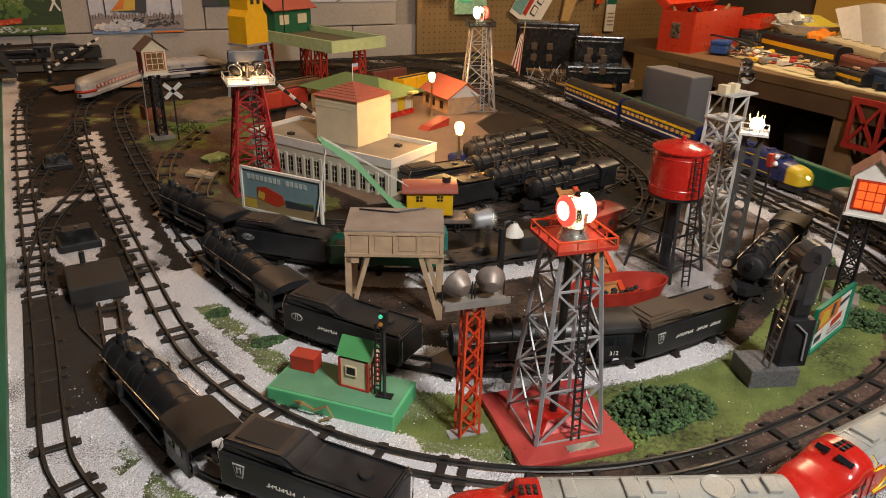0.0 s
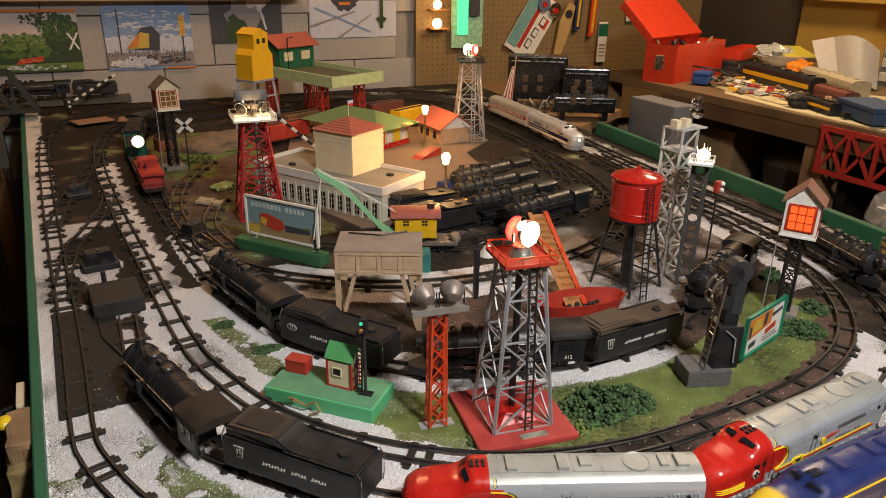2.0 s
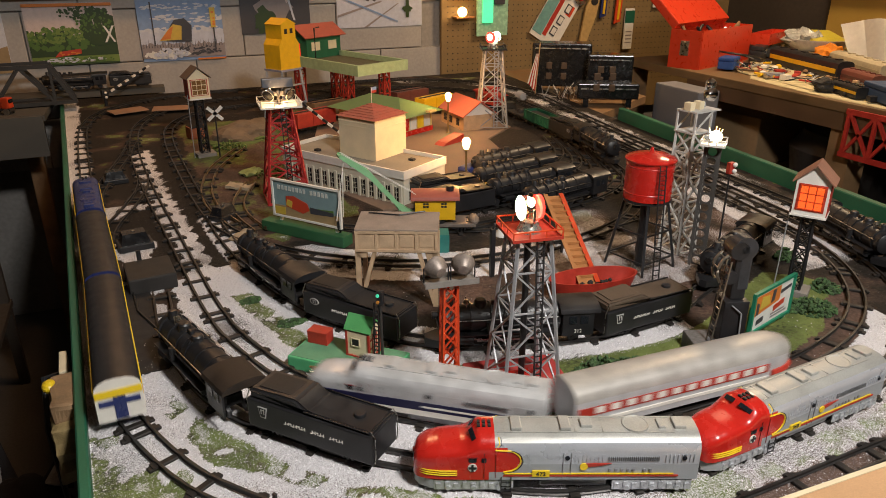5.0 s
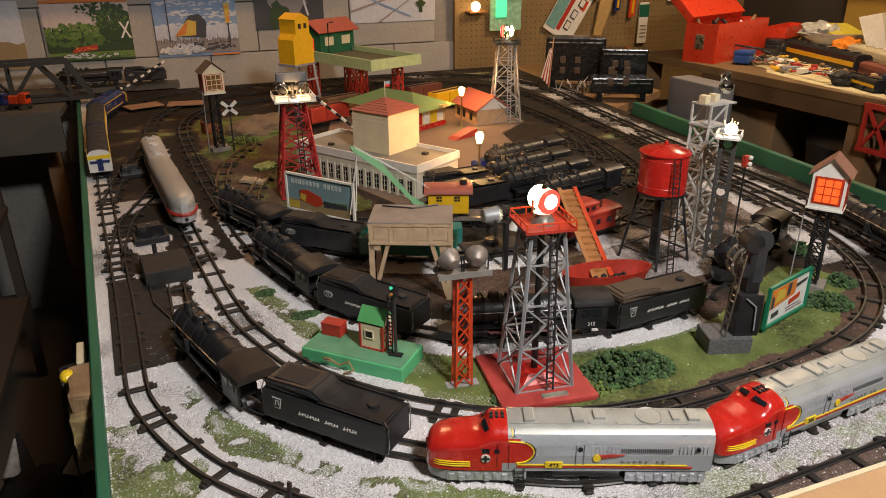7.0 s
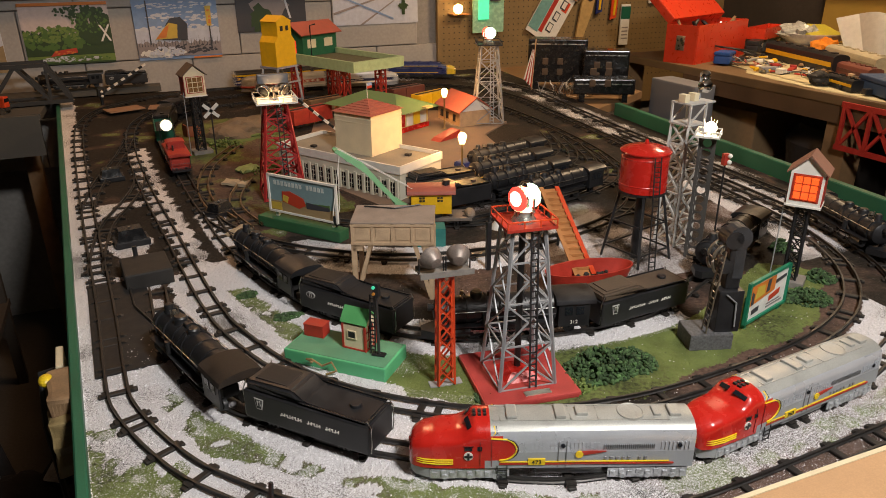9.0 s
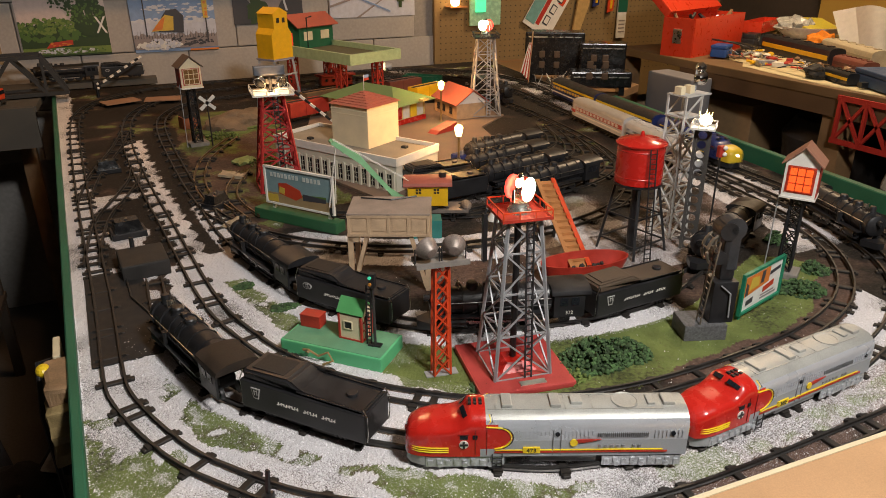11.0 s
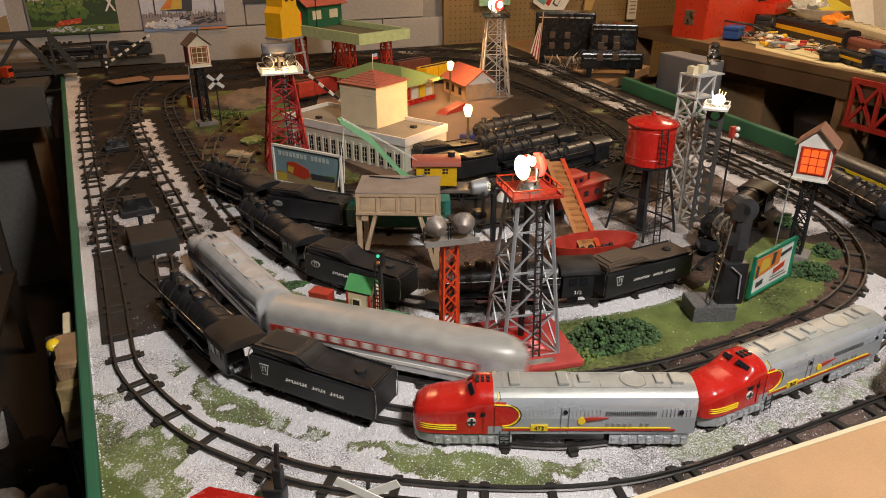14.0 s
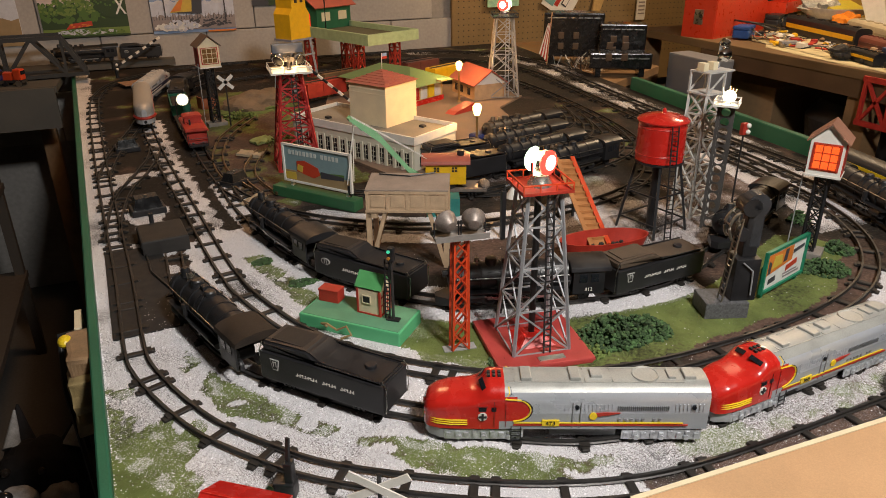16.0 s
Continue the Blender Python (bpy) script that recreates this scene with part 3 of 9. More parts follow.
TIES = tie_data()
for ln in (FRONT_LOOP, MIDDLE_LOOP, DISPLAY_LINE, SIDING_LINE, INNER_LOOP):
    track(ln, "two-rail toy train track on dark steel ties")
for ln in SPUR_LINES + YARD_LINES:
    track(ln, "worn two-rail siding track with tarnished rails", RAIL_BRASS if ln in (SPUR_LINES[1], SPUR_LINES[3]) else RAIL)


# ---- rolling stock ----
def section(x, w, zb, ze, zt, power=2.4, nside=3, nroof=8):
    """A car body's cross-section at x: flat sides, crowned roof."""
    pts = [(x, -w, zb)]
    for i in range(1, nside + 1):
        pts.append((x, -w, zb + (ze - zb) * i / nside))
    for i in range(1, nroof):
        a = math.pi * i / nroof
        c, s = math.cos(a), math.sin(a)
        pts.append((x, -w * (abs(c) ** (2 / power)) * (1 if c > 0 else -1), ze + (zt - ze) * s ** (2 / power)))
    for i in range(nside, -1, -1):
        pts.append((x, w, zb + (ze - zb) * i / nside))
    return pts


def wheel(parent, x, y, r, m=BLACK):
    bm = B()
    turned(bm, [(0, -0.0022), (r * 1.12, -0.0022), (r * 1.12, -0.001), (r, -0.0008), (r * 0.97, 0.0022), (r * 0.80, 0.0022), (r * 0.78, 0.001), (r * 0.3, 0.001), (r * 0.28, 0.003), (0, 0.003)], 16)
    bmesh.ops.transform(bm, matrix=Matrix.Translation((x, y, r + 0.0096)) @ Matrix.Rotation(radians(-90 if y > 0 else 90), 4, "X"), verts=bm.verts)
    return part("wheel", bm, m, parent, smooth=True)


def truck(parent, x, material, length=0.052, axles=2, r=0.0072):
    """A truck with side frames, springs and its wheels."""
    bm = B()
    for s in (-1, 1):
        y = s * 0.0175
        box(bm, x, y, 0.0135, length, 0.003, 0.006, bevel=0.0008)
        for i in range(axles):
            ax = x + (i - (axles - 1) / 2) * (length * 0.72 / max(1, axles - 1))
            box(bm, ax, y + s * 0.0015, 0.0135, 0.008, 0.003, 0.008, bevel=0.0008)
        for dx in (-0.006, 0, 0.006):
            cyl(bm, (x + dx, y + s * 0.002, 0.0115), (x + dx, y + s * 0.002, 0.0185), 0.0018, seg=6)
    box(bm, x, 0, 0.016, 0.012, 0.032, 0.005)
    tr = part("truck", bm, material, parent)
    for i in range(axles):
        ax = x + (i - (axles - 1) / 2) * (length * 0.72 / max(1, axles - 1))
        for s in (-1, 1):
            wheel(tr, ax, s * 0.0118, r)
    return tr


def diesel(m, label, body_m, roof_m, nose_m, trim_m, number="", group="", low_m=None, long=0.290, short_nose=False):
    """A streamlined cab diesel, nose towards +x, with a low bonnet, windscreen, crowned roof and trucks."""
    t = thing("diesel_locomotive", m, label, "locomotive", group)
    h, w = long / 2, 0.0255
    zb, ze, zt = 0.0215, 0.0555, 0.0720
    keys = [(-h, w * 0.96, zb, ze, zt), (h - 0.088, w, zb, ze, zt), (h - 0.066, w, zb, ze, zt - 0.0005), (h - 0.0555, w, zb, 0.0505, 0.0615), (h - 0.048, w * 0.995, zb, 0.0485, 0.0590), (h - 0.026, w * 0.97, zb, 0.0460, 0.0575), (h - 0.013, w * 0.90, zb, 0.0435, 0.0545), (h - 0.005, w * 0.78, zb, 0.039, 0.0500), (h - 0.0015, w * 0.66, zb, 0.036, 0.0455), (h, w * 0.54, zb + 0.001, 0.033, 0.041)]
    xs = sorted(set(np.linspace(-h, h - 0.088, 56).tolist() + np.linspace(h - 0.088, h, 34).tolist()))
    cols = np.array(keys)
    secs = [section(x, *[float(np.interp(x, cols[:, 0], cols[:, k])) for k in (1, 2, 3, 4)], nside=7, nroof=12) for x in xs]

    def edge(z):
        """Where the nose colour ends, by height: a round lobe over a low tongue."""
        if short_nose:
            return h - 0.036
        u = (z - 0.0450) / 0.0135
        lobe = h - 0.092 - 0.017 * math.sqrt(max(0.0, 1 - u * u)) if abs(u) < 1 else (h - 0.083 if u > 0 else h - 0.078)
        return lobe

    def pick(x, y, z):
        if x > edge(z):
            return "nose"
        if trim_m and z < 0.0412:
            return "low"
        return "roof" if z > 0.0655 else "body"

    made = loft(secs, pick)
    body = part("body", made["body"], body_m, t, smooth=True)
    nose = part("nose", made["nose"], nose_m, t, "glossy painted nose and cab", smooth=True)
    if "low" in made:
        part("lower_side", made["low"], mat("matte_grey_side", (0.34, 0.36, 0.385), 0.5, 0.1, vary=0.12, scale=30), t, "matte grey lower side band", smooth=True)
    if "roof" in made:
        part("roof", made["roof"], roof_m, t, smooth=True)
    # colour line along the edge of the nose paint
    for s in (-1, 1):
        if trim_m:
            for off, mm, r in ((0.0, trim_m, 0.0009), (-0.0021, BLACK, 0.0006)):
                pts = [(edge(z) + off, s * (w + 0.0003), z) for z in np.linspace(0.0315, 0.0585, 24)]
                pts += [(h - 0.0875 + off, s * (w - 0.0022), 0.0635), (h - 0.0865 + off, s * (w - 0.0075), 0.0685)]
                bm = B()
                tube(bm, pts, r, 5)
                part("colour_line", bm, mm, nose)
            bm = B()
            box(bm, -0.034, s * (w + 0.0002), 0.0290, long - 0.118, 0.0012, 0.0010)
            part("yellow_stripe", bm, trim_m, body)
            bm = B()
            box(bm, -0.036, s * (w + 0.0002), 0.0262, long - 0.112, 0.0012, 0.0016)
            part("red_stripe", bm, RED_MATTE, body)
            for k in range(3):
                pts = [(h - 0.045, s * (w + 0.0003), 0.0275 + 0.0026 * k), (h - 0.028, s * (w + 0.0001), 0.0275 + 0.0026 * k), (h - 0.014, s * w * 0.915, 0.0275 + 0.0026 * k), (h - 0.0055, s * w * 0.75, 0.0278 + 0.0026 * k), (h + 0.0002, s * w * 0.44, 0.028 + 0.0026 * k)]
                bm = B()
                tube(bm, pts, 0.0008, 5)
                part("nose_stripe", bm, trim_m, nose)
            # tail emblem, side grille, ribs, porthole
            bm = B()
            slab(bm, [(-0.028 + 0.0040 * math.cos(a), 0.0385 + 0.0042 * math.sin(a)) for a in np.linspace(0, 2 * math.pi, 14, endpoint=False)], 0, 0.0012, Matrix.Translation((0, s * (w + (0.0012 if s > 0 else 0)), 0)) @ UPRIGHT)
            part("emblem_disc", bm, YELLOW_BRIGHT, body)
            bm = B()
            slab(bm, [(-0.030, 0.0375), (-0.046, 0.0400), (-0.056, 0.0425), (-0.040, 0.0428), (-0.030, 0.0420)], 0, 0.0010, Matrix.Translation((0, s * (w + (0.0010 if s > 0 else 0)), 0)) @ UPRIGHT)
            part("emblem_streak", bm, RED_MATTE, body)
        bm = B()
        for k in range(25):
            box(bm, -0.053 - k * 0.0021, s * (w + 0.0002), 0.0455, 0.0008, 0.0016, 0.0046)
        part("side_grille", bm, mat("dark_grille", (0.20, 0.21, 0.22), 0.5, 0.3), body)
        bm = B()
        for k in range(44):
            x = -h + 0.006 + k * 0.0040
            if not (-0.107 < x < -0.050) and abs(x + 0.011) > 0.007:
                box(bm, x, s * (w - 0.0009), 0.0440, 0.0009, 0.0020, 0.0085)
        part("side_rib", bm, body_m, body)["kind"] = "stuff"
        for x in (-0.011, -h + 0.016):
            bm = B()
            cyl(bm, (x, s * (w - 0.001), 0.0490), (x, s * (w + 0.0010), 0.0490), 0.0024, seg=14)
            part("porthole", bm, BLUE_GLASS, body)
        bm = B()
        for x in (0.0005, 0.0085):
            box(bm, x - 0.0155, s * w, 0.0235, 0.0006, 0.0014, 0.031)
        part("side_door", bm, mat("grey_line", (0.22, 0.22, 0.23), 0.5), body)
        # cab windows
        for x, ww in ((h - 0.0605, 0.0080), (h - 0.0720, 0.0050)):
            bm = B()
            box(bm, x, s * (w + 0.0001), 0.0435, ww, 0.0012, 0.0050, bevel=0.0005)
            part("cab_window", bm, BLUE_GLASS, nose)
        bm = B()
        box(bm, h - 0.0605, s * (w + 0.0001), 0.0490, 0.011, 0.0016, 0.0007)
        box(bm, h - 0.084, s * (w + 0.0001), 0.024, 0.0005, 0.0012, 0.031)
        box(bm, h - 0.0725, s * (w + 0.0001), 0.024, 0.0005, 0.0012, 0.031)
        part("cab_door_line", bm, mat("dark_red_line", (0.2, 0.01, 0.008), 0.5), nose)
        bm = B()
        for z in (0.008, 0.0135, 0.019):
            beam(bm, (h - 0.100, s * 0.0262, z), (h - 0.090, s * 0.0262, z), 0.0009)
        for x in (h - 0.100, h - 0.090):
            beam(bm, (x, s * 0.0262, 0.006), (x, s * 0.0262, 0.025), 0.0009)
        part("cab_step", bm, BLACK, t)
    # windscreen on the slope
    for s in (-1, 1):
        bm = B()
        tilt = Matrix.Translation((h - 0.0603, s * 0.0105, 0.0668)) @ Matrix.Rotation(radians(45), 4, "Y") @ Matrix.Rotation(radians(-s * 20), 4, "X")
        box(bm, 0, 0, -0.0005, 0.0054, 0.0145, 0.0012, tilt, bevel=0.0004)
        part("windscreen", bm, BLUE_GLASS, nose)
    bm = B()
    cyl(bm, (h - 0.006, 0, 0.0400), (h + 0.0006, 0, 0.0395), 0.0036, 0.0034, 14)
    part("headlight", bm, mat("headlight_lit", (0.7, 0.65, 0.5), 0.2, emit=(1.0, 0.85, 0.55), power=4.0) if not number else mat("headlight_dark", (0.12, 0.02, 0.015), 0.15), nose)
    # roof fittings
    for x, sx, sy, sz in ((0.040, 0.011, 0.022, 0.0045), (-0.010, 0.011, 0.022, 0.0045), (-0.032, 0.012, 0.014, 0.005), (-h + 0.018, 0.012, 0.018, 0.005), (-h + 0.036, 0.008, 0.016, 0.004)):
        bm = B()
        box(bm, x, 0, 0.0700, sx, sy, sz, bevel=0.0012)
        part("roof_hatch", bm, roof_m, t)
    bm = B()
    turned(bm, [(0.0, 0.001), (0.0118, 0.001), (0.0125, 0.0016), (0.0138, 0.0016), (0.0142, 0.0), (0.0142, -0.006)], 24, (-h + 0.062, 0, 0.0712))
    part("roof_fan", bm, roof_m, t, smooth=True)
    bm = B()
    for y in (-0.0125, 0.0125):
        box(bm, -0.030, y, 0.0700, long * 0.62, 0.0012, 0.0012)
    for x in (0.052, -0.02, -0.048):
        box(bm, x, 0, 0.0712, 0.0010, 0.026, 0.0008)
    part("roof_seam", bm, roof_m, t)
    bm = B()
    for k in range(3):
        for q in range(2):
            box(bm, h - 0.078 + k * 0.0055, -0.003 + q * 0.006, 0.0712, 0.0030, 0.0042, 0.0022)
    part("roof_horn_cluster", bm, BLACK_MATTE, nose)
    bm = B()
    box(bm, -0.02, 0, 0.0085, 0.07, 0.038, 0.0155, bevel=0.002)
    part("fuel_tank", bm, low_m or GREY_PAINT, t)
    bm = B()
    secs = [section(x, ww, 0.0085, 0.020, 0.0225, nside=2, nroof=6) for x, ww in ((h - 0.05, 0.0235), (h - 0.018, 0.0225), (h - 0.006, 0.0165), (h - 0.001, 0.009))]
    part("pilot", loft(secs), low_m or GREY_PAINT, t, smooth=True)
    for x in (h - 0.062, -h + 0.045):
        truck(t, x, low_m or GREY_PAINT, 0.068, 3, 0.0072)
        if trim_m:
            bm = B()
            for s in (-1, 1):
                box(bm, x, s * 0.0225, 0.0070, 0.082, 0.0020, 0.0125, bevel=0.0008)
                for k in range(9):
                    box(bm, x - 0.036 + k * 0.009, s * 0.0240, 0.0085 + 0.002 * (k % 2), 0.0052, 0.0022, 0.0075, bevel=0.0007)
                for k in (-1, 0, 1):
                    cyl(bm, (x + k * 0.026, s * 0.022, 0.0110), (x + k * 0.026, s * 0.0262, 0.0110), 0.0036, 0.0028, 10)
            part("truck_side_frame", bm, CAST_SILVER, t, "bright cast truck side frames")
    bm = B()
    box(bm, -h - 0.003, 0, 0.013, 0.018, 0.006, 0.005)
    part("coupler", bm, BLACK, t)
    if number:
        for s in (-1, 1):
            bm = B()
            box(bm, h - 0.130, s * (w + 0.0005), 0.0262, 0.0175, 0.0016, 0.0072)
            plate = part("number_plate", bm, YELLOW_BRIGHT, body)
            lettering(number, 0.0068, plate, Matrix.Translation((h - 0.130, s * (w + 0.0016), 0.0276)) @ Matrix.Rotation(radians(90), 4, "X") if s < 0 else Matrix.Translation((h - 0.130, w + 0.0016, 0.0276)) @ Matrix.Rotation(radians(180), 4, "Z") @ Matrix.Rotation(radians(90), 4, "X"), BLACK)
            bm = B()
            cyl(bm, (h - 0.0605, s * w, 0.0372), (h - 0.0605, s * (w + 0.0011), 0.0372), 0.0048, seg=16)
            disc = part("round_emblem", bm, WHITE, nose)
            bm = B()
            box(bm, h - 0.0605, s * (w + 0.0011), 0.0330, 0.0022, 0.0012, 0.0084)
            box(bm, h - 0.0605, s * (w + 0.0011), 0.0361, 0.0084, 0.0014, 0.0022)
            part("emblem_cross", bm, BLACK, disc)
            for x in (-0.055, -0.061, -0.067, -0.073, -0.079, -0.090, -0.096):
                bm = B()
                box(bm, x, s * (w + 0.0002), 0.0325, 0.0026, 0.0010, 0.0028)
                part("name_bar", bm, mat("grey_line", (0.22, 0.22, 0.23), 0.5), body)
    return t


def lettering(text, size, parent, m, material):
    """Raised characters in the built-in font, as a mesh."""
    cu = bpy.data.curves.new("lettering", "FONT")
    cu.body, cu.size, cu.extrude, cu.align_x = text, size, 0.00025, "CENTER"
    tmp = bpy.data.objects.new("lettering", cu)
    scene.collection.objects.link(tmp)
    dg = bpy.context.evaluated_depsgraph_get()
    me = bpy.data.meshes.new_from_object(tmp.evaluated_get(dg))
    bpy.data.objects.remove(tmp)
    me.materials.clear()
    me.materials.append(material)
    ob = new("lettering", me)
    ob.parent, ob.matrix_basis = parent, m
    return ob


def coach(m, label, body_m, roof_m, stripe_m, group="", long=0.318, round_tail=False, windows=True, end_m=None, pattern=None, band=False):
    """A passenger car with a crowned roof, a row of windows and a stripe; round_tail makes an observation end at -x."""
    t = thing("passenger_car", m, label, "railway car", group)
    h, w, zb, ze, zt = long / 2, 0.0255, 0.020, 0.058, 0.0745
    xs = np.linspace(-h, h, 40)
    secs = []
    for x in xs:
        k, z = 1.0, 1.0
        if round_tail and x < -h + 0.045:
            u = (-h + 0.045 - x) / 0.045
            k = math.sqrt(max(0.05, 1 - 0.93 * u * u))
            z = 0.72 + 0.28 * math.sqrt(max(0.0, 1 - u * u))
        secs.append(section(x, w * k, zb, zb + (ze - zb) * z, zb + (zt - zb) * z, nside=5, nroof=10))
    made = loft(secs, lambda x, y, z: "roof" if z > 0.0575 * (0.8 if round_tail and x < -h + 0.02 else 1) else "body")
    body = part("body", made["body"], body_m, t, smooth=True)
    part("roof", made["roof"], roof_m, t, smooth=True)
    for s in (-1, 1):
        x0, x1 = (-h + 0.05 if round_tail else -h + 0.004), h - 0.004
        bm = B()
        box(bm, (x0 + x1) / 2, s * (w + (0.0001 if band else 0.0003)), 0.0390 if band else 0.0535, x1 - x0, 0.0014, 0.0110 if band else 0.0062)
        part("window_band" if band else "upper_stripe", bm, stripe_m, body)
        if windows:
            n = int((x1 - x0) / 0.021)
            for k in range(n):
                bm = B()
                box(bm, x0 + 0.012 + k * 0.021, s * (w + 0.0003), 0.0405, 0.0125, 0.0014, 0.0085, bevel=0.0006)
                part("window", bm, BLUE_GLASS if pattern is None else pattern, body)
        bm = B()
        box(bm, (x0 + x1) / 2, s * (w + 0.0003), 0.0285, x1 - x0, 0.0014, 0.0042)
        part("lower_stripe", bm, stripe_m if pattern is None else WHITE, body)
    if end_m:
        secs = [section(-h - d, w * 1.003, zb, ze, zt, nside=3, nroof=8) for d in (0.0, 0.0015)]
        e = part("end_panel", loft(secs), WHITE, t)
        bm = B()
        box(bm, -h - 0.0018, 0, 0.052, 0.0016, 0.050, 0.009)
        part("end_stripe", bm, end_m, e)
        bm = B()
        box(bm, -h - 0.0018, 0, 0.022, 0.0018, 0.013, 0.030)
        part("end_door", bm, BLUE, e)
        bm = B()
        box(bm, -h - 0.0020, 0, 0.041, 0.0020, 0.044, 0.007)
        part("end_window", bm, BLUE, e)
    if round_tail:
        bm = B()
        pts = [( -h + 0.045 * (1 - math.sin(a)), -w * 1.01 * math.cos(a), 0.036) for a in np.linspace(0.0, math.pi, 15)]
        tube(bm, pts, 0.0045, 6)
        part("tail_band", bm, stripe_m, body)
        bm = B()
        cyl(bm, (-h - 0.0015, 0, 0.026), (-h + 0.004, 0, 0.026), 0.004, seg=12)
        part("tail_lamp", bm, BLACK, body)
    for x in (-h + 0.055, h - 0.045):
        truck(t, x, BLACK, 0.048, 2, 0.0075)
    bm = B()
    box(bm, 0, 0, 0.0125, long * 0.42, 0.034, 0.009, bevel=0.001)
    part("underframe_box", bm, BLACK_MATTE, t)
    return t


def tender(m, label, emblem="keystone", group="", long=0.165, letters=True, brown_top=False):
    t = thing("tender", m, label, "tender", group)
    h, w = long / 2, 0.0255
    bm = B()
    box(bm, 0, 0, 0.018, long, w * 2, 0.036, bevel=0.0015)
    body = part("body", bm, BLACK, t)
    # raised coal bunker in front, lower flat deck behind
    bm = B()
    slab(bm, [(-h + 0.002, 0.0535), (h - 0.002, 0.0535), (h - 0.002, 0.066), (h - 0.066, 0.068), (h - 0.082, 0.0575), (-h + 0.002, 0.0565)], 0, w * 2 - 0.006, Matrix.Translation((0, w - 0.003, 0)) @ UPRIGHT)
    bmesh.ops.bevel(bm, geom=bm.edges[:], offset=0.003, segments=3, affect="EDGES")
    part("bunker", bm, mat("brown_dusty_top", (0.085, 0.058, 0.038), 0.8, vary=0.4, scale=40) if brown_top else BLACK, t, smooth=True)
    part("bunker_hatch", box(B(), h - 0.034, 0, 0.0665, 0.044, w * 1.2, 0.0016, bevel=0.0006), DUSTY if not brown_top else mat("brown_dusty_top", (0.085, 0.058, 0.038), 0.8, vary=0.4, scale=40), t)
    for y in (-1, 1):
        part("top_rail", beam(B(), (-h + 0.004, y * (w - 0.0025), 0.0575), (h - 0.078, y * (w - 0.0025), 0.0580), 0.0016), BLACK, t)
    bm = B()
    turned(bm, [(0.0, 0.004), (0.006, 0.004), (0.0065, 0.003), (0.0065, 0)], 14, (-h + 0.03, 0, 0.0565))
    part("water_hatch", bm, BLACK, t)
    for y in (-w * 0.9, w * 0.9):
        for pts in ([(-h - 0.0015, y, 0.020), (-h - 0.003, y, 0.030), (-h - 0.003, y, 0.052), (-h + 0.002, y, 0.060)], [(h + 0.0015, y, 0.020), (h + 0.002, y, 0.052), (h - 0.004, y, 0.066)]):
            bm = B()
            tube(bm, pts, 0.0007)
            part("handrail", bm, STEEL, t)
    for s in (-1, 1):
        if letters:
            bm = B()
            for x0, k in ((0.030, 8), (-0.006, 5), (-0.030, 5)):
                for q in range(k):
                    box(bm, x0 - q * 0.0037 - 0.0008, s * (w + 0.0001), 0.0345, 0.0009, 0.0010, 0.0040)
                    box(bm, x0 - q * 0.0037 + 0.0006, s * (w + 0.0001), 0.0345 + 0.0012 * (q % 3), 0.0019, 0.0010, 0.0010)
            part("name_bar", bm, WHITE, body)
        bm = B()
        if emblem == "keystone":
            out = [(-0.0065, 0.006), (0.0065, 0.006), (0.0055, 0.002), (0.0035, -0.008), (-0.0035, -0.008), (-0.0055, 0.002)]
        else:
            out = [(0.0085 * math.cos(a), 0.0052 * math.sin(a)) for a in np.linspace(0, 2 * math.pi, 18, endpoint=False)]
        slab(bm, [(x * 1.0 + h - 0.022, z + 0.042) for x, z in out], 0, 0.0008, Matrix.Translation((0, s * w + (0.0008 if s > 0 else 0), 0)) @ UPRIGHT)
        e = part("emblem", bm, mat("emblem_grey", (0.5, 0.5, 0.48), 0.5), body)
        bm = B()
        slab(bm, [(x * 0.80 + h - 0.022, z * 0.80 + 0.042) for x, z in out], 0, 0.0008, Matrix.Translation((0, s * (w + 0.0003) + (0.0008 if s > 0 else 0), 0)) @ UPRIGHT)
        field = part("emblem_field", bm, BLACK, e)
        bm = B()
        for dx, dz, sx, sz in ((-0.0022, -0.003, 0.0010, 0.007), (0.0016, -0.003, 0.0010, 0.007), (0.0, 0.0020, 0.0050, 0.0010)):
            box(bm, h - 0.022 + dx, s * (w + 0.0010), 0.042 + dz, sx, 0.0008, sz)
        part("monogram_bar", bm, mat("emblem_grey", (0.5, 0.5, 0.48)), field)
    for x in (-h + 0.035, h - 0.035):
        truck(t, x, BLACK, 0.044, 2, 0.0075)
    return t


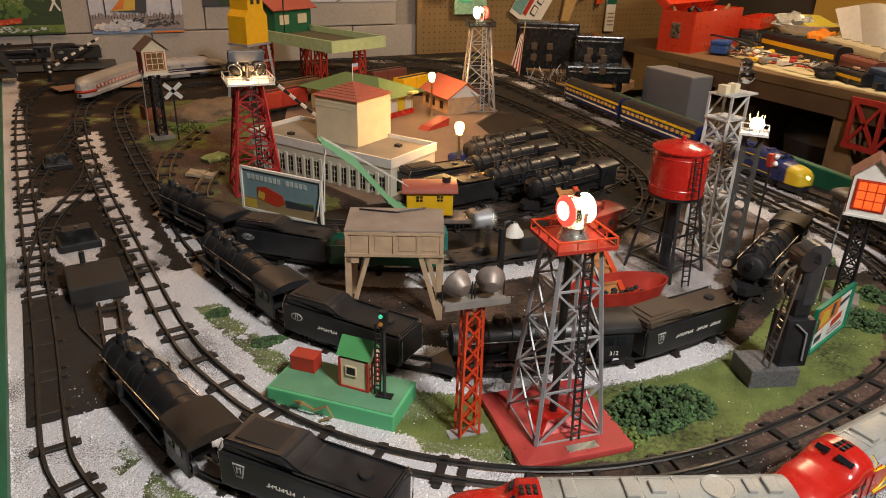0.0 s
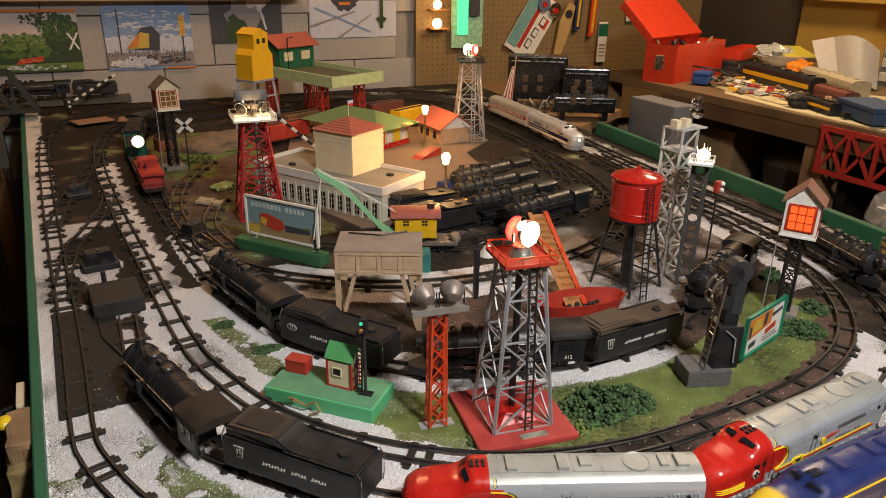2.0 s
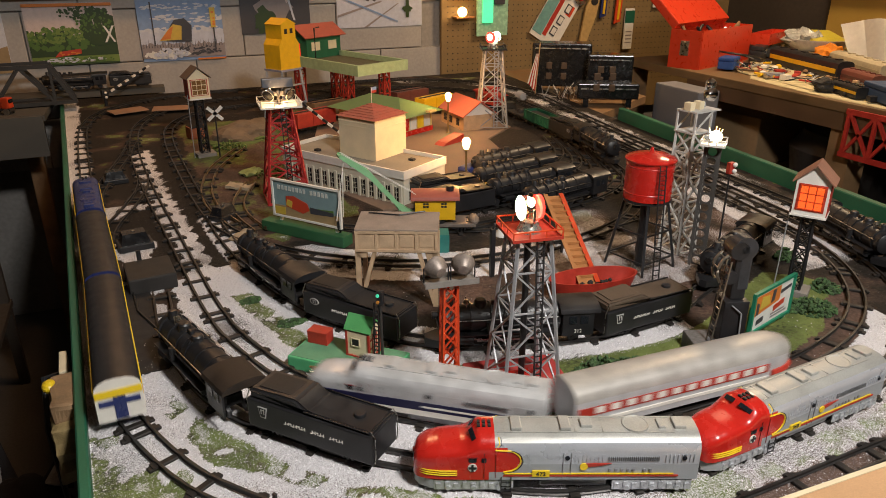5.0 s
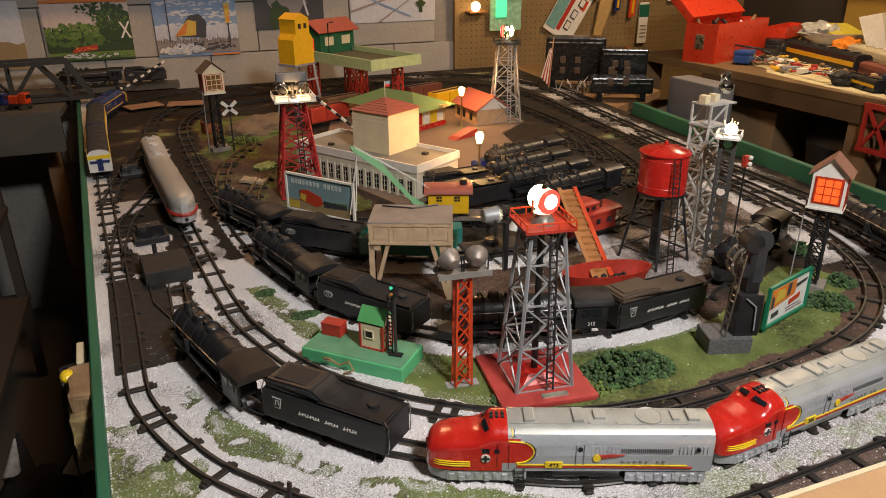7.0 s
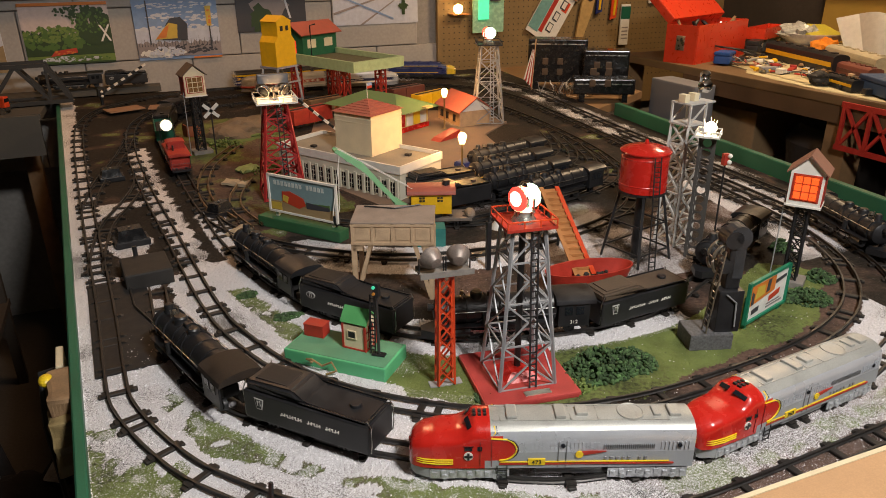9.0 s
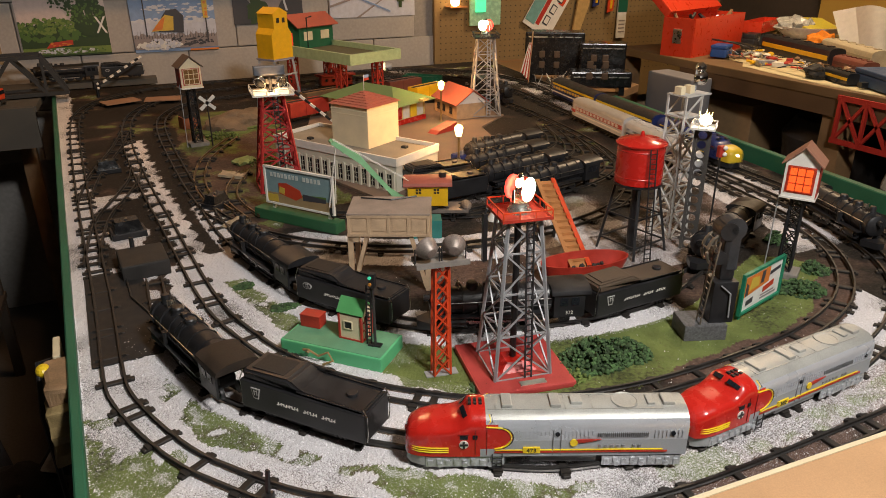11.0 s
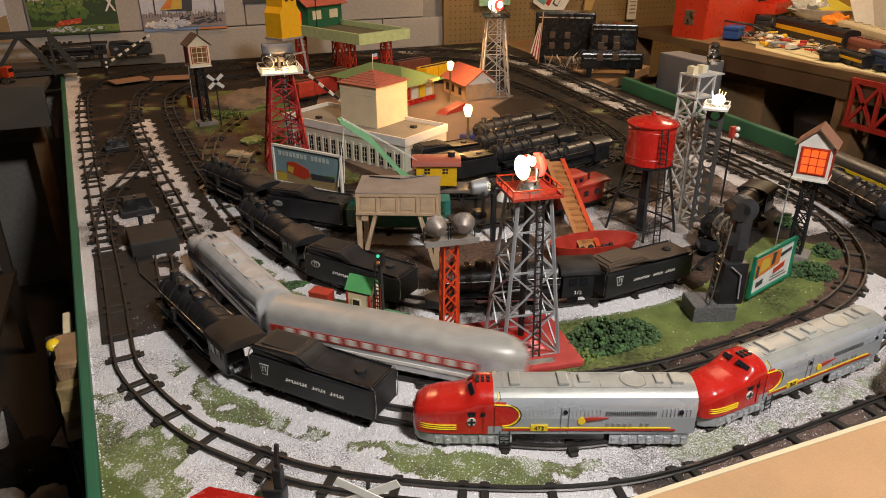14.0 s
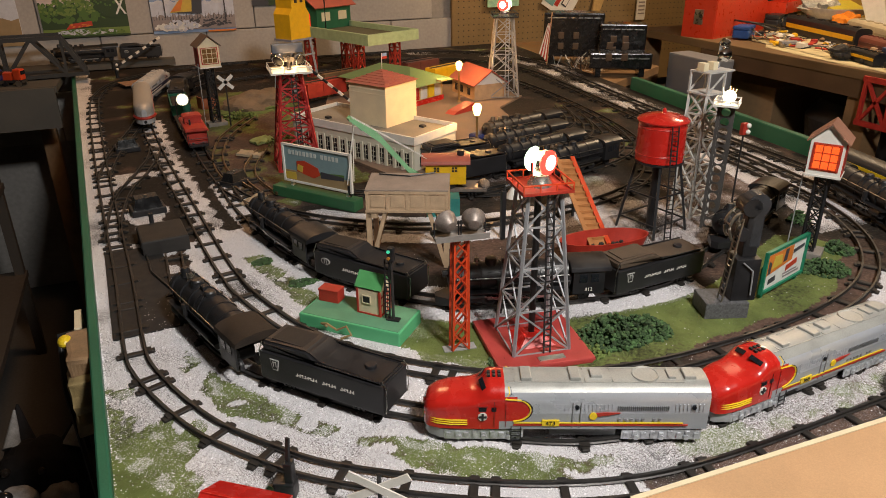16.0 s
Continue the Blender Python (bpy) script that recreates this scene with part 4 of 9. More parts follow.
def steam_engine(m, label, group="", long=0.235, rust_cab=False, number=""):
    """A steam locomotive, smokebox towards +x."""
    t = thing("steam_locomotive", m, label, "locomotive", group)
    h, r, zc = long / 2, 0.0195, 0.0495
    bm = B()
    cyl(bm, (-h + 0.05, 0, zc), (h - 0.018, 0, zc - 0.001), r + 0.002, r, 22)
    boiler = part("boiler", bm, BLACK, t, smooth=True)
    for x in np.linspace(-h + 0.065, h - 0.03, 6):
        bm = B()
        cyl(bm, (x - 0.0008, 0, zc), (x + 0.0008, 0, zc), r + 0.0024, seg=22)
        part("boiler_band", bm, BLACK, boiler)
    bm = B()
    prof = [(r - 0.001, 0), (r - 0.0005, 0.003), (r * 0.8, 0.0055), (r * 0.35, 0.0075), (0, 0.008)]
    turned(bm, prof, 22)
    bmesh.ops.transform(bm, matrix=Matrix.Translation((h - 0.019, 0, zc - 0.001)) @ Matrix.Rotation(radians(90), 4, "Y"), verts=bm.verts)
    part("smokebox_door", bm, BLACK, t, smooth=True)
    bm = B()
    cyl(bm, (h - 0.013, 0, zc + 0.006), (h - 0.004, 0, zc + 0.006), 0.0052, seg=14)
    part("headlamp", bm, BLACK_GLOSS, t)
    for x, rr, hh in ((h - 0.034, 0.006, 0.014), (h - 0.072, 0.0085, 0.011), (h - 0.112, 0.0075, 0.010)):
        bm = B()
        turned(bm, [(rr * 1.15, 0), (rr, 0.002), (rr, hh * 0.75), (rr * 0.8, hh * 0.95), (0, hh)], 16, (x, 0, zc + r - 0.0025))
        part("chimney" if x > h - 0.04 else "dome", bm, BLACK, t, smooth=True)
    bm = B()
    box(bm, h - 0.092, 0, zc + r - 0.001, 0.010, 0.006, 0.007, bevel=0.001)
    part("generator", bm, BLACK, t)
    # cab with roof, windows and open back
    cab = B()
    box(cab, -h + 0.026, 0.0245, 0.026, 0.044, 0.0024, 0.035)
    box(cab, -h + 0.026, -0.0245, 0.026, 0.044, 0.0024, 0.035)
    box(cab, -h + 0.047, 0, 0.026, 0.0024, 0.048, 0.036)
    cb = part("cab", cab, BLACK, t)
    secs = [section(x, 0.028, 0.0605, 0.0615, 0.0715, nside=1, nroof=8) for x in (-h - 0.004, -h + 0.052)]
    part("cab_roof", loft(secs), mat("rusty_roof", (0.030, 0.019, 0.012), 0.7, vary=0.9, scale=30) if rust_cab else BLACK, t, smooth=True)
    for s in (-1, 1):
        for x in (-h + 0.018, -h + 0.034):
            bm = B()
            box(bm, x, s * 0.0258, 0.044, 0.011, 0.0012, 0.012)
            part("cab_window", bm, BLUE_GLASS, cb)
        bm = B()
        box(bm, 0.018, s * 0.0225, 0.034, long - 0.085, 0.011, 0.0018)
        part("running_board", bm, BLACK, t)
        bm = B()
        tube(bm, [(-h + 0.05, s * (r + 0.0035), zc + 0.006), (h - 0.022, s * (r + 0.003), zc + 0.006)], 0.0007)
        part("handrail", bm, STEEL, boiler)
        for k in range(4):
            bm = B()
            rr = 0.0135
            turned(bm, [(0, -0.002), (rr * 1.08, -0.002), (rr, -0.0008), (rr * 0.97, 0.002), (rr * 0.8, 0.002), (rr * 0.78, 0.0008), (rr * 0.3, 0.0008), (rr * 0.28, 0.003), (0, 0.003)], 20)
            bmesh.ops.transform(bm, matrix=Matrix.Translation((-h + 0.075 + k * 0.0295, s * 0.0125, rr + 0.0096)) @ Matrix.Rotation(radians(-90 if s > 0 else 90), 4, "X"), verts=bm.verts)
            part("driving_wheel", bm, BLACK, t, smooth=True)
        bm = B()
        box(bm, -h + 0.119, s * 0.0172, 0.0195, 0.094, 0.0018, 0.0036)
        part("side_rod", bm, STEEL, t)
        bm = B()
        beam(bm, (-h + 0.105, s * 0.0195, 0.022), (h - 0.045, s * 0.0195, 0.026), 0.0022)
        part("main_rod", bm, STEEL, t)
        bm = B()
        cyl(bm, (h - 0.060, s * 0.020, 0.0265), (h - 0.034, s * 0.020, 0.0265), 0.0078, seg=14)
        part("cylinder", bm, BLACK, t)
        wheel(t, h - 0.022, s * 0.0118, 0.0075)
        wheel(t, -h + 0.028, s * 0.0118, 0.0075)
    for s in (-1, 1):
        bm = B()
        tube(bm, [(h - 0.112, s * 0.009, zc + r + 0.002), (h - 0.114, s * 0.0175, zc + 0.011), (h - 0.116, s * (r + 0.0025), zc - 0.004), (h - 0.118, s * 0.019, 0.036)], 0.0010)
        tube(bm, [(h - 0.106, s * 0.009, zc + r + 0.002), (h - 0.102, s * 0.0175, zc + 0.011), (h - 0.098, s * (r + 0.0025), zc - 0.004), (h - 0.092, s * 0.019, 0.036)], 0.0010)
        tube(bm, [(-h + 0.052, s * (r + 0.003), zc - 0.004), (h - 0.085, s * (r + 0.003), zc - 0.004), (h - 0.070, s * (r + 0.003), zc - 0.010)], 0.0013)
        part("sand_pipe", bm, BLACK, boiler)
        part("air_pump", cyl(B(), (h - 0.082, s * 0.0235, 0.036), (h - 0.082, s * 0.0235, 0.053), 0.0046, seg=12), BLACK, t)
        part("air_tank", cyl(B(), (-h + 0.062, s * 0.0225, 0.031), (h - 0.100, s * 0.0225, 0.031), 0.0040, seg=10), DUSTY, t)
        bm = B()
        for k in range(3):
            box(bm, h - 0.030 - 0.002 * k, s * 0.0235, 0.014 + 0.0066 * k, 0.009, 0.005, 0.0012)
        part("step", bm, BLACK, t)
        bm = B()
        beam(bm, (h - 0.052, s * 0.0212, 0.033), (-h + 0.120, s * 0.0212, 0.0285), 0.0016)
        beam(bm, (-h + 0.118, s * 0.0212, 0.034), (-h + 0.124, s * 0.0212, 0.018), 0.0020)
        part("valve_rod", bm, STEEL, t)
    bm = B()
    turned(bm, [(0.0042, 0), (0.0036, 0.002), (0.0028, 0.005), (0, 0.0062)], 14, (h - 0.052, 0, zc + r + 0.0035))
    beam(bm, (h - 0.052, -0.005, zc + r - 0.002), (h - 0.052, -0.005, zc + r + 0.010), 0.0012)
    beam(bm, (h - 0.052, 0.005, zc + r - 0.002), (h - 0.052, 0.005, zc + r + 0.010), 0.0012)
    part("bell", bm, mat("tarnished_hoop", (0.3, 0.27, 0.22), 0.35, 0.8), t)
    bm = B()
    slab(bm, [(h - 0.018, -0.022), (h - 0.018, 0.022), (h + 0.006, 0.006), (h + 0.006, -0.006)], 0.0125, 0.024)
    part("pilot", bm, BLACK, t)
    bm = B()
    box(bm, 0.0, 0, 0.021, long - 0.06, 0.020, 0.014)
    part("frame", bm, BLACK_MATTE, t)
    if number:
        for s in (-1, 1):
            lettering(number, 0.0075, cb, Matrix.Translation((-h + 0.026, s * 0.0260, 0.0305)) @ (Matrix.Rotation(radians(180), 4, "Z") if s > 0 else Matrix.Identity(4)) @ UPRIGHT, WHITE)
    return t


def caboose(m, label):
    t = thing("caboose", m, label, "railway car", "freight train")
    bm = B()
    box(bm, 0, 0, 0.020, 0.118, 0.048, 0.034, bevel=0.0012)
    body = part("body", bm, RED_MATTE, t)
    secs = [section(x, 0.027, 0.0535, 0.0545, 0.061, nside=1, nroof=8) for x in (-0.073, 0.073)]
    part("roof", loft(secs), RED_MATTE, t, smooth=True)
    bm = B()
    box(bm, 0.008, 0, 0.058, 0.036, 0.040, 0.017, bevel=0.0012)
    cup = part("cupola", bm, RED_MATTE, t)
    secs = [section(x, 0.0225, 0.0745, 0.0752, 0.0795, nside=1, nroof=6) for x in (-0.013, 0.029)]
    part("cupola_roof", loft(secs), RED_MATTE, cup, smooth=True)
    for s in (-1, 1):
        for x in (-0.04, -0.012, 0.022, 0.046):
            bm = B()
            box(bm, x, s * 0.0243, 0.034, 0.011, 0.0012, 0.010)
            part("window", bm, BLUE_GLASS, body)
        for x in (0.0, 0.016):
            bm = B()
            box(bm, x, s * 0.0203, 0.0635, 0.009, 0.0012, 0.007)
            part("cupola_window", bm, BLUE_GLASS, cup)
        bm = B()
        for z in (0.026, 0.036):
            tube(bm, [(s * 0.072, -0.022, z), (s * 0.072, 0.022, z)], 0.0007)
        for y in (-0.022, 0.022):
            tube(bm, [(s * 0.072, y, 0.019), (s * 0.072, y, 0.056)], 0.0008)
        part("end_rail", bm, BLACK, t)
    bm = B()
    box(bm, 0, 0, 0.016, 0.148, 0.044, 0.0045)
    part("underframe", bm, BLACK, t)
    bm = B()
    cyl(bm, (-0.03, 0.01, 0.058), (-0.03, 0.01, 0.074), 0.0022, seg=10)
    part("stove_pipe", bm, BLACK, t)
    for x in (-0.045, 0.045):
        truck(t, x, BLACK, 0.036, 2)
    return t


def searchlight_car(m):
    t = thing("searchlight_car", m, "dark flat railway car carrying a lit searchlight", "railway car", "freight train")
    bm = B()
    box(bm, 0, 0, 0.017, 0.17, 0.048, 0.006, bevel=0.001)
    part("deck", bm, DUSTY, t)
    bm = B()
    turned(bm, [(0.014, 0), (0.013, 0.008), (0.010, 0.012), (0.0, 0.012)], 18, (0.03, 0, 0.023))
    part("pedestal", bm, BLACK, t)
    bm = B()
    cyl(bm, (0.019, 0, 0.078), (0.046, 0, 0.078), 0.0170, 0.0120, 22)
    lamp = part("lamp_housing", bm, GREY_PAINT, t, smooth=True)
    bm = B()
    ball(bm, (0.0195, 0, 0.078), 0.0155, 0.35, 1, 1)
    part("lit_bulb", bm, mat("searchlight_glow", (1, 0.95, 0.8), 0.3, emit=(1.0, 0.86, 0.45), power=2.6, bump=0), lamp, "brightly lit searchlight bulb", smooth=True)
    for s in (-1, 1):
        bm = B()
        beam(bm, (0.030, s * 0.0180, 0.032), (0.030, s * 0.0180, 0.076), 0.004, 0.002)
        part("yoke_arm", bm, BLACK, t)
    bm = B()
    box(bm, -0.045, 0, 0.023, 0.03, 0.032, 0.022, bevel=0.002)
    part("generator_box", bm, DUSTY, t)
    for x in (-0.055, 0.055):
        truck(t, x, BLACK, 0.036, 2)
    return t


def gondola(m, label, material, load_m=None, group="freight train", long=0.17):
    t = thing("gondola_car", m, label, "railway car", group)
    bm = B()
    box(bm, 0, 0, 0.018, long, 0.046, 0.003)
    for s in (-1, 1):
        box(bm, 0, s * 0.0235, 0.018, long, 0.0022, 0.030)
        box(bm, s * (long / 2 - 0.001), 0, 0.018, 0.0022, 0.047, 0.030)
        for k in range(9):
            box(bm, -long / 2 + 0.010 + k * (long - 0.02) / 8, s * 0.0252, 0.018, 0.0026, 0.0018, 0.029)
        box(bm, 0, s * 0.0242, 0.0465, long + 0.002, 0.0036, 0.0022)
    part("body", bm, material, t)
    if load_m:
        bm = B()
        box(bm, 0, 0, 0.021, long - 0.008, 0.043, 0.021, bevel=0.006)
        part("load", bm, load_m, t)
    for x in (-long / 2 + 0.032, long / 2 - 0.032):
        truck(t, x, BLACK, 0.036, 2)
    return t


# ---- towers and trackside structures ----
def lattice(parent, half0, half1, z0, z1, panels, w, material, corner_w=None, name="brace"):
    """Four leaning corner posts with level bars and crossed braces between them; each bar is a part."""
    cw = corner_w or w * 1.6

    def corner(i, z):
        u = (z - z0) / (z1 - z0)
        a = half0 + (half1 - half0) * u
        sx, sy = ((-1, -1), (1, -1), (1, 1), (-1, 1))[i % 4]
        return (sx * a, sy * a, z)

    for i in range(4):
        bm = B()
        beam(bm, corner(i, z0), corner(i, z1), cw)
        part("corner_post", bm, material, parent)
    # panels get shorter towards the top, as the sides close in
    zs = [z0 + (z1 - z0) * (1 - (1 - k / panels) ** 1.15) for k in range(panels + 1)]
    for a, b in zip(zs, zs[1:]):
        for i in range(4):
            bm = B()
            beam(bm, corner(i, a), corner(i + 1, b), w)
            beam(bm, corner(i + 1, a), corner(i, b), w)
            part("cross_brace", bm, material, parent)
            bm = B()
            beam(bm, corner(i, a), corner(i + 1, a), w)
            part("level_bar", bm, material, parent)
    return parent


def ladder(parent, p, q, width, rungs, material, side=(1, 0, 0)):
    p, q, s = Vector(p), Vector(q), Vector(side).normalized() * width / 2
    bm = B()
    beam(bm, p - s, q - s, 0.0018)
    beam(bm, p + s, q + s, 0.0018)
    for k in range(1, rungs):
        c = p.lerp(q, k / rungs)
        beam(bm, c - s, c + s, 0.0013)
    return part("ladder", bm, material, parent)


def railed_platform(parent, half, z, material, floor_m, rail=0.012):
    bm = B()
    box(bm, 0, 0, z, half * 2, half * 2, 0.0022)
    for s in (-1, 1):
        box(bm, 0, s * half, z, half * 2 + 0.002, 0.0016, 0.0036)
        box(bm, s * half, 0, z, 0.0016, half * 2 + 0.002, 0.0036)
    deck = part("platform", bm, floor_m, parent)
    bm = B()
    c = [(-half, -half), (half, -half), (half, half), (-half, half)]
    for i in range(4):
        a, b = c[i], c[(i + 1) % 4]
        beam(bm, (*a, z + rail), (*b, z + rail), 0.0016)
        for u in (0, 0.33, 0.66):
            x, y = a[0] + (b[0] - a[0]) * u, a[1] + (b[1] - a[1]) * u
            beam(bm, (x, y, z), (x, y, z + rail), 0.0014)
    part("railing", bm, material, deck)
    return deck


def beacon_head(parent, z, m=Matrix.Identity(4)):
    """The turning two-coloured lens drum of a beacon; returned so that it can be turned."""
    bm = B()
    turned(bm, [(0.015, 0), (0.0145, 0.003), (0.012, 0.006), (0.0105, 0.012), (0.0115, 0.0135), (0, 0.0135)], 22, (0, 0, z))
    part("lamp_foot", bm, mat("pale_metal", (0.6, 0.62, 0.55), 0.3, 0.8), parent, smooth=True)
    head = new("beacon_head")
    head.parent = parent
    head.matrix_basis = Matrix.Translation((0, 0, z + 0.0135)) @ m
    red = mat("red_lens_lit", (0.7, 0.02, 0.015), 0.1, emit=(1.0, 0.040, 0.026), power=3.2, bump=0)
    green = mat("green_lens_lit", (0.5, 0.9, 0.7), 0.1, emit=(0.74, 1.0, 0.66), power=5.0, bump=0)
    bm = B()
    cyl(bm, (-0.0118, 0, 0.0155), (0.0118, 0, 0.0155), 0.0140, seg=28)
    part("drum", bm, glass_mat("clear_lens", (0.93, 0.97, 0.94), 0.10), head, smooth=True)
    for s, mm in ((-1, red), (1, green)):
        bm = B()
        ball(bm, (s * 0.0116, 0, 0.0155), 0.0146, 0.30, 1, 1, 22)
        lens = part("red_lens" if s < 0 else "green_lens", bm, mm, head, smooth=True)
        # glowing ball added on each lens for the bulb's hot spot
        bm = B()
        ball(bm, (s * 0.0142, 0, 0.0160), 0.0098, 0.22, 1, 1, 18)
        part("hot_spot_glow", bm, mat("pink_hot_spot", (1, 0.8, 0.7), 0.3, emit=(1.0, 0.52, 0.40), power=5.0, bump=0) if s < 0 else BULB_WHITE, lens, smooth=True)
    bm = B()
    ball(bm, (0, 0, 0.0205), 0.0052, seg=14)
    part("bulb", bm, BULB, head)
    for s in (-1, 1):
        bm = B()
        beam(bm, (0, s * 0.0150, 0.0), (0, s * 0.0150, 0.017), 0.003, 0.0016)
        part("cradle_arm", bm, CHROME, head)
    bm = B()
    cyl(bm, (0, 0, 0.028), (0, 0, 0.033), 0.0040, 0.002, 12)
    part("top_knob", bm, CHROME, head)
    return head


def beacon_tower(m, label, post_m, rail_m, floor_m, base=True, scale=1.0):
    t = thing("beacon_tower", m, label, "tower", "beacon towers")
    top = 0.215
    if base:
        bm = B()
        box(bm, 0, 0, 0.0, 0.124, 0.124, 0.0085, bevel=0.0025)
        part("base_plate", bm, RED_BASE, t, "worn red sheet-metal base")
        bm = B()
        slab(bm, [(-0.024, -0.024), (0.024, -0.024), (0.024, 0.024), (-0.024, 0.024)], 0.0085, 0.018)
        for v in bm.verts:
            if v.co.z > 0.012:
                v.co.x *= 0.55
                v.co.y *= 0.55
        part("base_hump", bm, RED, t)
        bm = B()
        box(bm, 0.008, -0.050, 0.0085, 0.034, 0.009, 0.0012)
        part("name_plate", bm, mat("pale_metal", (0.6, 0.62, 0.55), 0.3, 0.8), t)
        bm = B()
        cyl(bm, (0, 0.002, 0.018), (0, 0.002, top), 0.0042, seg=12)
        part("centre_tube", bm, BLACK, t)
    lattice(t, 0.0365, 0.0200, 0.0085, top, 4, 0.0019, post_m, 0.0036)
    ladder(t, (0.006, -0.0385, 0.009), (0.006, -0.0225, top + 0.002), 0.0085, 26, BLACK if base else post_m)
    railed_platform(t, 0.030, top, rail_m, floor_m)
    head = beacon_head(t, top + 0.0022)
    return t, head


near_beacon, near_head = beacon_tower(pose(0.0445, 0.034, 0, 0, 0, -9), "grey lattice beacon tower on a square red base", GREY_PAINT, ORANGE_RED, RED_MATTE)
far_beacon, far_head = beacon_tower(pose(0.682, 1.365, 0, 0, 0, -20) , "grey lattice beacon tower with a dark round-lamp platform", GREY_PAINT, BLACK, BLACK, False)
far_beacon.scale = (1.24, 1.24, 1.14)


def flood_lamp(parent, x, y, z, r, yaw, lit=False, back=False, tilt=0):
    bm = B()
    turned(bm, [(0, -0.9 * r), (r * 0.45, -0.8 * r), (r * 0.85, -0.35 * r), (r, 0.2 * r), (r * 1.04, 0.22 * r), (r * 1.04, 0.3 * r), (r * 0.9, 0.3 * r)], 20)
    mm = Matrix.Translation((x, y, z)) @ Matrix.Rotation(radians(yaw), 4, "Z") @ Matrix.Rotation(radians(90 + tilt), 4, "Y")
    bmesh.ops.transform(bm, matrix=mm, verts=bm.verts)
    f = part("flood_lamp", bm, CHROME, parent, smooth=True)
    bm = B()
    ball(bm, (0, 0, 0.12 * r), r * 0.9, 1, 1, 0.35, 16)
    bmesh.ops.transform(bm, matrix=mm, verts=bm.verts)
    part("lens", bm, BULB_WHITE if lit else mat("smoky_lens", (0.11, 0.085, 0.065), 0.14, 0.35, vary=0.7, scale=120, coat=0.6), f, smooth=True)
    return f


def twin_flood_pole():
    t = thing("floodlight_pole", pose(-0.0455, 0.0605, 0, 0, 0, -8), "red lattice pole carrying two round grey floodlights", "floodlight")
    bm = B()
    box(bm, 0, 0, 0, 0.042, 0.014, 0.002)
    part("foot", bm, GREY_PAINT, t)
    for i, (sx, sy) in enumerate(((-1, -1), (1, -1), (1, 1), (-1, 1))):
        bm = B()
        beam(bm, (sx * 0.0108, sy * 0.0070, 0.002), (sx * 0.0088, sy * 0.0062, 0.156), 0.0036, 0.0026)
        part("corner_post", bm, ORANGE_RED, t)
    for k in range(7):
        z0, z1 = 0.004 + k * 0.0216, 0.004 + (k + 1) * 0.0216
        for s in (-1, 1):
            bm = B()
            beam(bm, (-0.009, s * 0.0066, z0), (0.009, s * 0.0066, z1), 0.0026, 0.0014)
            beam(bm, (0.009, s * 0.0066, z0), (-0.009, s * 0.0066, z1), 0.0026, 0.0014)
            part("cross_brace", bm, ORANGE_RED, t)
    bm = B()
    box(bm, 0, 0, 0.156, 0.064, 0.026, 0.0025)
    box(bm, 0, -0.013, 0.156, 0.066, 0.0015, 0.007)
    box(bm, 0, 0.013, 0.156, 0.066, 0.0015, 0.007)
    part("platform", bm, mat("dirty_grey", (0.25, 0.23, 0.21), 0.6, 0.2), t)
    for x in (-0.0165, 0.0165):
        for s in (-1, 1):
            bm = B()
            tube(bm, [(x + s * 0.0150, 0, 0.158), (x + s * 0.0150, 0, 0.177)], 0.0009)
            part("yoke_arm", bm, BLACK, t)
        f = flood_lamp(t, x, -0.001, 0.1765, 0.0138, 108 if x < 0 else 75, False, tilt=-12)
        f.data.materials[0] = mat("tarnished_reflector", (0.30, 0.25, 0.22), 0.5, 0.5, vary=0.5)


twin_flood_pole()


